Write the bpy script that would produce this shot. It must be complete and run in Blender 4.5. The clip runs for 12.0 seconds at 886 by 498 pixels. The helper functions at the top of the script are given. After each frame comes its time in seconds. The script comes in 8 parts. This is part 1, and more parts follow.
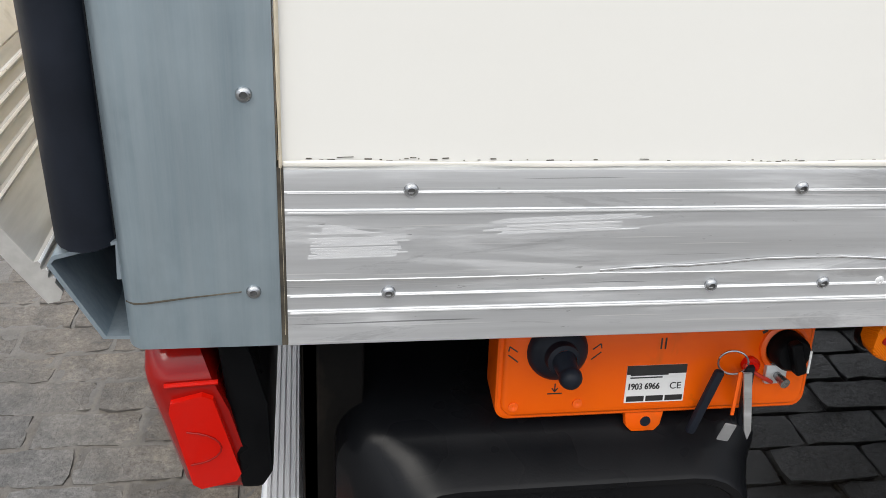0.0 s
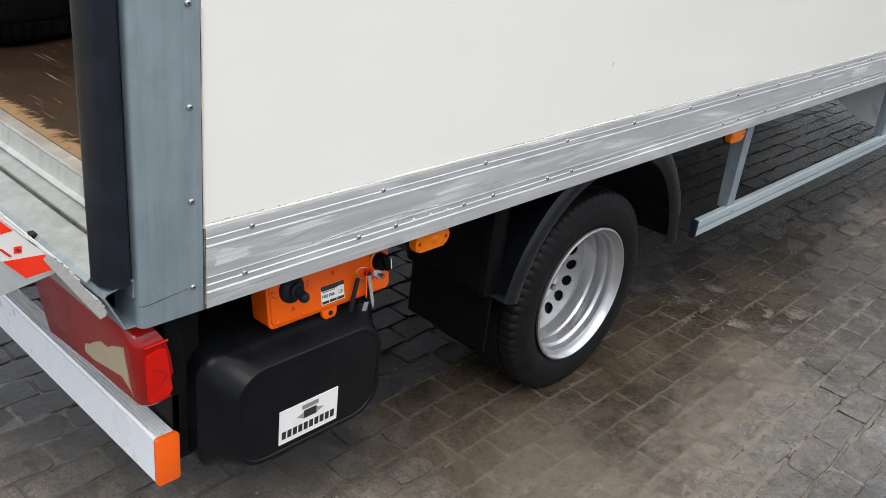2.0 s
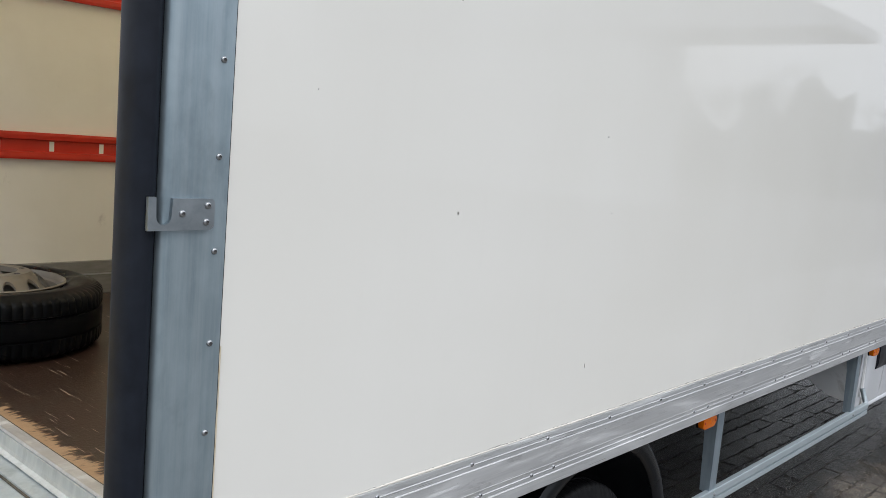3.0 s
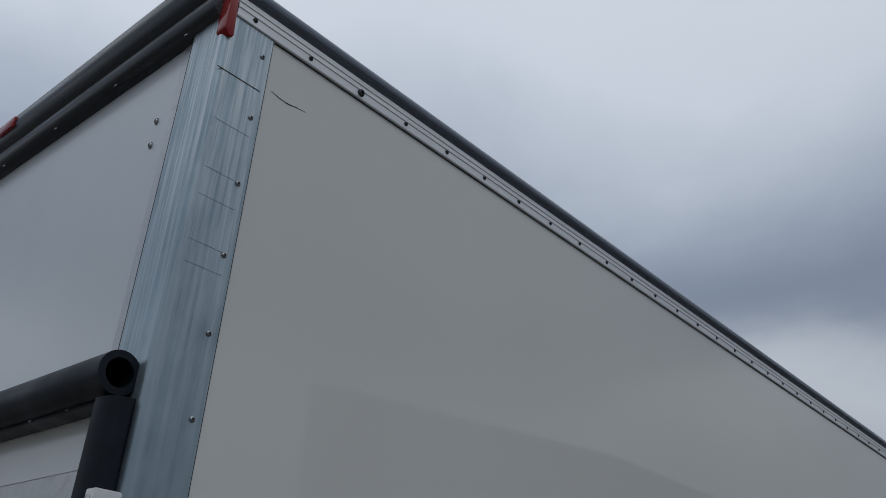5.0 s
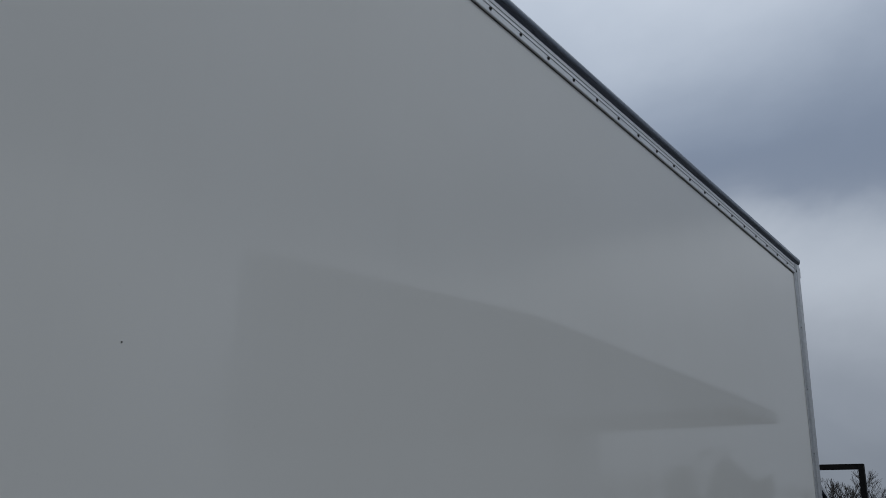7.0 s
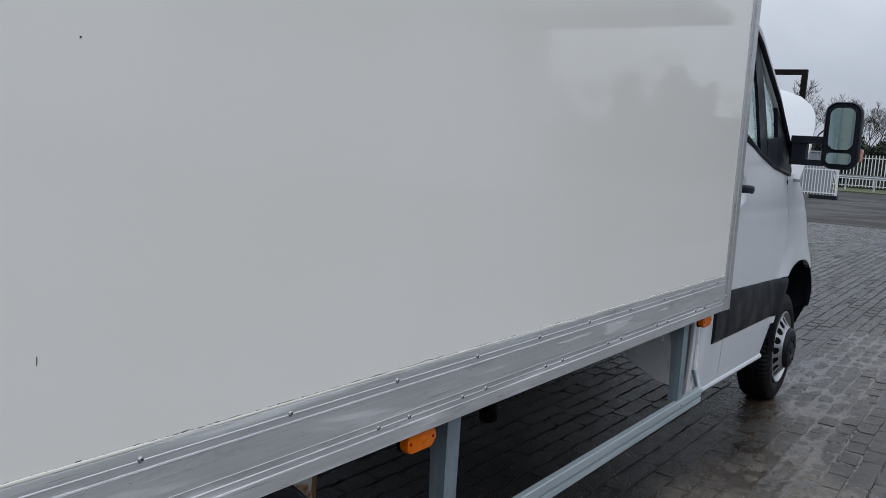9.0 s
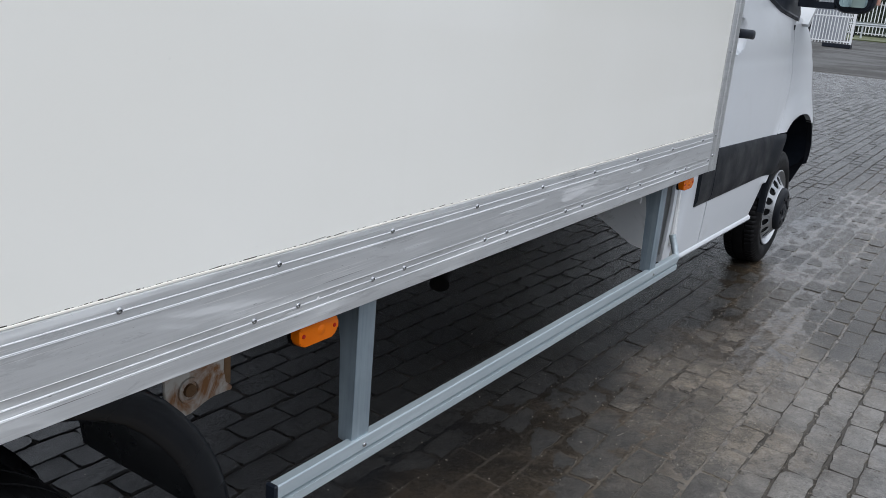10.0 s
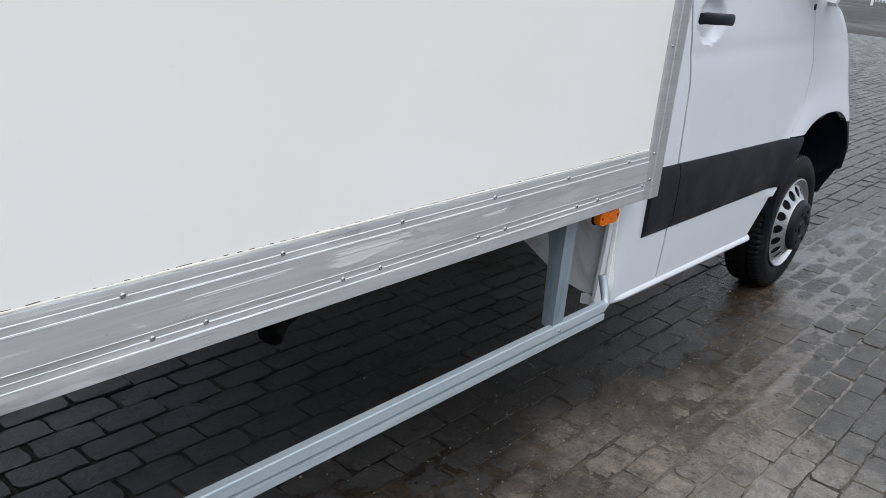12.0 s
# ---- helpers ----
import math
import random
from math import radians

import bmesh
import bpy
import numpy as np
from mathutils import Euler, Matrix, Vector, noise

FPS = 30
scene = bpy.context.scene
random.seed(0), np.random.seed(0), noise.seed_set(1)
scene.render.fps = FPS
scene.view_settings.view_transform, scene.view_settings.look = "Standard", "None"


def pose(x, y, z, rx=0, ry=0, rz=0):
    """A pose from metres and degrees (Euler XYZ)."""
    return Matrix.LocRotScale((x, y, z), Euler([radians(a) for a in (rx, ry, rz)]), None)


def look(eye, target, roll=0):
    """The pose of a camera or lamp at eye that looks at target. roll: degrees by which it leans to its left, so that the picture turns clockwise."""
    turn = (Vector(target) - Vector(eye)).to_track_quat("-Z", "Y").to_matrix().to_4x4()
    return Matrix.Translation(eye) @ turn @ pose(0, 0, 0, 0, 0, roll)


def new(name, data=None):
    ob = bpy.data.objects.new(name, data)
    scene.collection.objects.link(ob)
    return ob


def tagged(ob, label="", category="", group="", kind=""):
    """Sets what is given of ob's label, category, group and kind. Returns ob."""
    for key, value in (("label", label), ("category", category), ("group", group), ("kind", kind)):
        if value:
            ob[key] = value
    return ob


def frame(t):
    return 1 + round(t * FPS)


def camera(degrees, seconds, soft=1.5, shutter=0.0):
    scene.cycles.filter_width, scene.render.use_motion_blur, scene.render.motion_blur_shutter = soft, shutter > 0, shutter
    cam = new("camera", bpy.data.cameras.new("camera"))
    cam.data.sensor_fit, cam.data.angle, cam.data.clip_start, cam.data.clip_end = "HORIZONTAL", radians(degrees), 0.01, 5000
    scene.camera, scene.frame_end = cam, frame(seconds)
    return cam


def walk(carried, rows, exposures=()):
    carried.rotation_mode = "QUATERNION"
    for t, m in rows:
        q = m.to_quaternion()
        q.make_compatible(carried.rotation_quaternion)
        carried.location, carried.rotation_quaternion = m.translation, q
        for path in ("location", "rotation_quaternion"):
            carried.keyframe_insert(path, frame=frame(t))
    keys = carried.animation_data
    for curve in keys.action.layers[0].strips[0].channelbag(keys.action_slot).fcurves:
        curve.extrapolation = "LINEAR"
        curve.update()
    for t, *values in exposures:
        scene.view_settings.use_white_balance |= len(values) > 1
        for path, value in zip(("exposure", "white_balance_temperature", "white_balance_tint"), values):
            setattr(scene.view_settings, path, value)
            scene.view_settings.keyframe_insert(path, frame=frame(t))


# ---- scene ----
cam = camera(54.3, 12.0, soft=0.85)
PATH = [
    (0, (0.02, -0.578, 1.193), (0.33, 1.15, 0.234), 4.0),
    (0.5, (-0.216, -0.746, 1.353), (0.448, 0.905, 0.441), 4.2),
    (1, (-0.406, -0.955, 1.412), (0.584, 0.541, 0.528), 4.4),
    (1.5, (-0.549, -1.085, 1.488), (0.721, 0.186, 0.611), 5.4),
    (2, (-0.715, -1.143, 1.565), (0.656, 0.036, 0.711), 6.8),
    (2.5, (-0.814, -1.189, 1.621), (0.635, 0.045, 1.009), 6.4),
    (3, (-0.833, -1.226, 1.681), (0.654, 0.088, 1.431), 4.9),
    (3.5, (-0.841, -1.254, 1.769), (0.639, 0.086, 1.881), 4.6),
    (3.7, (-0.845, -1.261, 1.798), (0.621, 0.071, 2.072), 4.5),
    (5.3, (-0.778, -1.293, 1.862), (0.519, -0.092, 2.799), 3.8),
    (5.5, (-0.729, -1.295, 1.836), (0.578, -0.097, 2.763), 3.8),
    (6, (-0.516, -1.317, 1.774), (0.827, -0.13, 2.661), 3.4),
    (6.5, (-0.343, -1.305, 1.715), (1.041, -0.134, 2.559), 3.2),
    (6.7, (-0.274, -1.261, 1.714), (1.149, -0.094, 2.496), 2.7),
    (8.3, (0.277, -1.045, 1.499), (1.921, 0.094, 1.489), 3.1),
    (8.5, (0.362, -1.046, 1.479), (2.009, 0.087, 1.414), 3.2),
    (9, (0.564, -1.041, 1.411), (2.21, 0.07, 1.175), 3.7),
    (9.5, (0.78, -0.981, 1.416), (2.405, 0.097, 0.969), 4.5),
    (10, (0.96, -0.991, 1.398), (2.558, 0.06, 0.813), 4.9),
    (10.5, (1.178, -1.047, 1.422), (2.765, -0.016, 0.774), 5.1),
    (11, (1.428, -1.082, 1.432), (2.98, -0.019, 0.754), 5.5),
    (11.5, (1.729, -1.095, 1.459), (3.177, 0.092, 0.756), 4.7),
    (12, (1.958, -1.144, 1.49), (3.41, 0.048, 0.804), 5.3),
]
EXPOSURES = [(0, 0.28, 6760, 10), (0.5, 0.15, 6720, 10), (1.0, 0.16, 6680, 10), (1.5, 0.2, 6640, 10), (2, 0.18, 6600, 10), (2.5, 0.18, 6540, 10), (3, -0.07, 6470, 10), (3.5, -0.47, 6350, 10), (3.7, -0.58, 6300, 10),
             (5.3, -1.93, 5980, 8), (6.7, -1.87, 5920, 8), (8.3, -1.08, 6060, 10), (8.5, -0.98, 6090, 10), (9, -0.68, 6120, 10), (9.5, -0.36, 6210, 10), (10, -0.10, 6250, 10), (10.5, 0.03, 6280, 10), (12, 0.07, 6310, 10)]
walk(cam, [(t, look(eye, target, roll)) for t, eye, target, roll in PATH], EXPOSURES)

# ---- sky and light ----
world = bpy.data.worlds.new("overcast_sky")
scene.world = world
world.use_nodes = True
wt = world.node_tree
wt.nodes.clear()


def wnode(kind, **vals):
    n = wt.nodes.new(kind)
    for k, v in vals.items():
        n.inputs[k].default_value = v
    return n


w_out = wt.nodes.new("ShaderNodeOutputWorld")
w_bg = wt.nodes.new("ShaderNodeBackground")
w_sky = wt.nodes.new("ShaderNodeTexSky")
w_sky.sky_type = "NISHITA"
w_sky.sun_disc = False
w_sky.sun_elevation, w_sky.sun_rotation = radians(48), radians(150)
w_scale = wt.nodes.new("ShaderNodeMix")
w_scale.data_type, w_scale.blend_type = "RGBA", "MULTIPLY"
w_scale.inputs["Factor"].default_value = 1.0
w_scale.inputs["B"].default_value = (0.037, 0.037, 0.037, 1)
wt.links.new(w_sky.outputs["Color"], w_scale.inputs["A"])
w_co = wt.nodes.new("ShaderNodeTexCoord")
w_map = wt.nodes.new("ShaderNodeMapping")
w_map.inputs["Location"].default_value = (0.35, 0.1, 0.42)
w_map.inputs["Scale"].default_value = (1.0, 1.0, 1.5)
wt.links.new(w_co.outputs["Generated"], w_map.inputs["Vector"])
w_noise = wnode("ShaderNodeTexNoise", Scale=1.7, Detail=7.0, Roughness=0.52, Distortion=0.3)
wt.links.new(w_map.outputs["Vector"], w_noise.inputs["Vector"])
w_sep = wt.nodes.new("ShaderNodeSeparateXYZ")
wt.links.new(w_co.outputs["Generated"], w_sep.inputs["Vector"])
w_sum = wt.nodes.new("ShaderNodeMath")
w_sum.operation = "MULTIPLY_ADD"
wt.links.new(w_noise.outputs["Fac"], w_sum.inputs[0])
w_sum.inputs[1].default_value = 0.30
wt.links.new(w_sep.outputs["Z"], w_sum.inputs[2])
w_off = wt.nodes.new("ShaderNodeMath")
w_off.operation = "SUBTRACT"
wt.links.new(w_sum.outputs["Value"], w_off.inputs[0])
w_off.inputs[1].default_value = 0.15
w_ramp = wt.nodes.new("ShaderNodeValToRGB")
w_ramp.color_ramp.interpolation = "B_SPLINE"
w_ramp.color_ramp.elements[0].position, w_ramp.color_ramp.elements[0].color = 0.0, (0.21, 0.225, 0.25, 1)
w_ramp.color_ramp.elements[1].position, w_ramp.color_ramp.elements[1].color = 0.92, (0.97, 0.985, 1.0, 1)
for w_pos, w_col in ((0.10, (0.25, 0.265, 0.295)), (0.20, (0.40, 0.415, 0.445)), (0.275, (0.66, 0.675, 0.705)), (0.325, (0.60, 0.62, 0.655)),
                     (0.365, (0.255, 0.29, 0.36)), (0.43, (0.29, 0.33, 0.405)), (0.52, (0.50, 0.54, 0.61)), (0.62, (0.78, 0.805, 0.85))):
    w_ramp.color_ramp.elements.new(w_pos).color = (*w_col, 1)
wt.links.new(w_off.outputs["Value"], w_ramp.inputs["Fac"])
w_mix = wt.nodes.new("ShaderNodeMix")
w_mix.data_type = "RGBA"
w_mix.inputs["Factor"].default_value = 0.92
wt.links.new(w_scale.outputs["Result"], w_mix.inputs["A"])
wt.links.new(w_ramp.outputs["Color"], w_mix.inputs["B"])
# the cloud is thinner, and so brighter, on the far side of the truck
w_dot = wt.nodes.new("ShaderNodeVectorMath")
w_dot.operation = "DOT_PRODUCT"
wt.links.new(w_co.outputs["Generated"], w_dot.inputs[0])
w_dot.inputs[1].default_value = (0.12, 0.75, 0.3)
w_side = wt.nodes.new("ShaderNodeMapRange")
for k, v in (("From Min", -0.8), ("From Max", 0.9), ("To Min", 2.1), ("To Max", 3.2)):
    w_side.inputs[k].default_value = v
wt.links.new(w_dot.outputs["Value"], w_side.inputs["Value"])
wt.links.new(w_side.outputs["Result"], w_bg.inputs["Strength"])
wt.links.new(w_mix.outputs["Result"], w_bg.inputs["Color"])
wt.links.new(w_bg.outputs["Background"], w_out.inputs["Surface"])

sun_data = bpy.data.lights.new("sun", "SUN")
sun_data.energy, sun_data.angle, sun_data.color = 0.7, radians(25), (1.0, 0.97, 0.92)
sun = new("sun", sun_data)
sun.matrix_world = look((0, 0, 30), (0 + 0.5, 0.62, 30 - 0.9))


# ---- materials ----
def node(nt, kind, **vals):
    n = nt.nodes.new(kind)
    for k, v in vals.items():
        n.inputs[k].default_value = v
    return n


def blend(nt, fac, a, b, mode="MIX"):
    """A colour mix node; fac, a, b are sockets or values."""
    m = nt.nodes.new("ShaderNodeMix")
    m.data_type, m.blend_type = "RGBA", mode
    for key, v in (("Factor", fac), ("A", a), ("B", b)):
        if isinstance(v, bpy.types.NodeSocket):
            nt.links.new(v, m.inputs[key])
        elif key == "Factor":
            m.inputs[key].default_value = v
        else:
            m.inputs[key].default_value = (*v, 1)
    return m.outputs["Result"]


def span(nt, sock, lo, hi, to0=0.0, to1=1.0):
    r = nt.nodes.new("ShaderNodeMapRange")
    nt.links.new(sock, r.inputs["Value"])
    for k, v in (("From Min", lo), ("From Max", hi), ("To Min", to0), ("To Max", to1)):
        r.inputs[k].default_value = v
    return r.outputs["Result"]


def coords(nt, stretch=(1, 1, 1), shift=(0, 0, 0)):
    co = nt.nodes.new("ShaderNodeTexCoord")
    mp = nt.nodes.new("ShaderNodeMapping")
    mp.inputs["Scale"].default_value = stretch
    mp.inputs["Location"].default_value = shift
    nt.links.new(co.outputs["Object"], mp.inputs["Vector"])
    return mp.outputs["Vector"]


def grain(nt, vec, scale, detail=4.0, rough=0.55, distort=0.0):
    n = node(nt, "ShaderNodeTexNoise", Scale=scale, Detail=detail, Roughness=rough, Distortion=distort)
    nt.links.new(vec, n.inputs["Vector"])
    return n.outputs["Fac"]


def start(name):
    m = bpy.data.materials.new(name)
    m.use_nodes = True
    nt = m.node_tree
    return m, nt, nt.nodes["Principled BSDF"]


def surf(name, c1, c2, rough=0.5, metal=0.0, scale=6.0, stretch=(1, 1, 1), bump=0.15, bscale=90.0, rvar=0.12,
         spec=0.5, stain=None, stain_scale=1.5, stain_at=(0.52, 0.68), distort=0.2):
    """A worn surface: two colours in a fine grain, a larger stain, uneven gloss and fine relief."""
    m, nt, b = start(name)
    vec = coords(nt, stretch)
    fine = grain(nt, vec, scale, 6.0, 0.6, distort)
    col = blend(nt, span(nt, fine, 0.3, 0.7), c1, c2)
    if stain:
        big = grain(nt, coords(nt, (1, 1, 1), (3.1, 1.7, 0.4)), stain_scale, 5.0, 0.6, 0.6)
        col = blend(nt, span(nt, big, *stain_at), col, stain)
    nt.links.new(col, b.inputs["Base Color"])
    broad = grain(nt, vec, scale * 0.37, 3.0)
    nt.links.new(span(nt, broad, 0.3, 0.7, max(0.03, rough - rvar), min(1, rough + rvar)), b.inputs["Roughness"])
    b.inputs["Metallic"].default_value = metal
    b.inputs["Specular IOR Level"].default_value = spec
    if bump:
        bm_ = node(nt, "ShaderNodeBump", Strength=bump, Distance=0.002)
        nt.links.new(grain(nt, coords(nt), bscale, 4.0), bm_.inputs["Height"])
        nt.links.new(bm_.outputs["Normal"], b.inputs["Normal"])
    return m


def clear(name, tint, rough=0.02, ior=1.45):
    m, nt, b = start(name)
    b.inputs["Base Color"].default_value = (*tint, 1)
    b.inputs["Transmission Weight"].default_value = 1.0
    b.inputs["Roughness"].default_value = rough
    b.inputs["IOR"].default_value = ior
    return m


def lens(name, c1, c2, ribs=0.0, gloss=0.14):
    """Coloured lamp plastic: glossy, a little uneven, with fine ribs where wanted."""
    m, nt, b = start(name)
    vec = coords(nt)
    nt.links.new(blend(nt, grain(nt, vec, 14.0, 3.0), c1, c2), b.inputs["Base Color"])
    b.inputs["Roughness"].default_value = 0.14
    b.inputs["Coat Weight"].default_value = 0.12
    b.inputs["Specular IOR Level"].default_value = gloss
    b.inputs["Coat Roughness"].default_value = 0.05
    if ribs:
        wv = node(nt, "ShaderNodeTexWave", Scale=ribs)
        wv.wave_type, wv.bands_direction = "BANDS", "DIAGONAL"
        nt.links.new(vec, wv.inputs["Vector"])
        bm_ = node(nt, "ShaderNodeBump", Strength=0.35, Distance=0.001)
        nt.links.new(wv.outputs["Fac"], bm_.inputs["Height"])
        nt.links.new(bm_.outputs["Normal"], b.inputs["Normal"])
    return m


def make_panel_paint():
    m, nt, b = start("cream_gelcoat")
    vec = coords(nt)
    col = blend(nt, span(nt, grain(nt, vec, 0.9, 3.0), 0.35, 0.65), (0.80, 0.787, 0.738), (0.83, 0.82, 0.778))
    streak = grain(nt, coords(nt, (9, 9, 0.35)), 2.2, 5.0, 0.65)
    col = blend(nt, span(nt, streak, 0.56, 0.8, 0.0, 0.05), col, (0.62, 0.60, 0.54))
    specks = grain(nt, vec, 210.0, 1.0)
    col = blend(nt, span(nt, specks, 0.80, 0.83, 0.0, 0.5), col, (0.12, 0.10, 0.08))
    nt.links.new(col, b.inputs["Base Color"])
    nt.links.new(span(nt, grain(nt, vec, 2.5, 4.0), 0.3, 0.7, 0.025, 0.05), b.inputs["Roughness"])
    b.inputs["Specular IOR Level"].default_value = 0.5
    bm_ = node(nt, "ShaderNodeBump", Strength=0.02, Distance=0.004)
    nt.links.new(grain(nt, vec, 7.0, 2.0), bm_.inputs["Height"])
    nt.links.new(bm_.outputs["Normal"], b.inputs["Normal"])
    return m


def make_aluminium(name="scuffed_aluminium", base=(0.765, 0.780, 0.795), marks=0.75):
    m, nt, b = start(name)
    col = blend(nt, span(nt, grain(nt, coords(nt, (1.2, 40, 40)), 3.0, 6.0, 0.65), 0.3, 0.7), tuple(0.84 * c for c in base), base)
    blot = grain(nt, coords(nt, (1.0, 11, 11), (2.2, 0.3, 5.1)), 3.2, 7.0, 0.7, 0.5)
    brush = grain(nt, coords(nt, (2.5, 90, 90), (0.2, 0.7, 0.1)), 2.6, 6.0, 0.75)
    both = nt.nodes.new("ShaderNodeMath")
    both.operation = "MULTIPLY"
    nt.links.new(span(nt, blot, 0.50, 0.62), both.inputs[0])
    nt.links.new(span(nt, brush, 0.26, 0.50), both.inputs[1])
    # the rear stretch, beside the loading area, is scuffed most
    geo = nt.nodes.new("ShaderNodeNewGeometry")
    sep = nt.nodes.new("ShaderNodeSeparateXYZ")
    nt.links.new(geo.outputs["Position"], sep.inputs["Vector"])
    less = nt.nodes.new("ShaderNodeMath")
    less.operation = "MULTIPLY"
    nt.links.new(both.outputs["Value"], less.inputs[0])
    nt.links.new(span(nt, sep.outputs["X"], 1.2, 3.6, 1.0, 0.45), less.inputs[1])
    worn = less.outputs["Value"]
    col = blend(nt, span(nt, worn, 0, 1, 0.0, 0.8 * marks), col, (0.80, 0.805, 0.805))
    dark = grain(nt, coords(nt, (1.6, 9, 9), (7.3, 2.6, 1.1)), 3.1, 6.0, 0.75, 0.8)
    col = blend(nt, span(nt, dark, 0.57, 0.63, 0.0, 0.35 * marks), col, (0.30, 0.305, 0.315))
    fine = grain(nt, coords(nt, (0.8, 130, 130), (1.3, 4.0, 0.2)), 2.4, 5.0, 0.75)
    col = blend(nt, span(nt, fine, 0.62, 0.68, 0.0, 0.8 * marks), col, (0.88, 0.89, 0.89))
    # slanting scratches, bright and dark
    for tilt, shift, lo, paint in ((0.10, 1.0, 0.66, (0.92, 0.92, 0.92)), (-0.16, 4.0, 0.67, (0.86, 0.865, 0.87)), (0.05, 8.0, 0.69, (0.16, 0.16, 0.165)), (1.35, 2.0, 0.70, (0.84, 0.845, 0.85))):
        mp = node(nt, "ShaderNodeMapping")
        mp.inputs["Rotation"].default_value = (0, tilt, 0)
        mp.inputs["Scale"].default_value = (2.2, 1, 190)
        mp.inputs["Location"].default_value = (shift, 0, shift)
        nt.links.new(coords(nt), mp.inputs["Vector"])
        line = grain(nt, mp.outputs["Vector"], 1.6, 2.0, 0.5)
        col = blend(nt, span(nt, line, lo, lo + 0.03, 0.0, marks), col, paint)
    nick = grain(nt, coords(nt, (14, 60, 60), (5.1, 0.4, 2.2)), 3.0, 3.0, 0.7)
    col = blend(nt, span(nt, nick, 0.70, 0.73, 0.0, 0.7 * marks), col, (0.13, 0.13, 0.13))
    nt.links.new(col, b.inputs["Base Color"])
    nt.links.new(span(nt, worn, 0, 1, 0.66, 0.5), b.inputs["Metallic"])
    nt.links.new(span(nt, worn, 0, 1, 0.32, 0.6), b.inputs["Roughness"])
    bm_ = node(nt, "ShaderNodeBump", Strength=0.12, Distance=0.001)
    nt.links.new(brush, bm_.inputs["Height"])
    nt.links.new(bm_.outputs["Normal"], b.inputs["Normal"])
    return m


def make_galvanised(name="galvanised_steel", c1=(0.215, 0.275, 0.325), c2=(0.345, 0.415, 0.465), metal=0.6, rough=(0.50, 0.36)):
    m, nt, b = start(name)
    col = blend(nt, span(nt, grain(nt, coords(nt, (26, 26, 1.3)), 1.6, 6.0, 0.6), 0.3, 0.7), c1, c2)
    cloud = grain(nt, coords(nt, (1.6, 1.6, 1.0)), 9.0, 5.0, 0.6)
    col = blend(nt, span(nt, cloud, 0.42, 0.70, 0.0, 0.5), col, tuple(min(1, 1.22 * c) for c in c2))
    col = blend(nt, span(nt, grain(nt, coords(nt, (1.5, 1.5, 0.8), (4, 2, 1)), 5.0, 5.0, 0.65), 0.55, 0.68, 0.0, 0.45), col, tuple(0.72 * c for c in c1))
    drip = grain(nt, coords(nt, (75, 75, 1.6), (1.7, 0.2, 4.1)), 1.1, 5.0, 0.75)
    # rolled streaks; higher up, the sky's reflection is put into their colour
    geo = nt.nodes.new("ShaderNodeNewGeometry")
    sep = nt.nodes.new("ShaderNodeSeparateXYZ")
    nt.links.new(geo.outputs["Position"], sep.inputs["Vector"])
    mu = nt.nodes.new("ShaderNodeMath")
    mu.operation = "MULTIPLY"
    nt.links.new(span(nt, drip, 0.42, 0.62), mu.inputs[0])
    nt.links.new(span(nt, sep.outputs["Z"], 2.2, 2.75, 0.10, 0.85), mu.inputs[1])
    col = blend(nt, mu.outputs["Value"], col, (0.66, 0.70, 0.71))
    nt.links.new(col, b.inputs["Base Color"])
    b.inputs["Metallic"].default_value = metal
    nt.links.new(span(nt, drip, 0.35, 0.65, *rough), b.inputs["Roughness"])
    bm_ = node(nt, "ShaderNodeBump", Strength=0.18, Distance=0.001)
    nt.links.new(grain(nt, coords(nt, (3, 3, 1)), 30.0, 5.0), bm_.inputs["Height"])
    nt.links.new(bm_.outputs["Normal"], b.inputs["Normal"])
    return m


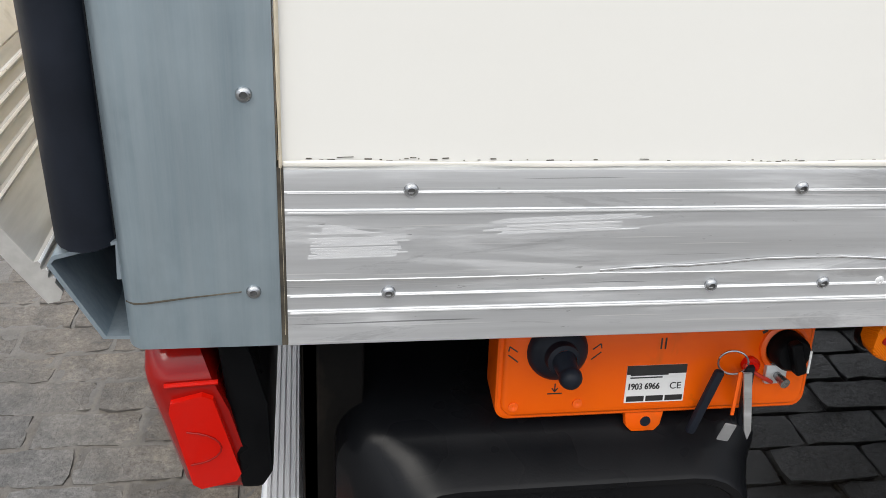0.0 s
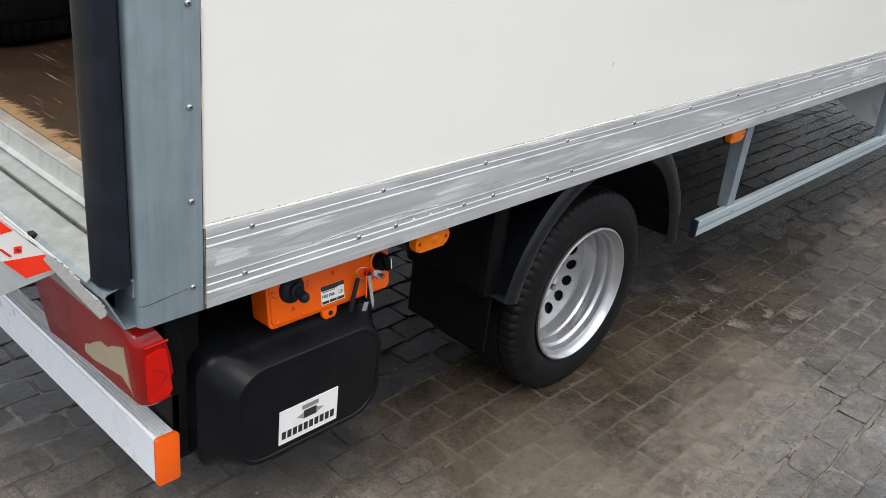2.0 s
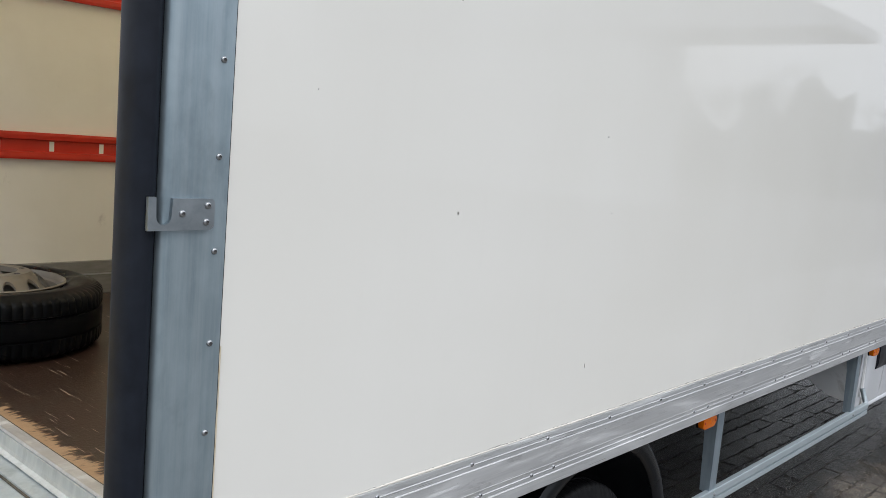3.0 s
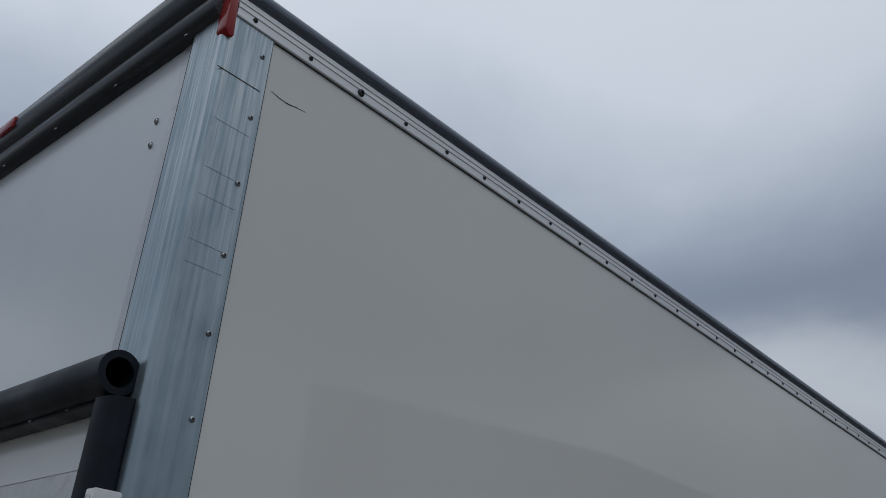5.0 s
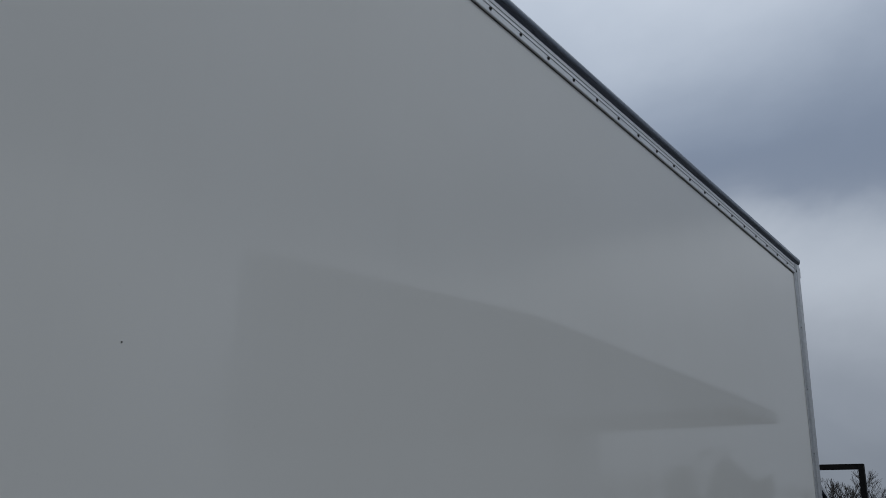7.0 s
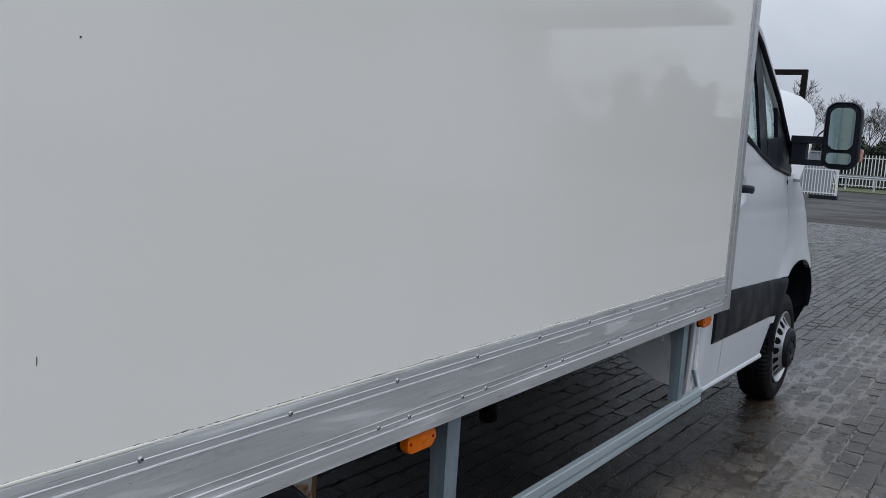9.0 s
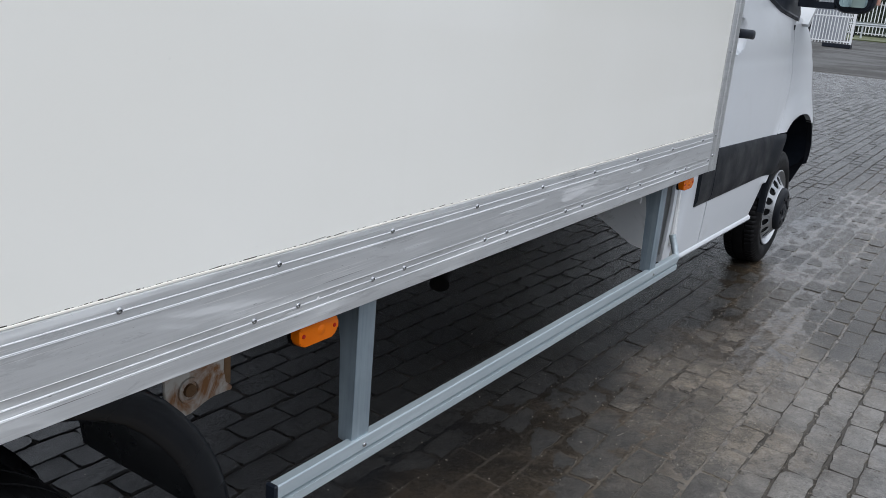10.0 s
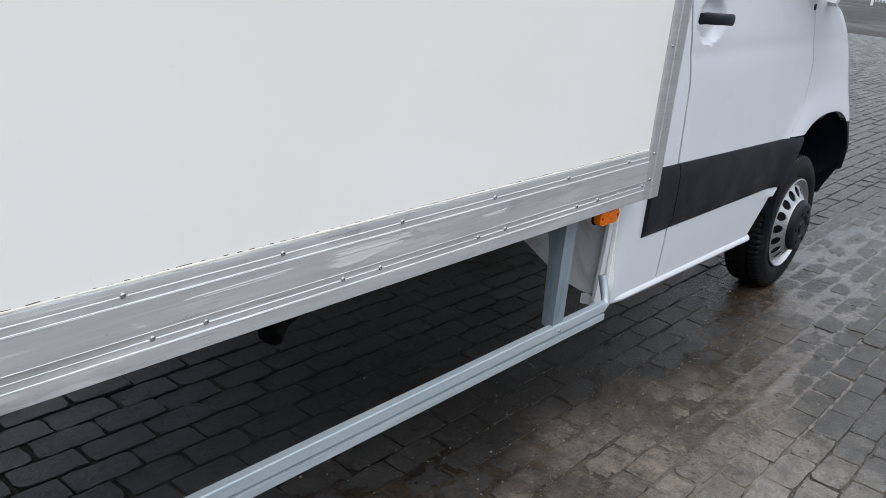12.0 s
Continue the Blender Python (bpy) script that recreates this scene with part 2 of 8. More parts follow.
def make_paver(name, by_object):
    """Worn concrete block: each stone its own tone, brown silt in the wheel track beside and under the truck."""
    m, nt, b = start(name)
    geo = nt.nodes.new("ShaderNodeNewGeometry")
    if by_object:
        rnd = nt.nodes.new("ShaderNodeObjectInfo").outputs["Random"]
    else:
        rnd = geo.outputs["Random Per Island"]
    pos = node(nt, "ShaderNodeMapping")
    nt.links.new(geo.outputs["Position"], pos.inputs["Vector"])
    vec = pos.outputs["Vector"]
    sep = nt.nodes.new("ShaderNodeSeparateXYZ")
    nt.links.new(vec, sep.inputs["Vector"])
    col = blend(nt, span(nt, rnd, 0, 1), (0.130, 0.124, 0.118), (0.215, 0.207, 0.197))
    grit = grain(nt, vec, 34.0, 8.0, 0.8)
    col = blend(nt, span(nt, grit, 0.47, 0.62, 0.0, 0.45), col, (0.27, 0.255, 0.237))
    pits = grain(nt, vec, 75.0, 4.0, 0.7)
    col = blend(nt, span(nt, pits, 0.57, 0.64, 0.0, 0.6), col, (0.045, 0.041, 0.036))
    worn = grain(nt, vec, 5.0, 6.0, 0.7, 0.8)
    col = blend(nt, span(nt, worn, 0.50, 0.66, 0.0, 0.5), col, (0.085, 0.074, 0.061))
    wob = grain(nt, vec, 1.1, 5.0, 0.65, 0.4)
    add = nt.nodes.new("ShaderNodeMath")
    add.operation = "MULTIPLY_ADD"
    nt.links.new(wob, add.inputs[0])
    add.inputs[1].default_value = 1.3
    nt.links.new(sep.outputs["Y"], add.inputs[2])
    # behind the truck's rear there is no silt and no painted under-truck shade
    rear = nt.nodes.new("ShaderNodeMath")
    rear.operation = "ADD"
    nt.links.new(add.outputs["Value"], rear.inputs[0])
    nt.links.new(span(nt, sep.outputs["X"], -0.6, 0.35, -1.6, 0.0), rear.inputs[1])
    # the silt and the dark reach further out towards the cab
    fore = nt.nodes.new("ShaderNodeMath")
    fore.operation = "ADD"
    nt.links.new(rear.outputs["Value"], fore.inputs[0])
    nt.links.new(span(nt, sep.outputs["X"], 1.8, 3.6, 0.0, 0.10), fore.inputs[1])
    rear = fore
    silt = span(nt, rear.outputs["Value"], -0.15, 0.45)
    film = grain(nt, vec, 3.2, 6.0, 0.65, 0.6)
    silt_col = blend(nt, span(nt, film, 0.38, 0.62), (0.092, 0.071, 0.048), (0.22, 0.176, 0.126))
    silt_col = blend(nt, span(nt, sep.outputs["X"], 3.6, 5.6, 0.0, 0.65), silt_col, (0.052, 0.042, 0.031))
    silt_col = blend(nt, span(nt, grit, 0.5, 0.64, 0.0, 0.4), silt_col, (0.19, 0.165, 0.13))
    col = blend(nt, span(nt, silt, 0, 1, 0.0, 0.85), col, silt_col)
    # wet ground with the truck's shade, and a stretch of sheen, in its colour
    wet_shade = span(nt, rear.outputs["Value"], 0.56, 0.98)
    shade_col = blend(nt, span(nt, sep.outputs["X"], 2.0, 3.6), (0.036, 0.038, 0.042), (0.006, 0.0055, 0.005))
    shade_col = blend(nt, span(nt, sep.outputs["X"], 1.1, 1.8, 1.0, 0.0), shade_col, (0.006, 0.0055, 0.005))
    col = blend(nt, span(nt, wet_shade, 0, 1, 0.0, 0.94), col, shade_col)
    # damp patches; the stones are also made darker towards the front
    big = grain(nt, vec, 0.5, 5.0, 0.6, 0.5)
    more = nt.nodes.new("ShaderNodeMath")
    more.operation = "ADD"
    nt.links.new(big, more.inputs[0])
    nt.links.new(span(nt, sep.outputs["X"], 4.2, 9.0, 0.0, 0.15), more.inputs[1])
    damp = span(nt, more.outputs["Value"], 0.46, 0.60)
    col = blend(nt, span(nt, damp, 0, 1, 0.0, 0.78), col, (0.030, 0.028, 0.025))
    for scale, lo, hi in ((16.0, 0.62, 1.36), (110.0, 0.66, 1.34)):
        v = span(nt, grain(nt, vec, scale, 8.0, 0.78), 0.36, 0.64, lo, hi)
        rgb = nt.nodes.new("ShaderNodeCombineColor")
        for k in ("Red", "Green", "Blue"):
            nt.links.new(v, rgb.inputs[k])
        col = blend(nt, 1.0, col, rgb.outputs["Color"], "MULTIPLY")
    nt.links.new(col, b.inputs["Base Color"])
    gloss = nt.nodes.new("ShaderNodeMath")
    gloss.operation = "MAXIMUM"
    nt.links.new(silt, gloss.inputs[0])
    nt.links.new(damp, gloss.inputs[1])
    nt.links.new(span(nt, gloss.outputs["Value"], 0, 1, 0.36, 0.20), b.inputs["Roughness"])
    nt.links.new(span(nt, sep.outputs["X"], 2.6, 4.0, 0.55, 0.38), b.inputs["Specular IOR Level"])
    bm_ = node(nt, "ShaderNodeBump", Strength=1.0, Distance=0.010)
    nt.links.new(grain(nt, vec, 42.0, 9.0, 0.74), bm_.inputs["Height"])
    nt.links.new(bm_.outputs["Normal"], b.inputs["Normal"])
    return m


def make_paver_edge():
    """Mud and moss packed against the shoulders of the stones."""
    m, nt, b = start("muddy_paver_shoulder")
    geo = nt.nodes.new("ShaderNodeNewGeometry")
    mp = node(nt, "ShaderNodeMapping")
    nt.links.new(geo.outputs["Position"], mp.inputs["Vector"])
    vec = mp.outputs["Vector"]
    col = blend(nt, span(nt, grain(nt, vec, 55.0, 6.0, 0.7), 0.38, 0.62), (0.016, 0.014, 0.012), (0.062, 0.054, 0.044))
    patch = grain(nt, vec, 3.4, 6.0, 0.7, 0.6)
    col = blend(nt, span(nt, patch, 0.48, 0.62, 0.0, 0.8), col, (0.13, 0.112, 0.088))
    sep = nt.nodes.new("ShaderNodeSeparateXYZ")
    nt.links.new(vec, sep.inputs["Vector"])
    # washed silt fills the joints behind the rear
    col = blend(nt, span(nt, sep.outputs["X"], 0.1, 0.7, 0.75, 0.0), col, (0.105, 0.097, 0.087))
    # mud under the truck, with the truck's shade put into its colour
    under_shade = nt.nodes.new("ShaderNodeMath")
    under_shade.operation = "MULTIPLY"
    nt.links.new(span(nt, sep.outputs["Y"], -0.1, 0.35, 0.0, 0.92), under_shade.inputs[0])
    nt.links.new(span(nt, sep.outputs["X"], -0.3, 1.0), under_shade.inputs[1])
    col = blend(nt, under_shade.outputs["Value"], col, (0.006, 0.0055, 0.005))
    nt.links.new(col, b.inputs["Base Color"])
    b.inputs["Roughness"].default_value = 0.55
    b.inputs["Specular IOR Level"].default_value = 0.3
    bm_ = node(nt, "ShaderNodeBump", Strength=0.8, Distance=0.006)
    nt.links.new(grain(nt, vec, 60.0, 6.0, 0.7), bm_.inputs["Height"])
    nt.links.new(bm_.outputs["Normal"], b.inputs["Normal"])
    return m


def make_sand():
    """Brown mud in the wheel track, paler and drier where silt stands along the joints and at the outer edge."""
    m, nt, b = start("track_mud")
    geo = nt.nodes.new("ShaderNodeNewGeometry")
    mp = node(nt, "ShaderNodeMapping")
    nt.links.new(geo.outputs["Position"], mp.inputs["Vector"])
    vec = mp.outputs["Vector"]
    sep = nt.nodes.new("ShaderNodeSeparateXYZ")
    nt.links.new(vec, sep.inputs["Vector"])
    crumb = grain(nt, vec, 80.0, 7.0, 0.75)
    film = grain(nt, vec, 3.0, 7.0, 0.7, 0.8)
    col = blend(nt, span(nt, film, 0.38, 0.64), (0.028, 0.021, 0.014), (0.074, 0.056, 0.038))
    wet_shade = nt.nodes.new("ShaderNodeMath")
    wet_shade.operation = "MULTIPLY_ADD"
    nt.links.new(grain(nt, vec, 1.1, 5.0, 0.65, 0.4), wet_shade.inputs[0])
    wet_shade.inputs[1].default_value = 1.3
    nt.links.new(sep.outputs["Y"], wet_shade.inputs[2])
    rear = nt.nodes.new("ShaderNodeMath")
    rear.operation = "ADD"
    nt.links.new(wet_shade.outputs["Value"], rear.inputs[0])
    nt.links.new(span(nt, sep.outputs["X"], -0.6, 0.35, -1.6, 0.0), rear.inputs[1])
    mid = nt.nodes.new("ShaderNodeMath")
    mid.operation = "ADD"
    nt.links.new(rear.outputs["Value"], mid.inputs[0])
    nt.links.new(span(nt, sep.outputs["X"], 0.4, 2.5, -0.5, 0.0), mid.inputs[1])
    wet_shade = mid
    dry = nt.nodes.new("ShaderNodeMath")
    dry.operation = "MULTIPLY"
    nt.links.new(span(nt, wet_shade.outputs["Value"], -0.05, 0.55, 1.0, 0.0), dry.inputs[0])
    nt.links.new(span(nt, sep.outputs["X"], 3.0, 5.0, 1.0, 0.4), dry.inputs[1])
    dry = dry.outputs["Value"]
    col = blend(nt, dry, col, blend(nt, span(nt, film, 0.36, 0.62), (0.104, 0.083, 0.060), (0.172, 0.141, 0.106)))
    col = blend(nt, span(nt, sep.outputs["X"], 0.0, 0.5, 0.6, 0.0), col, (0.095, 0.089, 0.081))
    clod = nt.nodes.new("ShaderNodeMath")
    clod.operation = "MULTIPLY"
    nt.links.new(span(nt, grain(nt, vec, 11.0, 6.0, 0.7, 0.4), 0.45, 0.56, 0.0, 0.85), clod.inputs[0])
    nt.links.new(span(nt, sep.outputs["Y"], -0.50, -0.75), clod.inputs[1])
    col = blend(nt, clod.outputs["Value"], col, (0.034, 0.029, 0.023))
    # silt along the joints of the running bond
    wob = nt.nodes.new("ShaderNodeVectorMath")
    wob.operation = "SCALE"
    wob.inputs["Scale"].default_value = 0.028
    nz = node(nt, "ShaderNodeTexNoise", Scale=16.0, Detail=5.0, Roughness=0.7)
    nt.links.new(vec, nz.inputs["Vector"])
    nt.links.new(nz.outputs["Color"], wob.inputs[0])
    off = nt.nodes.new("ShaderNodeVectorMath")
    off.operation = "ADD"
    nt.links.new(vec, off.inputs[0])
    nt.links.new(wob.outputs["Vector"], off.inputs[1])
    place = node(nt, "ShaderNodeMapping", Location=(-0.014, 0.053 - 0.014, 0.0))
    nt.links.new(off.outputs["Vector"], place.inputs["Vector"])
    br = node(nt, "ShaderNodeTexBrick", **{"Scale": 1.0, "Mortar Size": 0.008, "Mortar Smooth": 0.9, "Brick Width": 0.212, "Row Height": 0.106})
    nt.links.new(place.outputs["Vector"], br.inputs["Vector"])
    thin = nt.nodes.new("ShaderNodeMath")
    thin.operation = "MULTIPLY"
    near = nt.nodes.new("ShaderNodeMath")
    near.operation = "MULTIPLY"
    nt.links.new(br.outputs["Fac"], near.inputs[0])
    aft = nt.nodes.new("ShaderNodeMath")
    aft.operation = "MULTIPLY"
    nt.links.new(span(nt, sep.outputs["Y"], -0.75, -0.40), aft.inputs[0])
    nt.links.new(span(nt, sep.outputs["X"], 2.6, 4.0, 1.0, 0.25), aft.inputs[1])
    nt.links.new(aft.outputs["Value"], near.inputs[1])
    nt.links.new(near.outputs["Value"], thin.inputs[0])
    nt.links.new(span(nt, grain(nt, vec, 4.0, 6.0, 0.7), 0.38, 0.62, 0.05, 0.6), thin.inputs[1])
    col = blend(nt, span(nt, crumb, 0.54, 0.66, 0.0, 0.35), col, (0.17, 0.150, 0.125))
    col = blend(nt, span(nt, crumb, 0.46, 0.38, 0.0, 0.45), col, (0.020, 0.016, 0.013))
    col = blend(nt, thin.outputs["Value"], col, (0.185, 0.160, 0.128))
    # shade under the truck, with a paler sheen stretch, put into the mud colour
    under_shade = span(nt, wet_shade.outputs["Value"], 0.62, 1.05)
    shade_col = blend(nt, span(nt, sep.outputs["X"], 2.0, 3.6), (0.036, 0.038, 0.042), (0.006, 0.0055, 0.005))
    shade_col = blend(nt, span(nt, sep.outputs["X"], 1.1, 1.8, 1.0, 0.0), shade_col, (0.006, 0.0055, 0.005))
    col = blend(nt, span(nt, under_shade, 0, 1, 0.0, 0.95), col, shade_col)
    nt.links.new(col, b.inputs["Base Color"])
    nt.links.new(span(nt, dry, 0, 1, 0.18, 0.36), b.inputs["Roughness"])
    b.inputs["Specular IOR Level"].default_value = 0.5
    bm_ = node(nt, "ShaderNodeBump", Strength=0.6, Distance=0.006)
    nt.links.new(grain(nt, vec, 38.0, 8.0, 0.70), bm_.inputs["Height"])
    nt.links.new(bm_.outputs["Normal"], b.inputs["Normal"])
    return m


def make_far_ground():
    """Sandy grit between the stones; far off, rows of blocks by pattern."""
    m, nt, b = start("gritty_ground")
    geo = nt.nodes.new("ShaderNodeNewGeometry")
    mp = node(nt, "ShaderNodeMapping")
    nt.links.new(geo.outputs["Position"], mp.inputs["Vector"])
    vec = mp.outputs["Vector"]
    br = node(nt, "ShaderNodeTexBrick")
    br.inputs["Scale"].default_value = 1.0
    br.inputs["Brick Width"].default_value = 0.212
    br.inputs["Row Height"].default_value = 0.106
    br.inputs["Mortar Size"].default_value = 0.008
    br.inputs["Color1"].default_value = (0.042, 0.040, 0.038, 1)
    br.inputs["Color2"].default_value = (0.022, 0.021, 0.019, 1)
    br.inputs["Mortar"].default_value = (0.03, 0.027, 0.024, 1)
    nt.links.new(vec, br.inputs["Vector"])
    sep = nt.nodes.new("ShaderNodeSeparateXYZ")
    nt.links.new(vec, sep.inputs["Vector"])
    pale = node(nt, "ShaderNodeTexBrick", **{"Scale": 1.0, "Brick Width": 0.212, "Row Height": 0.106, "Mortar Size": 0.006})
    pale.inputs["Color1"].default_value = (0.185, 0.178, 0.168, 1)
    pale.inputs["Color2"].default_value = (0.125, 0.119, 0.112, 1)
    pale.inputs["Mortar"].default_value = (0.05, 0.046, 0.041, 1)
    nt.links.new(vec, pale.inputs["Vector"])
    yard = blend(nt, span(nt, sep.outputs["X"], 3.0, 13.0), pale.outputs["Color"], br.outputs["Color"])
    near = blend(nt, grain(nt, vec, 60.0, 5.0), (0.022, 0.019, 0.016), (0.065, 0.056, 0.047))
    near = blend(nt, span(nt, sep.outputs["X"], 0.1, 0.7, 0.8, 0.0), near, (0.095, 0.088, 0.079))
    edge = nt.nodes.new("ShaderNodeMath")
    edge.operation = "ABSOLUTE"
    nt.links.new(sep.outputs["Z"], edge.inputs[0])
    col = blend(nt, span(nt, edge.outputs["Value"], 0.004, 0.006), yard, near)
    big = grain(nt, vec, 0.28, 5.0, 0.6, 0.5)
    damp = span(nt, big, 0.45, 0.6)
    col = blend(nt, span(nt, damp, 0, 1, 0.0, 0.6), col, blend(nt, span(nt, sep.outputs["X"], 3.0, 13.0), (0.080, 0.075, 0.068), (0.020, 0.018, 0.016)))
    nt.links.new(col, b.inputs["Base Color"])
    nt.links.new(span(nt, damp, 0, 1, 0.9, 0.6), b.inputs["Roughness"])
    b.inputs["Specular IOR Level"].default_value = 0.25
    bm_ = node(nt, "ShaderNodeBump", Strength=0.5, Distance=0.006)
    nt.links.new(grain(nt, vec, 30.0, 6.0), bm_.inputs["Height"])
    nt.links.new(bm_.outputs["Normal"], b.inputs["Normal"])
    return m


def make_floor_board():
    m, nt, b = start("worn_plywood_floor")
    vec = coords(nt)
    sep = nt.nodes.new("ShaderNodeSeparateXYZ")
    nt.links.new(vec, sep.inputs["Vector"])
    col = blend(nt, grain(nt, coords(nt, (3, 30, 3)), 3.0, 6.0), (0.013, 0.007, 0.005), (0.036, 0.020, 0.014))
    scr = grain(nt, coords(nt, (7, 1.2, 7), (0.4, 1.1, 0)), 9.0, 6.0, 0.75, 1.2)
    col = blend(nt, span(nt, scr, 0.64, 0.7, 0.0, 0.5), col, (0.22, 0.13, 0.08))
    for turn, k in ((0.5, 0.0), (-0.35, 3.0), (1.2, 7.0)):
        mp = node(nt, "ShaderNodeMapping")
        mp.inputs["Rotation"].default_value = (0, 0, turn)
        mp.inputs["Scale"].default_value = (55, 2.2, 1)
        mp.inputs["Location"].default_value = (k, k, 0)
        nt.links.new(coords(nt), mp.inputs["Vector"])
        line = grain(nt, mp.outputs["Vector"], 2.0, 3.0, 0.6)
        col = blend(nt, span(nt, line, 0.67, 0.71, 0.0, 0.85), col, (0.46, 0.37, 0.29))
    n1 = grain(nt, coords(nt, (5, 16, 5)), 4.0, 6.0, 0.7)
    add = nt.nodes.new("ShaderNodeMath")
    add.operation = "MULTIPLY_ADD"
    nt.links.new(n1, add.inputs[0])
    add.inputs[1].default_value = -0.17
    nt.links.new(sep.outputs["X"], add.inputs[2])
    bare = span(nt, add.outputs["Value"], -0.068, -0.052, 1.0, 0.0)
    col = blend(nt, bare, col, blend(nt, grain(nt, coords(nt, (4, 40, 4)), 5.0, 6.0, 0.7), (0.20, 0.125, 0.07), (0.44, 0.29, 0.17)))
    nt.links.new(col, b.inputs["Base Color"])
    b.inputs["Roughness"].default_value = 0.36
    bm_ = node(nt, "ShaderNodeBump", Strength=0.3, Distance=0.002)
    nt.links.new(grain(nt, vec, 160.0, 3.0), bm_.inputs["Height"])
    nt.links.new(bm_.outputs["Normal"], b.inputs["Normal"])
    return m


def make_tread_plate():
    """Non-slip coated aluminium deck with a worn yellow paint patch."""
    m, nt, b = start("nonslip_platform_deck")
    vec = coords(nt)
    col = blend(nt, grain(nt, vec, 30.0, 5.0), (0.50, 0.48, 0.45), (0.74, 0.72, 0.68))
    sep = nt.nodes.new("ShaderNodeSeparateXYZ")
    nt.links.new(vec, sep.inputs["Vector"])
    n1 = grain(nt, vec, 22.0, 5.0, 0.7)
    inside_y = span(nt, sep.outputs["Y"], 0.2, 0.26)
    inside_y2 = span(nt, sep.outputs["Y"], 0.56, 0.62, 1.0, 0.0)
    inside_z = span(nt, sep.outputs["Z"], 1.005, 1.03)
    mu = nt.nodes.new("ShaderNodeMath")
    mu.operation = "MULTIPLY"
    nt.links.new(inside_y, mu.inputs[0])
    nt.links.new(inside_y2, mu.inputs[1])
    mu2 = nt.nodes.new("ShaderNodeMath")
    mu2.operation = "MULTIPLY"
    nt.links.new(mu.outputs["Value"], mu2.inputs[0])
    nt.links.new(inside_z, mu2.inputs[1])
    mu3 = nt.nodes.new("ShaderNodeMath")
    mu3.operation = "MULTIPLY"
    nt.links.new(mu2.outputs["Value"], mu3.inputs[0])
    nt.links.new(span(nt, n1, 0.4, 0.55), mu3.inputs[1])
    col = blend(nt, mu3.outputs["Value"], col, (0.62, 0.42, 0.03))
    scr = grain(nt, coords(nt, (9, 3, 9)), 6.0, 6.0, 0.75, 1.0)
    col = blend(nt, span(nt, scr, 0.66, 0.7, 0.0, 0.7), col, (0.10, 0.095, 0.09))
    nt.links.new(col, b.inputs["Base Color"])
    b.inputs["Roughness"].default_value = 0.55
    b.inputs["Metallic"].default_value = 0.2
    vo = node(nt, "ShaderNodeTexVoronoi", Scale=95.0)
    nt.links.new(vec, vo.inputs["Vector"])
    bm_ = node(nt, "ShaderNodeBump", Strength=0.6, Distance=0.002)
    nt.links.new(vo.outputs["Distance"], bm_.inputs["Height"])
    nt.links.new(bm_.outputs["Normal"], b.inputs["Normal"])
    return m


def make_roof_sheet():
    """Aged glass-fibre roof sheet that lets some daylight through."""
    m, nt, b = start("yellowed_translucent_roof")
    col = blend(nt, span(nt, grain(nt, coords(nt), 2.0, 4.0), 0.3, 0.7), (0.88, 0.80, 0.63), (0.92, 0.85, 0.69))
    nt.links.new(col, b.inputs["Base Color"])
    b.inputs["Roughness"].default_value = 0.5
    tr = nt.nodes.new("ShaderNodeBsdfTranslucent")
    nt.links.new(col, tr.inputs["Color"])
    mx = nt.nodes.new("ShaderNodeMixShader")
    mx.inputs["Fac"].default_value = 0.85
    nt.links.new(b.outputs["BSDF"], mx.inputs[1])
    nt.links.new(tr.outputs["BSDF"], mx.inputs[2])
    nt.links.new(mx.outputs["Shader"], nt.nodes["Material Output"].inputs["Surface"])
    return m


PANEL = make_panel_paint()
ROOF_SHEET = make_roof_sheet()
ALU = make_aluminium()
ALU_CLEAN = make_aluminium("clean_aluminium", (0.60, 0.61, 0.62), 0.25)
ALU_PALE = surf("pale_anodised_aluminium", (0.66, 0.67, 0.69), (0.78, 0.785, 0.79), 0.45, 0.15, 12, (8, 1, 8), bump=0.1)
LIP_GREY = surf("satin_grey_lip", (0.40, 0.39, 0.37), (0.51, 0.50, 0.475), 0.45, 0.2, 12, (8, 1, 8), bump=0.1)
SCUFF = surf("rubbed_aluminium", (0.70, 0.71, 0.72), (0.80, 0.805, 0.81), 0.5, 0.35, 30, (1, 8, 8), bump=0.1)
ALU_EDGE = surf("polished_edge_highlight", (0.78, 0.785, 0.79), (0.90, 0.90, 0.90), 0.38, 0.35, 30, (1, 8, 8), bump=0.1)
GALV = make_galvanised()
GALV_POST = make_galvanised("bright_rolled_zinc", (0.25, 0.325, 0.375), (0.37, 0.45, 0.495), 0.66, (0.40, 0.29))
GALV_BAR = surf("galvanised_bar", (0.37, 0.43, 0.465), (0.47, 0.53, 0.56), 0.42, 0.3, 7, (0.6, 9, 9), bump=0.08)
GALV_SILL = make_galvanised("sill_zinc", (0.36, 0.42, 0.455), (0.49, 0.55, 0.58))
GALV_PALE = make_galvanised("pale_zinc_plate", (0.50, 0.53, 0.535), (0.66, 0.685, 0.68))
SCREW = surf("screw_steel", (0.27, 0.28, 0.29), (0.42, 0.43, 0.44), 0.25, 0.9, 60, bump=0.05)
RUBBER = surf("black_rubber", (0.007, 0.009, 0.014), (0.014, 0.018, 0.027), 0.45, 0, 14, bump=0.1, spec=0.2)
BLACK = surf("black_plastic", (0.0032, 0.0034, 0.004), (0.0055, 0.0058, 0.0065), 0.34, 0, 18, bump=0.06, bscale=400, spec=0.07,
             stain=(0.012, 0.012, 0.011), stain_at=(0.58, 0.75))
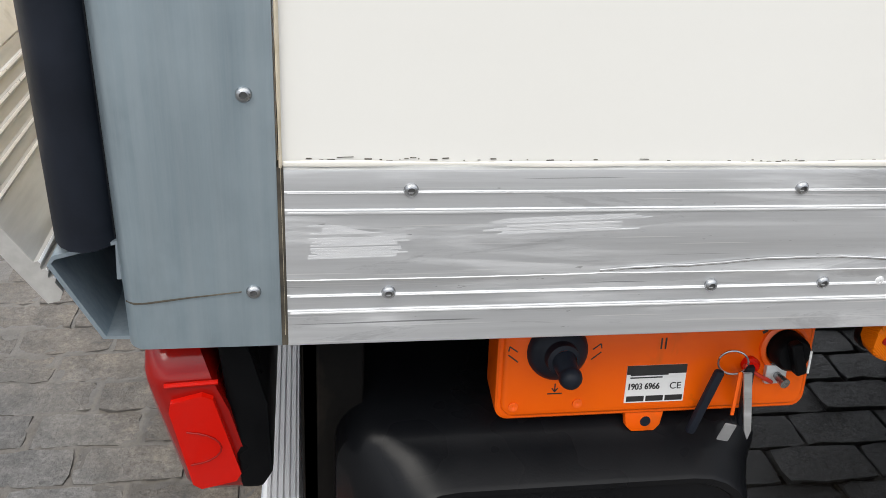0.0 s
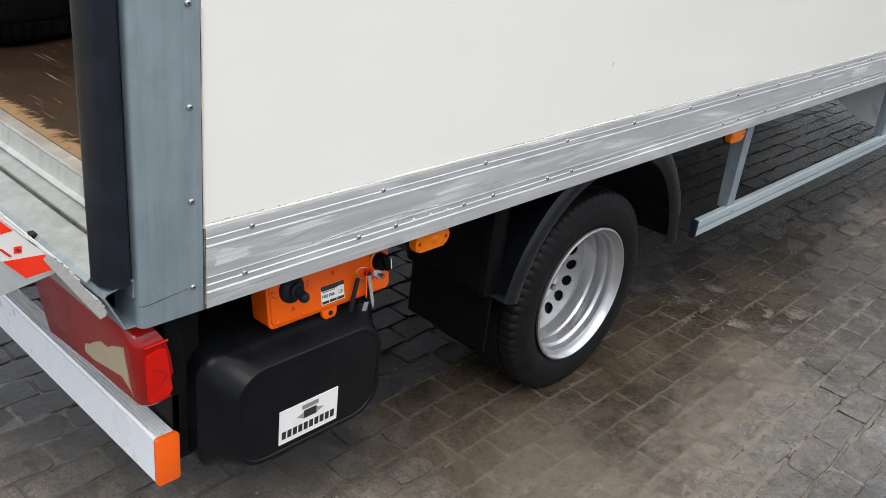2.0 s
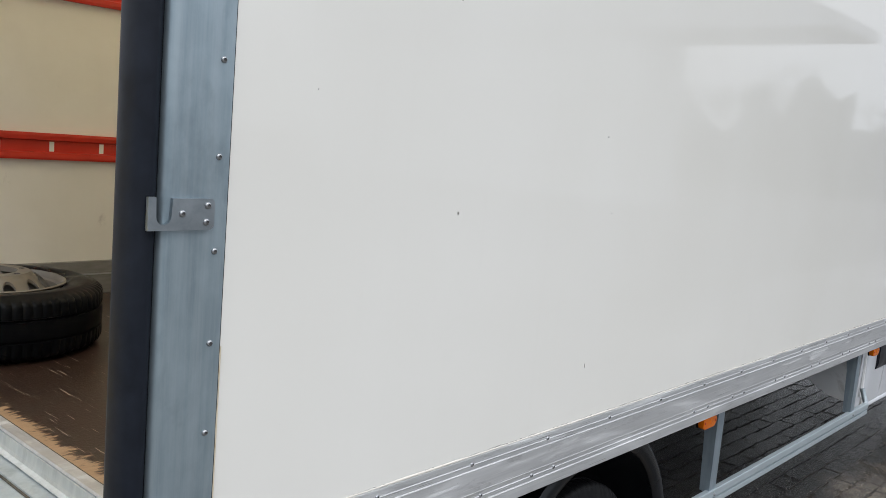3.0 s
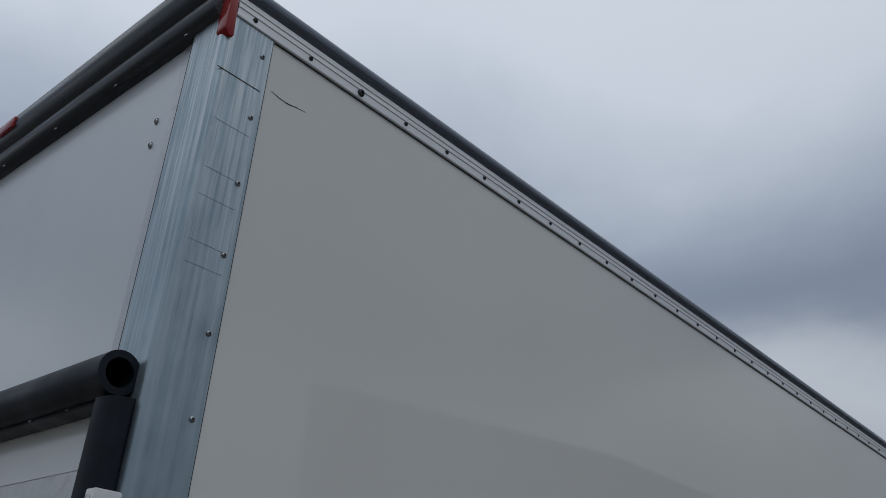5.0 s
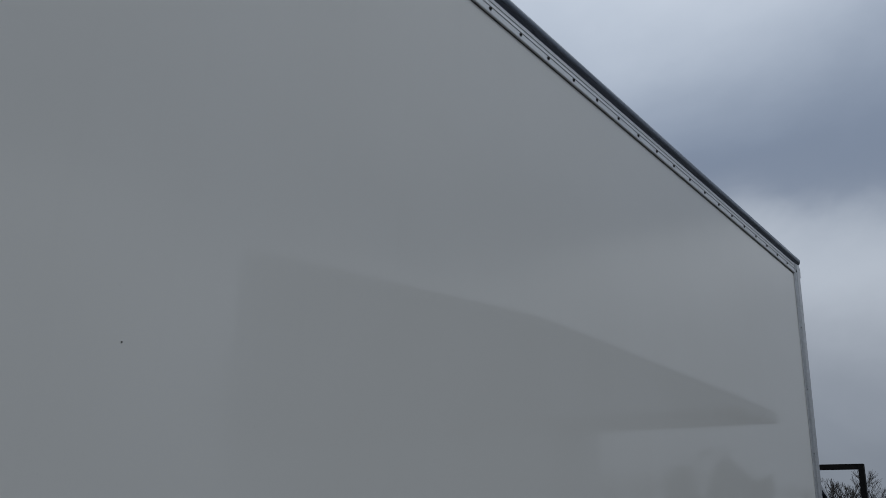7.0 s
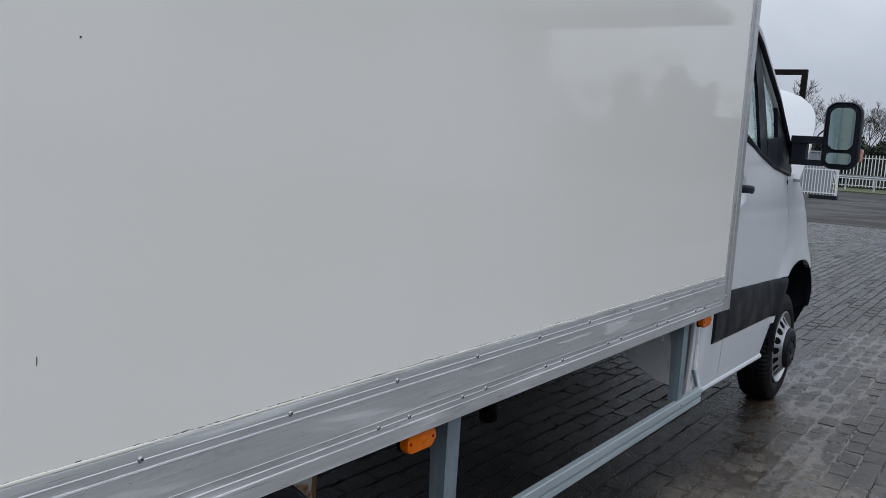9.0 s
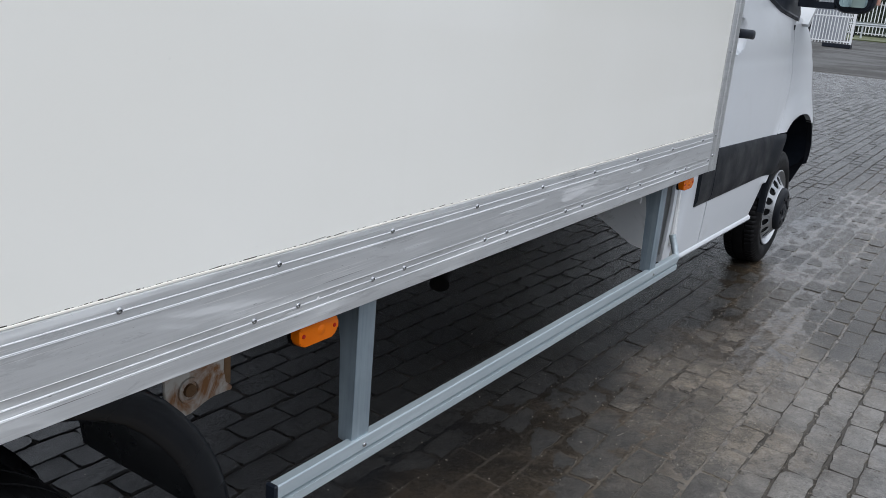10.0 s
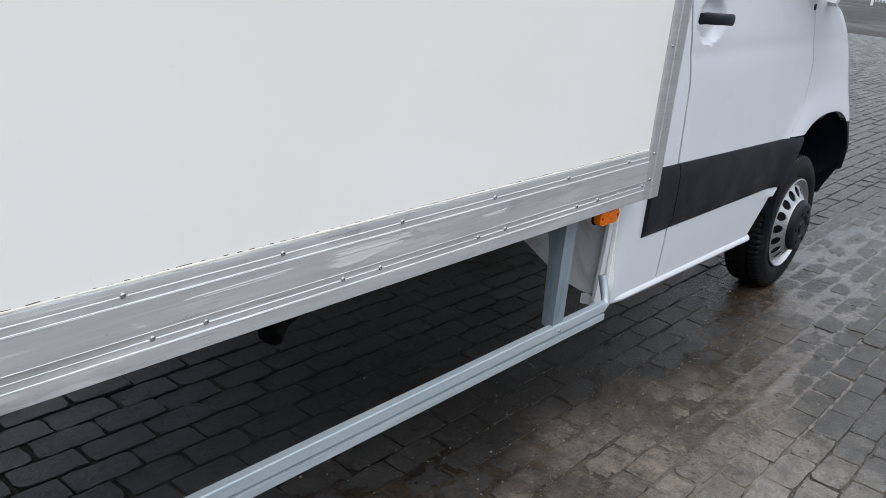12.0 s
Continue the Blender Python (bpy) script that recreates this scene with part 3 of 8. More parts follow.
PACK_BLACK = surf("moulded_black_cover", (0.0045, 0.005, 0.0062), (0.007, 0.0076, 0.009), 0.30, 0, 18, bump=0.06, bscale=400, spec=0.15)
GUTTER = surf("dark_coated_gutter", (0.13, 0.15, 0.185), (0.18, 0.20, 0.24), 0.28, 0.4, 16, (0.6, 9, 9), bump=0.1)
SCREW_SOCKET = surf("dark_screw_socket", (0.10, 0.10, 0.10), (0.19, 0.19, 0.19), 0.45, 0.5, 60, bump=0.05)
SCREW_DARK = surf("dark_screw", (0.03, 0.03, 0.032), (0.07, 0.07, 0.072), 0.35, 0.6, 60, bump=0.05)
SATIN = surf("dark_grey_plastic_trim", (0.0085, 0.0100, 0.0135), (0.0135, 0.0155, 0.020), 0.42, 0, 20, bump=0.08, bscale=500, spec=0.16)
STEEL_BLACK = surf("black_painted_steel", (0.004, 0.004, 0.004), (0.011, 0.010, 0.009), 0.6, 0, 9, bump=0.2, spec=0.12,
                   stain=(0.03, 0.024, 0.018), stain_scale=5, stain_at=(0.6, 0.75))
TYRE = surf("tyre_rubber", (0.004, 0.004, 0.005), (0.009, 0.009, 0.0095), 0.5, 0, 20, bump=0.2, bscale=150, spec=0.16,
            stain=(0.030, 0.028, 0.025), stain_scale=8, stain_at=(0.64, 0.8))
SILVER = surf("silver_wheel_paint", (0.40, 0.41, 0.425), (0.50, 0.505, 0.515), 0.30, 0.75, 8, bump=0.05,
              stain=(0.30, 0.28, 0.26), stain_scale=14, stain_at=(0.6, 0.8))
RIM_DIRTY = surf("dusty_wheel_paint", (0.10, 0.088, 0.072), (0.18, 0.165, 0.14), 0.6, 0.2, 9, bump=0.2,
                 stain=(0.16, 0.13, 0.10), stain_scale=9, stain_at=(0.5, 0.7))
ORANGE = surf("orange_plastic", (0.90, 0.105, 0.001), (0.95, 0.135, 0.002), 0.36, 0, 8, bump=0.05, spec=0.3,
              stain=(0.6, 0.11, 0.01), stain_scale=16, stain_at=(0.62, 0.78))
ORANGE_CAP = surf("orange_end_cap", (0.90, 0.105, 0.003), (0.95, 0.135, 0.005), 0.4, 0, 8, bump=0.05)
AMBER = lens("amber_lens", (0.56, 0.105, 0.001), (0.80, 0.19, 0.003), 260.0)
RED_LENS = lens("red_lens", (0.25, 0.003, 0.002), (0.34, 0.006, 0.003), 0.0, 0.34)
RED_BRIGHT = lens("red_reflector", (0.66, 0.006, 0.002), (0.76, 0.010, 0.003), 900.0)
CLEAR_LENS = lens("yellowed_clear_lens", (0.50, 0.41, 0.27), (0.58, 0.48, 0.33))
INDICATOR = lens("pale_indicator_lens", (0.46, 0.17, 0.10), (0.62, 0.40, 0.34))
WHITE_FILM = surf("white_reflective_film", (0.74, 0.77, 0.82), (0.80, 0.83, 0.87), 0.35, 0, 30, bump=0.08, bscale=700)
WHITE_PLASTIC = surf("white_plastic", (0.74, 0.745, 0.75), (0.80, 0.80, 0.80), 0.4, 0, 20, bump=0.05)
PAPER = surf("white_sticker", (0.76, 0.76, 0.75), (0.82, 0.82, 0.80), 0.35, 0, 30, bump=0.03)
INK = surf("black_print", (0.012, 0.012, 0.012), (0.03, 0.03, 0.03), 0.4, 0, 30, bump=0.02)
GREY_INK = surf("grey_print", (0.20, 0.20, 0.20), (0.30, 0.30, 0.30), 0.4, 0, 30, bump=0.02)
RED_FILM = surf("red_reflective_film", (0.80, 0.025, 0.006), (0.90, 0.04, 0.01), 0.3, 0, 30, bump=0.08, bscale=600)
STRIPE_WHITE = surf("worn_white_film", (0.66, 0.64, 0.61), (0.74, 0.72, 0.69), 0.35, 0, 25, bump=0.06)
RED_RAIL = surf("red_painted_rail", (0.48, 0.022, 0.008), (0.58, 0.032, 0.012), 0.45, 0, 6, bump=0.1,
                stain=(0.30, 0.05, 0.03), stain_scale=6, stain_at=(0.6, 0.75))
WALL_IN = surf("white_laminate_wall", (0.76, 0.73, 0.66), (0.82, 0.79, 0.725), 0.4, 0, 3, bump=0.04,
               stain=(0.56, 0.53, 0.48), stain_scale=7, stain_at=(0.66, 0.8))
KICK = surf("grey_kick_strip", (0.18, 0.175, 0.165), (0.27, 0.26, 0.245), 0.55, 0.2, 9, (1, 4, 4), bump=0.15)
CAR_WHITE = surf("white_car_paint", (0.64, 0.665, 0.70), (0.68, 0.70, 0.73), 0.22, 0, 1.2, bump=0.0, rvar=0.05,
                 stain=(0.58, 0.585, 0.59), stain_scale=2.2, stain_at=(0.6, 0.85))
CAR_WHITE.node_tree.nodes["Principled BSDF"].inputs["Coat Weight"].default_value = 0.3
CAR_WHITE.node_tree.nodes["Principled BSDF"].inputs["Coat Roughness"].default_value = 0.06
CHASSIS = surf("grey_primer_chassis", (0.70, 0.715, 0.72), (0.78, 0.785, 0.79), 0.45, 0, 6, bump=0.1,
               stain=(0.34, 0.33, 0.31), stain_scale=6, stain_at=(0.55, 0.75))
RUSTY = surf("rust_brown_steel", (0.10, 0.045, 0.015), (0.26, 0.15, 0.07), 0.7, 0, 14, bump=0.3)
HANGER = surf("cream_rusty_hanger", (0.52, 0.49, 0.44), (0.62, 0.59, 0.54), 0.5, 0, 7, bump=0.2,
              stain=(0.27, 0.12, 0.04), stain_scale=11, stain_at=(0.49, 0.62))
GLASS = clear("tinted_glass", (0.72, 0.82, 0.80))
MIRROR = start("mirror_glass")[0]
MIRROR.node_tree.nodes["Principled BSDF"].inputs["Metallic"].default_value = 1.0
MIRROR.node_tree.nodes["Principled BSDF"].inputs["Roughness"].default_value = 0.01
MIRROR.node_tree.nodes["Principled BSDF"].inputs["Base Color"].default_value = (0.38, 0.50, 0.51, 1)
SEAL = surf("yellowed_sealant", (0.55, 0.47, 0.34), (0.68, 0.60, 0.47), 0.6, 0, 60, bump=0.3)
GRIME = surf("dark_joint_grime", (0.02, 0.018, 0.015), (0.10, 0.085, 0.06), 0.7, 0, 40, bump=0.3)
FLOOR_BOARD = make_floor_board()
DECK = make_tread_plate()
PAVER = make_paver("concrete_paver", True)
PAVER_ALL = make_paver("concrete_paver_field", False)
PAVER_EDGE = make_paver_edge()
GRIT = make_far_ground()
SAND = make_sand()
FENCE_WHITE = surf("white_fence_paint", (0.70, 0.71, 0.72), (0.78, 0.78, 0.78), 0.45, 0, 5, bump=0.05)
BARK = surf("bare_bark", (0.045, 0.04, 0.036), (0.08, 0.072, 0.064), 0.8, 0, 4, bump=0.3)
EVERGREEN = surf("evergreen_leaf", (0.018, 0.026, 0.018), (0.04, 0.05, 0.03), 0.7, 0, 2, bump=0.2)
GRASS = surf("rough_grass", (0.045, 0.060, 0.022), (0.085, 0.092, 0.036), 0.8, 0, 3, bump=0.4, bscale=25)
ZINC_FAR = surf("zinc_guard_rail", (0.42, 0.44, 0.46), (0.52, 0.54, 0.56), 0.45, 0.4, 3, bump=0.05)
GUARD_BLACK = surf("glossy_black_guard_plastic", (0.0045, 0.0055, 0.0075), (0.0075, 0.009, 0.0115), 0.24, 0, 14, bump=0.04, spec=0.30)
HEADER_WHITE = surf("glossy_header_laminate", (0.70, 0.735, 0.77), (0.76, 0.79, 0.82), 0.18, 0, 1.5, bump=0.0, rvar=0.05)
TOP_ALU = surf("pale_roof_aluminium", (0.74, 0.745, 0.75), (0.84, 0.845, 0.85), 0.38, 0.35, 9, (0.6, 9, 9), bump=0.06)
BAR_DARK = surf("dark_coated_roof_bar", (0.012, 0.014, 0.019), (0.022, 0.026, 0.033), 0.30, 0, 16, (9, 0.6, 9), bump=0.06, spec=0.45)
HOOK_ZINC = surf("dull_zinc_plate", (0.30, 0.345, 0.38), (0.42, 0.465, 0.50), 0.30, 0.9, 26, bump=0.08)
CRACK = surf("dark_joint_shadow_gap", (0.008, 0.008, 0.009), (0.02, 0.02, 0.02), 0.7, 0, 40, bump=0.1)
GREY_CLAD = surf("grey_steel_cladding", (0.25, 0.265, 0.29), (0.31, 0.325, 0.35), 0.5, 0.1, 2, bump=0.05)
LIGHT_BLOCK_DARK = surf("dark_light_block_wall", (0.035, 0.038, 0.042), (0.05, 0.053, 0.058), 0.5, 0.1, 2, bump=0.05)
CRUMB = surf("pale_grit", (0.08, 0.07, 0.056), (0.24, 0.215, 0.18), 0.8, 0, 3, bump=0.2)


# ---- mesh helpers ----
def part(name, bm, material, parent=None, label="", smooth=False):
    """Links a bmesh as one mesh object under a thing or a part."""
    bmesh.ops.recalc_face_normals(bm, faces=bm.faces)
    me = bpy.data.meshes.new(name)
    bm.to_mesh(me)
    bm.free()
    me.materials.append(material)
    if smooth:
        me.polygons.foreach_set("use_smooth", [True] * len(me.polygons))
        me.set_sharp_from_angle(angle=radians(38))
    ob = new(name, me)
    ob.parent = parent
    return tagged(ob, label)


def thing(name, label, category, group="", at=(0, 0, 0)):
    ob = new(name)
    ob.location = at
    ob.empty_display_size = 0.1
    return tagged(ob, label, category, group)


def again(ob, parent, place, name=None):
    """Another part on the same mesh."""
    o = new(name or ob.name.split(".")[0], ob.data)
    o.parent = parent
    o.matrix_basis = place
    return o


def B():
    return bmesh.new()


def block(bm, x0, x1, y0, y1, z0, z1, bev=0.0, seg=1, turn=None):
    m = Matrix.Translation(((x0 + x1) / 2, (y0 + y1) / 2, (z0 + z1) / 2)) @ Matrix.Diagonal((x1 - x0, y1 - y0, z1 - z0, 1))
    if turn is not None:
        m = turn @ m
    vs = bmesh.ops.create_cube(bm, size=1, matrix=m)["verts"]
    if bev:
        es = list({e for v in vs for e in v.link_edges})
        bmesh.ops.bevel(bm, geom=es, offset=bev, segments=seg, profile=0.6, affect="EDGES")
    return bm


def loft(bm, rings, closed=True, cap=True, loop=False):
    """Quads between rings of equally many points. closed: each ring closes; loop: the last ring joins the first."""
    vs = [[bm.verts.new(p) for p in r] for r in rings]
    n = len(vs[0])
    pairs = list(zip(vs, vs[1:])) + ([(vs[-1], vs[0])] if loop else [])
    for a, b in pairs:
        for i in range(n if closed else n - 1):
            j = (i + 1) % n
            bm.faces.new((a[i], a[j], b[j], b[i]))
    if cap and closed and not loop:
        bm.faces.new(vs[0])
        bm.faces.new(vs[-1])
    return vs


def prism(bm, pts, axis, a0, a1, bev=0.0, seg=1):
    """A polygon in the two other axes, drawn out along one axis."""
    def put(p, a):
        return {"x": (a, p[0], p[1]), "y": (p[0], a, p[1]), "z": (p[0], p[1], a)}[axis]
    before = set(bm.verts)
    loft(bm, [[put(p, a0) for p in pts], [put(p, a1) for p in pts]])
    if bev:
        es = [e for e in bm.edges if all(v not in before for v in e.verts)]
        bmesh.ops.bevel(bm, geom=es, offset=bev, segments=seg, profile=0.6, affect="EDGES")
    return bm


def sheet(bm, line, t, axis, a0, a1):
    """A bent sheet of thickness t along an open line, drawn out along one axis."""
    pts = [Vector(p) for p in line]
    side = []
    for i, p in enumerate(pts):
        d = (pts[min(i + 1, len(pts) - 1)] - pts[max(i - 1, 0)]).normalized()
        side.append(p + Vector((-d.y, d.x)) * t)
    return prism(bm, [tuple(p) for p in pts] + [tuple(p) for p in reversed(side)], axis, a0, a1)


def lathe(bm, prof, centre, axis="y", seg=48, wob=None, loop=False):
    """Turns a profile of (radius, place along the axis) round the axis."""
    rings = []
    for i in range(seg):
        a = 2 * math.pi * i / seg
        ring = []
        for k, (r, h) in enumerate(prof):
            rr = r + (wob(i, k) if wob else 0)
            c, s = rr * math.cos(a), rr * math.sin(a)
            p = {"y": (c, h, s), "z": (c, s, h), "x": (h, c, s)}[axis]
            ring.append(tuple(centre[q] + p[q] for q in range(3)))
        rings.append(ring)
    loft(bm, rings, closed=loop, cap=False, loop=True)
    return bm


def pipe(bm, path, radius, seg=10, cap=True):
    """A round bar along a path of points; radius may be a list."""
    pts = [Vector(p) for p in path]
    rad = radius if isinstance(radius, (list, tuple)) else [radius] * len(pts)
    rings = []
    for i, p in enumerate(pts):
        d = (pts[min(i + 1, len(pts) - 1)] - pts[max(i - 1, 0)]).normalized()
        q = d.to_track_quat("Z", "Y").to_matrix()
        rings.append([p + q @ Vector((rad[i] * math.cos(2 * math.pi * k / seg), rad[i] * math.sin(2 * math.pi * k / seg), 0))
                      for k in range(seg)])
    loft(bm, rings, cap=cap)
    return bm


def rounded(w0, w1, h0, h1, r, n=5):
    """The outline of a rectangle with round corners."""
    pts = []
    for cx, cy, a0 in ((w1 - r, h1 - r, 0), (w0 + r, h1 - r, 90), (w0 + r, h0 + r, 180), (w1 - r, h0 + r, 270)):
        for k in range(n + 1):
            a = radians(a0 + 90 * k / n)
            pts.append((cx + r * math.cos(a), cy + r * math.sin(a)))
    return pts


def words(text, height, at, material, parent, name="lettering", wide=1.0):
    """Raised print on a face that looks towards -y, its lower left corner at the given place."""
    cu = bpy.data.curves.new(name, "FONT")
    cu.body, cu.size, cu.extrude = text, height, 0.0003
    tmp = bpy.data.objects.new(name, cu)
    scene.collection.objects.link(tmp)
    dg = bpy.context.evaluated_depsgraph_get()
    me = bpy.data.meshes.new_from_object(tmp.evaluated_get(dg))
    bpy.data.objects.remove(tmp)
    me.transform(Matrix.Translation(at) @ Matrix.Rotation(radians(90), 4, "X") @ Matrix.Diagonal((wide, 1, 1, 1)))
    me.materials.clear()
    me.materials.append(material)
    ob = new(name, me)
    ob.parent = parent
    return ob


# ---- ground ----
TRUCK_W = 2.2
FIELD = (-3.0, 26.0, -4.0, 7.0)


def dip(x):
    """The yard falls gently towards the drain ahead of the cab and rises again beyond."""
    s = min(1.0, max(0.0, (x - 1.0) / 5.0))
    u = min(1.0, max(0.0, (x - 8.5) / 13.0))
    return -0.036 * s * s * (3 - 2 * s) * (1 - u * u * (3 - 2 * u))


def ground_sheet():
    bm = B()
    x0, x1, y0, y1 = FIELD
    far = 900.0
    xs = [-far] + [x0 + (x1 - x0) * k / 30 for k in range(31)] + [far]
    ys = (-far, y0, y1, far)
    lid = [[bm.verts.new((x, y, -0.001)) for y in ys] for x in xs]
    low = [[bm.verts.new((x, y, dip(x) - 0.0062)) for y in (y0, y1)] for x in xs[1:-1]]
    for i in range(len(xs) - 1):
        for j in range(3):
            if j != 1 or i in (0, len(xs) - 2):
                bm.faces.new((lid[i][j], lid[i + 1][j], lid[i + 1][j + 1], lid[i][j + 1]))
    for i in range(30):
        bm.faces.new((low[i][0], low[i + 1][0], low[i + 1][1], low[i][1]))
        bm.faces.new((lid[i + 1][1], lid[i + 2][1], low[i + 1][0], low[i][0]))
        bm.faces.new((lid[i + 2][2], lid[i + 1][2], low[i][1], low[i + 1][1]))
    for i, k in ((0, 1), (30, 31)):
        bm.faces.new((lid[k][1], lid[k][2], low[i][1], low[i][0]))
    return tagged(part("ground", bm, GRIT), "damp block-paved yard with gritty joints reaching the horizon", "ground", kind="structure")


ground_sheet()


# ---- wheels ----
def tyre_mesh(centre, width, radius=0.335, rim=0.222, outward=-1, seg=288):
    """Outer sidewall towards -y where outward is -1."""
    h = width / 2
    prof = [(rim - 0.006, 0.80 * h), (rim + 0.012, 0.90 * h), (rim + 0.03, 0.99 * h), (rim + 0.062, 1.0 * h), (rim + 0.068, 0.985 * h),
            (radius - 0.034, 0.93 * h), (radius - 0.016, 0.88 * h), (radius - 0.004, 0.79 * h), (radius, 0.70 * h),
            (radius, 0.36 * h), (radius - 0.008, 0.333 * h), (radius - 0.008, 0.28 * h), (radius, 0.265 * h),
            (radius + 0.001, 0.04 * h)]
    prof = prof + [(r, -y) for r, y in reversed(prof)]
    n = len(prof)

    def lug(i, k):
        m = min(k, n - 1 - k)
        return -0.0065 if (m in (6, 7, 8) and i % 4 == 0) else 0.0
    bm = B()
    lathe(bm, prof, centre, "y", seg, lug)
    return bm


def pierced_disc(bm, centre, r0, r1, y_in, y_out, holes, hr, hrad, thick=0.006, stretch=1.0):
    """A dished ring from r0 to r1 with round holes cut through it; y runs from y_in at r0 to y_out at r1."""
    cx, cy, cz = centre
    n = 16

    def place(r, a, back=0.0):
        y = y_in + (y_out - y_in) * (r - r0) / (r1 - r0)
        return (cx + r * math.cos(a), cy + y + back, cz + r * math.sin(a))
    half = math.pi / holes
    for h in range(holes):
        mid = 2 * math.pi * h / holes
        inner, outer, rear = [], [], []
        for k in range(n):
            a = 2 * math.pi * k / n
            ca, sa = math.cos(a), math.sin(a)
            s = 1 / max(abs(ca), abs(sa))
            rr = (r0 + r1) / 2 + (r1 - r0) / 2 * ca * s
            outer.append(place(rr, mid + half * sa * s))
            hr_ = hr + hrad * stretch * ca
            ang = mid + hrad * sa / hr
            inner.append(place(hr_, ang))
            rear.append(place(hr_, ang, thick))
        loft(bm, [outer, inner, rear], cap=False)


def rear_wheel(parent, x, y_out, inner=False):
    """A steel twin wheel with a deep dish; y_out: the outer face of its rim."""
    c = (x, 0, 0.333)
    w = thing_part("wheel", parent)
    part("tyre", tyre_mesh((x, y_out + 0.095, 0.333), 0.20), TYRE, w, "black commercial tyre", True)
    bm = B()
    prof = [(0.203, 0.19), (0.2035, 0.03), (0.213, 0.004), (0.219, -0.003), (0.2245, 0.0), (0.2225, 0.008), (0.2135, 0.014),
            (0.206, 0.022), (0.200, 0.026), (0.1985, 0.040), (0.2015, 0.046), (0.1985, 0.052), (0.1945, 0.056), (0.1935, 0.082), (0.197, 0.088), (0.1935, 0.094),
            (0.1915, 0.098), (0.191, 0.124), (0.188, 0.133)]
    lathe(bm, prof, (x, y_out, 0.333), "y", 72)
    pierced_disc(bm, (x, y_out, 0.333), 0.115, 0.188, 0.166, 0.133, 16, 0.148, 0.0185, 0.004, 1.0)
    lathe(bm, [(0.115, 0.166), (0.108, 0.172), (0.062, 0.172), (0.060, 0.18)], (x, y_out, 0.333), "y", 48)
    part("rim", bm, SILVER, w, "silver deep-dish steel rim", True)
    bm = B()
    lathe(bm, [(0.0601, 0.19), (0.060, 0.150), (0.052, 0.144), (0.0, 0.144)], (x, y_out, 0.333), "y", 32)
    part("hub", bm, STEEL_BLACK, w, "greasy dark hub", True)
    for k in range(6):
        a = math.pi / 3 * k + 0.3
        bm = B()
        lathe(bm, [(0.0, 0.146), (0.009, 0.146), (0.011, 0.150), (0.011, 0.173)], (x + 0.088 * math.cos(a), y_out, 0.333 + 0.088 * math.sin(a)), "y", 6)
        part("wheel_nut", bm, SCREW, w)
    # black plate added close behind the holes so that they look dark
    bm = B()
    lathe(bm, [(0.189, 0.145), (0.115, 0.178), (0.08, 0.186), (0.0, 0.186)], (x, y_out, 0.333), "y", 24)
    part("rear_hole_backing", bm, BLACK, w)
    return w


def thing_part(name, parent):
    """An empty part that gathers its own pieces."""
    o = new(name)
    o.parent = parent
    o.empty_display_size = 0.05
    return o


def front_wheel(parent, x, y_out, flip=False):
    w = thing_part("wheel", parent)
    part("tyre", tyre_mesh((x, y_out + 0.095, 0.333), 0.20), TYRE, w, "black commercial tyre", True)
    bm = B()
    prof = [(0.203, 0.18), (0.2035, 0.03), (0.213, 0.004), (0.219, -0.003), (0.2245, 0.0), (0.2225, 0.008), (0.2135, 0.014),
            (0.206, 0.020), (0.199, 0.026), (0.194, 0.024), (0.190, 0.016)]
    lathe(bm, prof, (x, y_out, 0.333), "y", 72)
    pierced_disc(bm, (x, y_out, 0.333), 0.132, 0.190, -0.026, 0.016, 16, 0.161, 0.0215, 0.006, 1.1)
    lathe(bm, [(0.132, -0.026), (0.124, -0.034), (0.10, -0.036)], (x, y_out, 0.333), "y", 48)
    part("rim", bm, SILVER, w, "silver steel rim with a ring of round holes", True)
    bm = B()
    lathe(bm, [(0.126, -0.028), (0.124, -0.046), (0.115, -0.058), (0.098, -0.064), (0.055, -0.064), (0.050, -0.056), (0.035, -0.054), (0.030, -0.066), (0.0, -0.068)],
          (x, y_out, 0.333), "y", 48)
    part("hub_cap", bm, SATIN, w, "dark grey plastic hub cover", True)
    for k in range(6):
        a = math.pi / 3 * k
        bm = B()
        lathe(bm, [(0.0, -0.0685), (0.010, -0.068), (0.013, -0.063)], (x + 0.08 * math.cos(a), y_out, 0.333 + 0.08 * math.sin(a)), "y", 8)
        part("nut_cap", bm, BLACK, w, "", True)
    # black cone added behind the rim holes in place of the shade inside
    bm = B()
    lathe(bm, [(0.192, 0.0265), (0.132, -0.0165), (0.12, -0.01), (0.0, -0.01)], (x, y_out, 0.333), "y", 24)
    part("front_hole_backing", bm, BLACK, w)
    return w


# ---- the truck: box body ----
TRUCK = thing("box_truck", "white box truck with cream panels parked on damp block paving", "truck")

# side panel
bm = B()
block(bm, 0.003, 4.262, 0.0, 0.035, 0.939, 3.093)
SIDE = part("side_panel", bm, PANEL, TRUCK, "smooth cream side panel")


def screw_mesh():
    bm = B()
    lathe(bm, [(0.0058, 0.0), (0.0056, -0.0014), (0.0045, -0.0031), (0.0029, -0.0038), (0.0026, -0.0014), (0.0, -0.0014)], (0, 0, 0), "y", 16)
    # the floor of the driver socket takes the darker second colour
    for f in bm.faces:
        c = f.calc_center_median()
        if math.hypot(c.x, c.z) < 0.00275:
            f.material_index = 1
    return bm


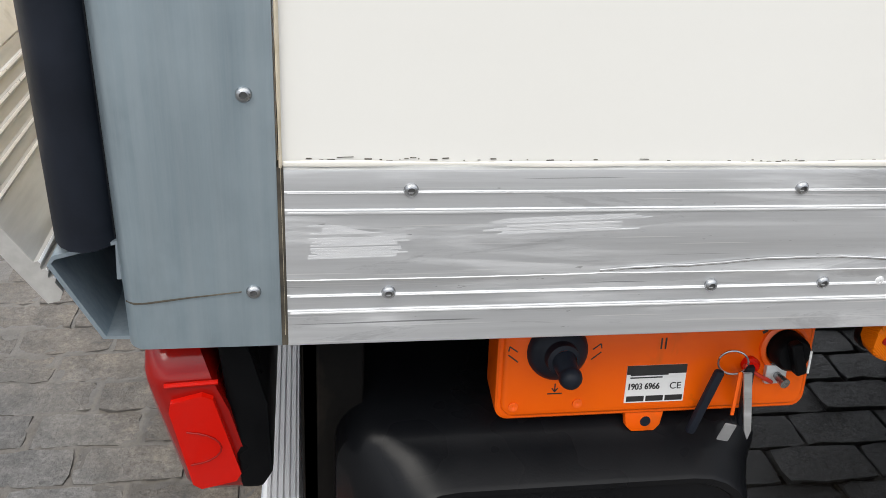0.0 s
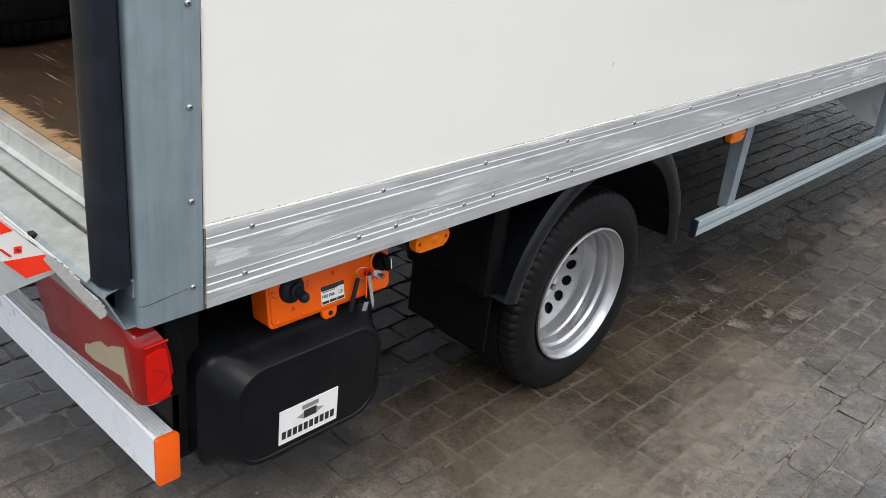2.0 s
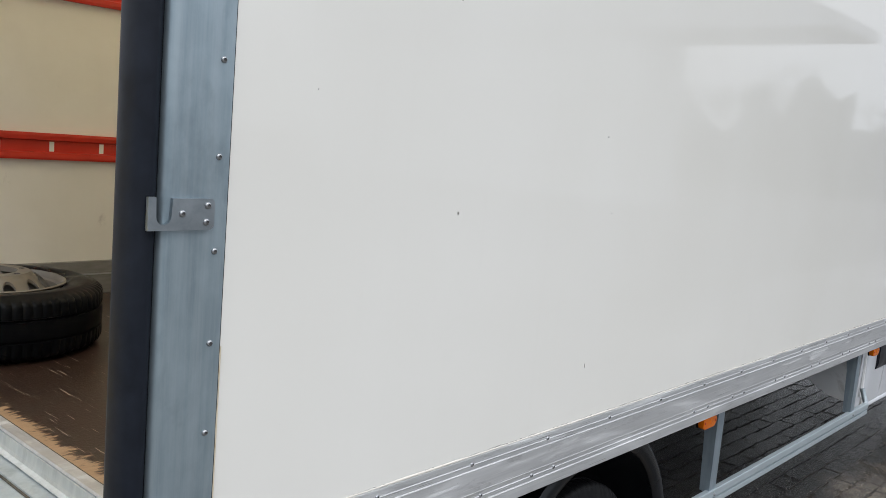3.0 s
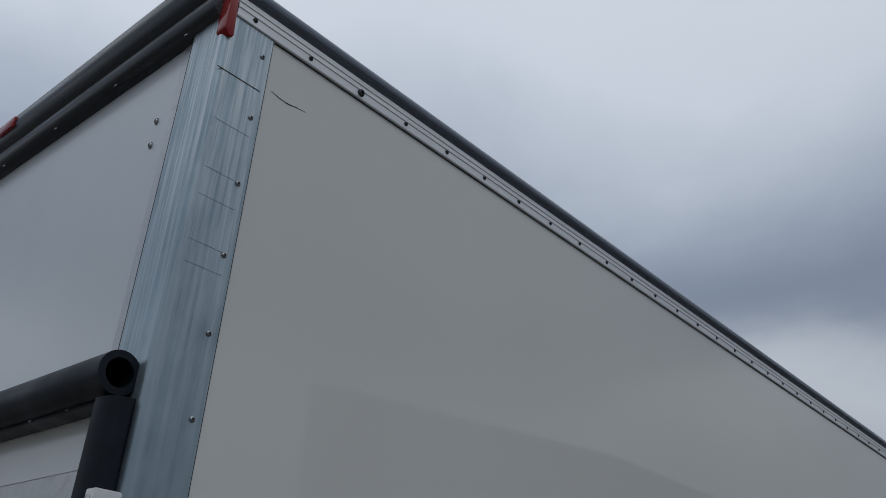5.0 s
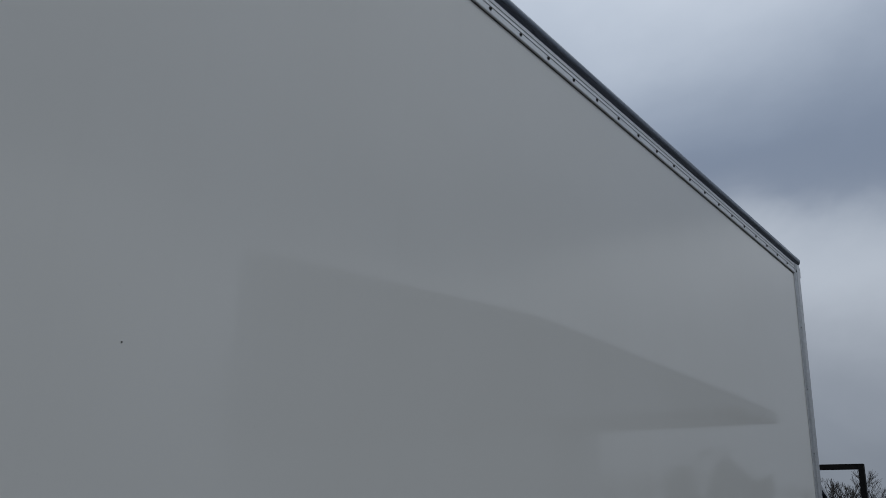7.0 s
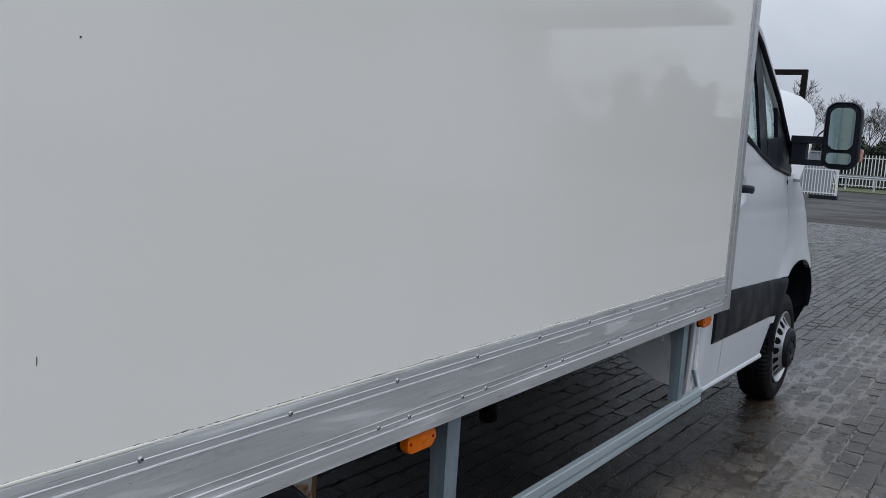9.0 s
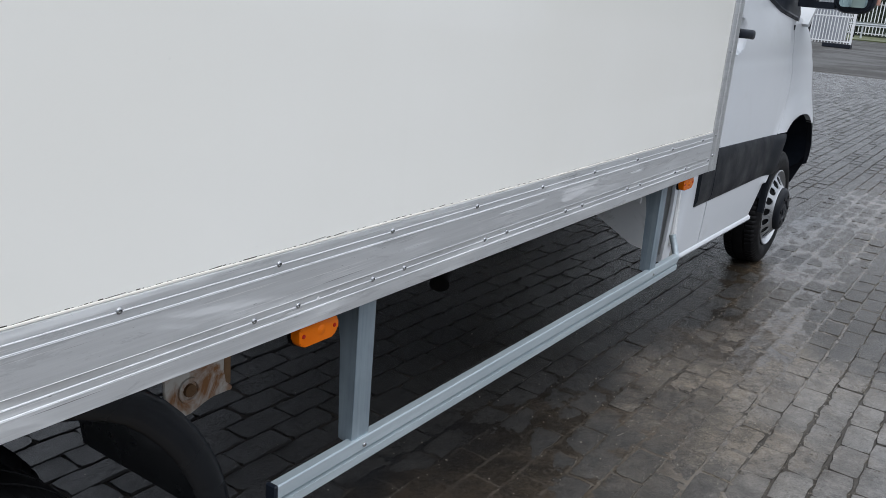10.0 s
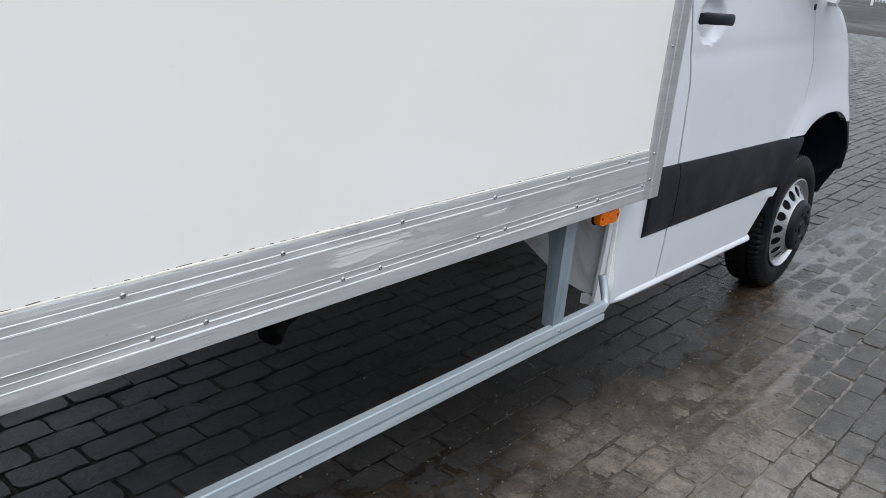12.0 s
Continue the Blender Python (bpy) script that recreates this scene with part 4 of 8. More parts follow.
def rivet_mesh():
    bm = B()
    lathe(bm, [(0.0044, 0.0), (0.004, -0.0010), (0.0026, -0.0016), (0.0014, -0.0017), (0.0012, -0.0006), (0.0, -0.0006)], (0, 0, 0), "y", 12)
    return bm


# bottom rail: an extruded aluminium profile with ridges, its skin scuffed and dented near the rear
def rail_profile():
    ridge = []
    for z, k in ((0.9415, 0), (0.9410, -4.5), (0.9385, -5.0), (0.9245, -5.0), (0.9240, -5.8), (0.9222, -5.8), (0.9217, -5.0),
                 (0.9100, -5.0), (0.9093, -6.4), (0.9060, -6.4), (0.9053, -5.5), (0.8900, -5.5), (0.8750, -5.5), (0.8600, -5.5),
                 (0.8500, -5.5), (0.8496, -6.0), (0.8478, -5.0), (0.8365, -5.0), (0.8360, -5.9), (0.8340, -5.9), (0.8335, -5.0),
                 (0.8227, -5.0), (0.8220, -6.4), (0.8187, -6.4), (0.8180, -5.6), (0.8040, -5.6), (0.7905, -5.6), (0.7890, -4.0),
                 (0.7890, 45.0)):
        ridge.append((k / 1000.0, z))
    return ridge


def bottom_rail():
    bm = B()
    rings = []
    xs = [0.004 + 0.012 * i for i in range(60)] + [0.724 + 0.118 * i for i in range(31)]
    xs = [x for x in xs if x < 4.26] + [4.262]
    for x in xs:
        ring = []
        for y, z in rail_profile():
            d = 0.0
            if 0.803 < z < 0.907 and y < 0:
                d += 0.0012 * (noise.noise(Vector((x * 3.1, z * 9, 0.3))))
            if x < 0.72 and 0.838 < z < 0.893:
                line = 0.852 + 0.010 * math.exp(-((x - 0.43) / 0.13) ** 2) + 0.002 * noise.noise(Vector((x * 14, 2.0, 0)))
                d += 0.0022 * math.exp(-((z - line) / 0.008) ** 2) * max(0.0, math.sin(min(1, max(0, (x - 0.14) / 0.5)) * math.pi))
                d += 0.0012 * math.exp(-((x - 0.26) / 0.012) ** 2 - ((z - 0.848) / 0.006) ** 2)
            ring.append((x, y + d, z))
        rings.append(ring)
    loft(bm, rings, closed=False, cap=False)
    return part("bottom_rail", bm, ALU, TRUCK, "scuffed and dented ribbed aluminium rail", True)


RAIL = bottom_rail()
# polished rib edges of the profile, their bright sky highlight put into the colour
for z, h, y in ((0.9231, 0.0005, -0.0058), (0.9076, 0.0010, -0.0064), (0.8350, 0.0005, -0.0059), (0.8203, 0.0010, -0.0064)):
    bm = B()
    loft(bm, [[(x, y + 0.0022, z + h), (x, y - 0.0003, z + h * 0.55), (x, y - 0.0003, z - h * 0.6), (x, y + 0.0022, z - h)] for x in [0.006 + 0.1064 * i for i in range(41)]])
    part("rib", bm, ALU_EDGE, RAIL, "polished rib edge with a highlight in its colour")
# bright line and thin dark line along the crease of the dented stretch
for dz, rad, mat, label in ((0.0, 0.0006, ALU_EDGE, "bright line along the crease"), (-0.0016, 0.00028, GRIME, "thin dark line under the crease")):
    bm = B()
    path, width = [], []
    for i in range(46):
        x = 0.252 + 0.0105 * i
        z = 0.852 + 0.010 * math.exp(-((x - 0.43) / 0.13) ** 2) + 0.0022 * noise.noise(Vector((x * 16, 2.0, 0))) + 0.0008 * noise.noise(Vector((x * 60, 1.0, 0)))
        path.append((x, -0.0048, z + dz))
        width.append(max(0.00015, rad * (0.55 + 0.8 * noise.noise(Vector((x * 33, 5.0 + dz, 0)))) * min(1.0, (46 - i) / 12)))
    pipe(bm, path, width, 6)
    part("crease", bm, mat, RAIL, label, True)
# pale rubbed patches left by things scraping along the rail
srng = random.Random(17)
for x0, x1, z0, z1, slant in ((3.00, 3.24, 0.864, 0.897, 0.0), (2.40, 2.64, 0.868, 0.876, -0.03), (3.42, 3.58, 0.882, 0.890, 0.0), (2.69, 2.95, 0.884, 0.889, 0.01),
                              (0.02, 0.10, 0.868, 0.896, 0.02), (0.15, 0.29, 0.885, 0.899, 0.03), (0.56, 0.68, 0.874, 0.882, 0.02)):
    bm = B()
    z = z0
    while z < z1:
        h = srng.uniform(0.0004, 0.0022)
        a, b2 = x0 + srng.uniform(0, 0.16) * (x1 - x0), x1 - srng.uniform(0, 0.22) * (x1 - x0)
        if srng.random() < 0.85:
            block(bm, a, b2, -0.0056, -0.0035, z, z + h, turn=Matrix.Translation((a, 0, z)) @ Matrix.Rotation(-slant, 4, "Y") @ Matrix.Translation((-a, 0, -z)))
        z += h * srng.uniform(1.03, 1.3)
    tagged(part("rubbed_patch", bm, SCUFF, RAIL, "pale rubbed scrape marks"), kind="stuff")
scr = part("screw", screw_mesh(), SCREW, RAIL, "domed steel screw", True)
scr.data.materials.append(SCREW_SOCKET)
scr.location = (0.096, -0.0045, 0.925)
for i in range(1, 14):
    again(scr, RAIL, pose(0.096 + 0.311 * i, -0.0045, 0.925, 0, 37 * i, 0))
for x in (0.082, 0.35, 0.451, 0.661, 0.762, 0.97, 1.071, 1.907, 2.011, 2.219, 2.321, 2.632, 2.733, 3.046, 3.149, 3.468, 3.572, 3.888, 3.993, 4.245):
    again(scr, RAIL, pose(x, -0.0045, 0.837, 0, 530 * x, 0))
riv = part("rivet", rivet_mesh(), ALU_EDGE, RAIL, "small hollow rivet", True)
riv.location = (0.504, -0.0045, 0.837)
for x in (0.555, 0.607, 2.063, 2.116, 4.10, 4.16):
    again(riv, RAIL, pose(x, -0.0045, 0.837))

# grimy sealant bead between panel and rail, and along the corner post
bm = B()
rings = []
for i in range(140):
    x = 0.004 + i * 0.0306
    r = 0.0015 + 0.0012 * noise.noise(Vector((x * 11, 0.4, 0)))
    z = 0.9445 + 0.0012 * noise.noise(Vector((x * 7, 3.0, 0)))
    rings.append([(x, -0.001 - r * 1.2 * math.cos(a), z + r * 1.4 * math.sin(a)) for a in (-1.4, -0.7, 0, 0.7, 1.4)])
loft(bm, rings, closed=False, cap=False)
part("sealant_bead", bm, WALL_IN, SIDE, "dirty pale sealant bead", True)
rng = random.Random(5)
bm = B()
x = 0.02
while x < 4.2:
    ln = rng.uniform(0.0006, 0.006) * (3.0 if rng.random() < 0.15 else 1)
    z = 0.9466 + rng.gauss(0.0, 0.0006) + (0.0012 if x < 0.16 else 0)
    hh = rng.uniform(0.00006, 0.00028)
    if x > 0.8:
        ln, hh = ln * 2.2, hh * 2.6
    block(bm, x, x + ln, -0.0009, 0.0, z - hh, z + hh, 0.0, turn=Matrix.Translation((x, 0, z)) @ Matrix.Rotation(rng.uniform(-0.06, 0.06), 4, "Y") @ Matrix.Translation((-x, 0, -z)))
    gap = 0.5 + 0.5 * noise.noise(Vector((x * 2.3, 0.7, 0)))
    x += ln + rng.uniform(0.0005, 0.008) + 0.07 * max(0.0, gap - 0.55)
tagged(part("grime_streak", bm, GRIME, SIDE, "dark broken dirt line above the rail"), kind="stuff")
bm = B()
rings = []
for i in range(60):
    z = 0.80 + i * 0.0085
    w = 0.0014 + 0.0010 * noise.noise(Vector((z * 16, 1.0, 0)))
    rings.append([(0.002 - w, -0.0035, z), (0.002, -0.005 - w * 0.3, z), (0.002 + w, -0.0015, z)])
loft(bm, rings, closed=False, cap=False)
part("edge_sealant", bm, SEAL, SIDE, "yellowed sealant along the post", True)
bm = B()
block(bm, 0.0002, 0.0016, -0.0020, 0.0, 0.95, 3.088)
part("edge_joint", bm, CRACK, SIDE, "thin dark joint beside the post")

# small specks and scratches on the panel
bm = B()
for x, z, w, h in ((0.594, 1.525, 0.0018, 0.003), (0.550, 1.972, 0.0012, 0.0012), (0.181, 1.752, 0.001, 0.001), (0.010, 2.047, 0.0014, 0.0014), (1.179, 1.725, 0.0016, 0.002),
                   (1.237, 1.521, 0.0012, 0.0014), (1.181, 1.100, 0.0006, 0.006)):
    block(bm, x - w, x + w, -0.0006, 0.0004, z - h, z + h)
tagged(part("dirt_speck", bm, GRIME, SIDE, "tiny dark specks"), kind="stuff")
bm = B()
loft(bm, [[(x, -0.0007, z + w), (x, -0.0007, z - w), (x, 0.0006, z - w), (x, 0.0006, z + w)] for x, z, w in
          ((0.018, 2.968, 0.0004), (0.040, 2.963, 0.0010), (0.065, 2.962, 0.0014), (0.085, 2.966, 0.0008), (0.113, 2.969, 0.0003))])
part("scratch", bm, GRIME, SIDE, "short dark scratch")

# corner post of galvanised steel, round towards the rear
post_outline = [(-0.001, -0.004), (-0.050, -0.004), (-0.099, -0.004)]
post_outline += [(-0.103 - 0.016 * math.sin(radians(a)), 0.012 - 0.016 * math.cos(radians(a))) for a in (0, 15, 30, 45, 60, 75, 90)]
post_outline += [(-0.119, 0.017), (-0.119, 0.045), (-0.119, 0.079), (-0.112, 0.079), (-0.112, 0.03), (-0.001, 0.03)]


def corner_post(y_of, z1=3.10):
    bm = B()
    zs = [0.7895 + (z1 - 0.7895) * i / 40 for i in range(41)]
    rings = []
    for z in zs:
        crease = 0.0025 * math.exp(-((z - 0.838) / 0.006) ** 2)
        ring = []
        for x, y in post_outline:
            d = crease * max(0, min(1, (-x - 0.01) / 0.05)) if y < 0.02 else 0.0
            ring.append((x, y_of(y + d), z))
        rings.append(ring)
    loft(bm, rings)
    return bm


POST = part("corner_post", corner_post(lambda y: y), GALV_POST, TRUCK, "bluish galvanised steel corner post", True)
s2 = part("screw", screw_mesh(), SCREW, POST, "domed steel screw", True)
s2.data.materials.append(SCREW_SOCKET)
s2.location = (-0.021, -0.004, 0.84)
for i in range(1, 15):
    again(s2, POST, pose(-0.021, -0.004, 0.84 + 0.1565 * i, 0, 53 * i, 0))
bm = B()
block(bm, -0.0008, 0.0038, -0.0052, 0.01, 0.7905, 0.9425)
part("joint_gap", bm, GRIME, POST, "dark gap beside the post")
bm = B()
block(bm, -0.118, -0.012, -0.0046, -0.0040, 2.945, 2.9475)
part("joint_line", bm, GRIME, POST, "thin dark joint across the post")
bm = B()
block(bm, -0.1186, -0.1058, 0.0793, 0.1190, 2.262, 3.094, 0.001)
part("post_return", bm, GALV_POST, POST, "wide bluish rear face beside the header")
bm = B()
loft(bm, [[(x, y - 0.0009, z + w), (x, y - 0.0009, z - w), (x, y + 0.002, z - w), (x, y + 0.002, z + w)] for x, y, z, w in
          ((-0.1165, 0.0034, 0.8300, 0.0005), (-0.110, -0.0024, 0.8308, 0.0007), (-0.10, -0.0039, 0.8318, 0.0006), (-0.085, -0.0041, 0.8338, 0.0006), (-0.07, -0.0041, 0.8358, 0.0004), (-0.03, -0.0042, 0.8402, 0.0002))])
part("crease", bm, GRIME, POST, "dark slanted crease in the sheet")
for z, w in ((2.52, 0.0005), (2.565, 0.0004), (2.66, 0.0004), (2.72, 0.0005), (2.83, 0.0004)):
    bm = B()
    block(bm, -0.098, -0.018, -0.0046, -0.0038, z, z + 2 * w)
    part("rolling_mark", bm, HOOK_ZINC, POST, "faint grey mark across the sheet")
part("corner_post", corner_post(lambda y: TRUCK_W - y), GALV_POST, TRUCK, "bluish galvanised steel corner post", True)

# latch hook plate on the post
bm = B()
out = [(-0.147, 1.503), (-0.035, 1.503), (-0.029, 1.509), (-0.029, 1.549), (-0.034, 1.554), (-0.105, 1.554)]
for k in range(9):
    a = radians(0 - 180 * k / 8)
    out.append((-0.120 + 0.013 * math.cos(a), 1.525 + 0.013 * math.sin(a)))
out += [(-0.134, 1.556), (-0.147, 1.556)]
prism(bm, out, "y", -0.0115, -0.0045)
HOOK = part("latch_hook", bm, HOOK_ZINC, TRUCK, "zinc-plated latch hook plate")
for x, z in ((-0.088, 1.530), (-0.042, 1.543), (-0.044, 1.516)):
    again(s2, HOOK, pose(x, -0.0115, z) @ Matrix.Diagonal((1.05, 1.0, 1.05, 1)), "screw")

# top rail with gutter
bm = B()
prof = [(0.03, 3.089), (-0.007, 3.089), (-0.008, 3.0915), (-0.006, 3.094), (-0.006, 3.112), (-0.008, 3.1135), (-0.006, 3.115), (-0.006, 3.127),
        (-0.008, 3.1285), (-0.006, 3.130), (-0.006, 3.143), (0.0, 3.146), (0.03, 3.146)]
prism(bm, prof, "x", -0.10, 4.372)
TOP = part("top_rail", bm, TOP_ALU, TRUCK, "ribbed aluminium roof rail")
bm = B()
block(bm, 0.004, 4.262, -0.0014, 0.0, 3.0865, 3.0888)
part("rail_joint", bm, CRACK, TOP, "thin dark joint under the rail")
# the backlit shade of these screws is put into a darker steel colour
bm = screw_mesh()
tsc = part("screw", bm, SCREW_DARK, TOP, "small screw with backlit shade in its colour", True)
tsc.location = (-0.0555, -0.006, 3.106)
for i in range(1, 29):
    again(tsc, TOP, pose(0.10 + 0.1555 * (i - 1), -0.006, 3.106, 0, 71 * i, 0))
again(tsc, TOP, pose(0.256, -0.0065, 3.106) @ Matrix.Diagonal((1.7, 1.6, 1.7, 1)))
bm = B()
gut = [(0.0, 3.146), (-0.006, 3.147), (-0.014, 3.152), (-0.018, 3.160), (-0.019, 3.170), (-0.017, 3.177), (-0.013, 3.180), (0.03, 3.184), (0.03, 3.146)]
prism(bm, gut, "x", -0.10, 4.34)
part("gutter", bm, GUTTER, TOP, "dark rounded roof gutter", True)
bm = B()
prism(bm, [(TRUCK_W - y, z) for y, z in prof], "x", -0.10, 4.372)
part("top_rail", bm, ALU_CLEAN, TRUCK, "ribbed aluminium roof rail")

# roof, far side wall, front wall, floor, inner faces
bm = B()
block(bm, -0.09, 4.36, 0.03, TRUCK_W - 0.03, 3.168, 3.182)
part("roof", bm, ROOF_SHEET, TRUCK, "yellowed translucent box roof")
bm = B()
block(bm, 0.003, 4.262, TRUCK_W - 0.035, TRUCK_W, 0.80, 3.093)
part("side_panel", bm, WALL_IN, TRUCK, "off-white inner wall laminate")
bm = B()
block(bm, 4.30, 4.36, 0.03, TRUCK_W - 0.03, 0.79, 3.146)
part("front_wall", bm, WALL_IN, TRUCK, "off-white front wall of the box")
bm = B()
block(bm, -0.010, 4.30, 0.036, TRUCK_W - 0.036, 0.905, 0.93)
part("load_floor", bm, FLOOR_BOARD, TRUCK, "scratched dark plywood load floor with a bare worn edge")
bm = B()
block(bm, -0.010, 4.30, 0.046, TRUCK_W - 0.046, 0.80, 0.903)
part("floor_frame", bm, STEEL_BLACK, TRUCK, "dark steel floor frame")
bm = B()
block(bm, 0.0, 4.29, TRUCK_W - 0.047, TRUCK_W - 0.036, 0.931, 1.07, 0.003)
KICKS = part("kick_strip", bm, KICK, TRUCK, "scuffed grey kick strip")
bm = B()
block(bm, 0.0, 4.29, TRUCK_W - 0.0495, TRUCK_W - 0.0472, 1.012, 1.018)
part("strip_line", bm, ALU_CLEAN, KICKS, "pale metal line")


def lash_rail(z0):
    """A channel with a row of slots for lashing bars."""
    y1 = TRUCK_W - 0.036
    bm = B()
    prism(bm, [(y1, z0), (y1 - 0.022, z0), (y1 - 0.024, z0 + 0.010), (y1 - 0.022, z0 + 0.026), (y1 - 0.008, z0 + 0.030), (y1 - 0.008, z0 + 0.072),
               (y1 - 0.022, z0 + 0.076), (y1 - 0.024, z0 + 0.092), (y1 - 0.022, z0 + 0.102), (y1, z0 + 0.102)], "x", 0.0, 4.28)
    r = part("lashing_rail", bm, RED_RAIL, TRUCK, "red lashing rail on the inner wall")
    first = None
    for i in range(21):
        x = 0.05 + 0.2 * i
        if first is None:
            bm = B()
            block(bm, x, x + 0.018, y1 - 0.0095, y1 - 0.0078, z0 + 0.032, z0 + 0.070)
            first = part("slot", bm, WALL_IN, r, "pale slot")
        else:
            again(first, r, pose(0.2 * i, 0, 0))
    return r


lash_rail(1.475)
lash_rail(2.085)

# front edge trim of the box
bm = B()
prism(bm, [(4.263, -0.0035), (4.268, -0.0065), (4.300, -0.0065), (4.302, -0.0095), (4.345, -0.0095), (4.358, -0.006), (4.365, 0.003), (4.366, 0.04), (4.263, 0.04)],
      "z", 0.789, 3.146)
FT = part("front_edge_trim", bm, ALU_CLEAN, TRUCK, "pale aluminium front corner trim", True)
for i in range(7):
    again(scr, FT, pose(4.283, -0.0065, 0.932 + 0.312 * i) @ Matrix.Diagonal((0.8, 0.8, 0.8, 1)))
again(scr, FT, pose(4.283, -0.0065, 0.852))

# rear sill: stepped beam along the back of the floor
bm = B()
sheet(bm, [(-0.012, 0.80), (-0.012, 0.928), (-0.044, 0.928), (-0.047, 0.905), (-0.052, 0.891), (-0.098, 0.886), (-0.101, 0.880), (-0.106, 0.880), (-0.109, 0.884),
           (-0.166, 0.875), (-0.174, 0.867)], 0.003, "y", 0.06, TRUCK_W - 0.06)
SILL = part("rear_sill", bm, GALV_SILL, TRUCK, "pale bluish galvanised stepped rear sill")
bm = B()
prism(bm, [(-0.012, 0.929), (-0.012, 0.934), (-0.040, 0.934), (-0.043, 0.929)], "y", 0.08, TRUCK_W - 0.08)
part("sill_lip", bm, ALU_CLEAN, SILL, "aluminium floor edge strip")
bm = B()
block(bm, -0.1065, -0.1005, 0.08, TRUCK_W - 0.08, 0.8832, 0.8842)
block(bm, -0.0505, -0.0485, 0.08, TRUCK_W - 0.08, 0.8930, 0.8965)
block(bm, -0.0125, -0.0105, 0.08, TRUCK_W - 0.08, 0.9305, 0.9345)
part("sill_joint", bm, GRIME, SILL, "dark dirty joint lines along the sill")
bm = B()
sheet(bm, [(-0.0455, 0.9285), (-0.0485, 0.9045), (-0.0525, 0.8955), (-0.066, 0.8925)], -0.002, "y", 0.08, TRUCK_W - 0.08)
part("sill_face", bm, GALV_PALE, SILL, "white painted sill face")
bm = B()
for y in (0.25, 0.45, 0.8, 1.2, 1.7):
    block(bm, -0.176, -0.166, y, y + 0.018, 0.866, 0.8765)
tagged(part("sill_notch", bm, RUBBER, SILL, "small black rubber stops"), kind="stuff")

# bent channel foot under the buffer
bm = B()
sheet(bm, [(-0.119, 0.845), (-0.119, 0.878), (-0.166, 0.866), (-0.171, 0.858), (-0.139, 0.791), (-0.119, 0.790)], 0.0035, "y", 0.010, TRUCK_W - 0.01)
part("channel_foot", bm, GALV, TRUCK, "galvanised open channel at the post foot")
bm = B()
block(bm, -0.1185, -0.0125, 0.081, TRUCK_W - 0.081, 0.7885, 0.7925)
part("sill_underplate", bm, STEEL_BLACK, TRUCK, "black plate under the rear sill")

# rubber buffers: one upright on the post, one across the top
bm = B()
rings = []
for z in (0.874, 0.9, 1.2, 1.6, 2.0, 2.255):
    ring = []
    for k in range(20):
        a = 2 * math.pi * k / 20
        ring.append((-0.1415 + 0.0285 * math.cos(a), 0.047 + 0.048 * math.sin(a) * (1 if math.sin(a) < 0 else 0.5), z))
    rings.append(ring)
loft(bm, rings)
part("upright_buffer", bm, RUBBER, TRUCK, "black round rubber buffer strip", True)
bm = B()
block(bm, -0.1235, -0.1195, 0.014, 0.075, 0.874, 2.26)
part("buffer_base", bm, SATIN, TRUCK, "dark strip behind the buffer")
bm = B()
lathe(bm, [(0.0385, 0.03), (0.0385, 2.16), (0.0255, 2.16), (0.0255, 0.03)], (-0.150, 0, 2.300), "y", 28, loop=True)
part("cross_buffer", bm, RUBBER, TRUCK, "hollow black rubber buffer tube", True)
bm = B()
block(bm, -0.150, -0.112, 0.06, 2.14, 2.255, 2.266)
part("buffer_clamp", bm, SATIN, TRUCK, "thin dark clamp strip under the tube")
bm = B()
for y in (0.18, 0.32, 0.48, 0.64, 0.80):
    block(bm, -0.152, -0.146, y, y + 0.012, 2.258, 2.268)
tagged(part("clamp_screw", bm, SCREW, TRUCK, "small dark clamp screws"), kind="stuff")
bm = B()
block(bm, -0.168, -0.1205, -0.014, 0.014, 2.040, 2.106, 0.004, 2)
WB = part("stop_block", bm, WHITE_PLASTIC, TRUCK, "white plastic stop block", True)
for z in (2.056, 2.090):
    bm = B()
    lathe(bm, [(0.007, -0.1685), (0.007, -0.162), (0.0, -0.162)], (0, 0.002, z), "x", 12)
    part("block_hole", bm, KICK, WB, "countersunk bolt hole")

# fixed rear header above the opening
bm = B()
block(bm, -0.105, -0.070, 0.081, TRUCK_W - 0.081, 2.166, 3.098)
HEADER = part("rear_header", bm, HEADER_WHITE, TRUCK, "off-white rear header panel")
bm = B()
block(bm, -0.110, -0.064, 0.081, TRUCK_W - 0.081, 2.112, 2.1655, 0.004)
part("header_edge", bm, ALU_CLEAN, HEADER, "grey aluminium lower edge")
bm = B()
block(bm, -0.1075, -0.1052, 0.1232, 0.168, 2.34, 3.095)
part("header_strip", bm, ALU_CLEAN, HEADER, "grey upright edge strip")
bm = B()
block(bm, -0.1180, -0.1056, 0.1192, 0.1228, 2.27, 3.095)
part("header_gap", bm, GRIME, HEADER, "dark gap beside the post")
for z in (2.913, 2.851):
    o = again(s2, HEADER, pose(-0.1055, 0.222, z, 0, 0, -90) @ Matrix.Diagonal((1.0, 1.3, 1.5, 1)), "rivet")

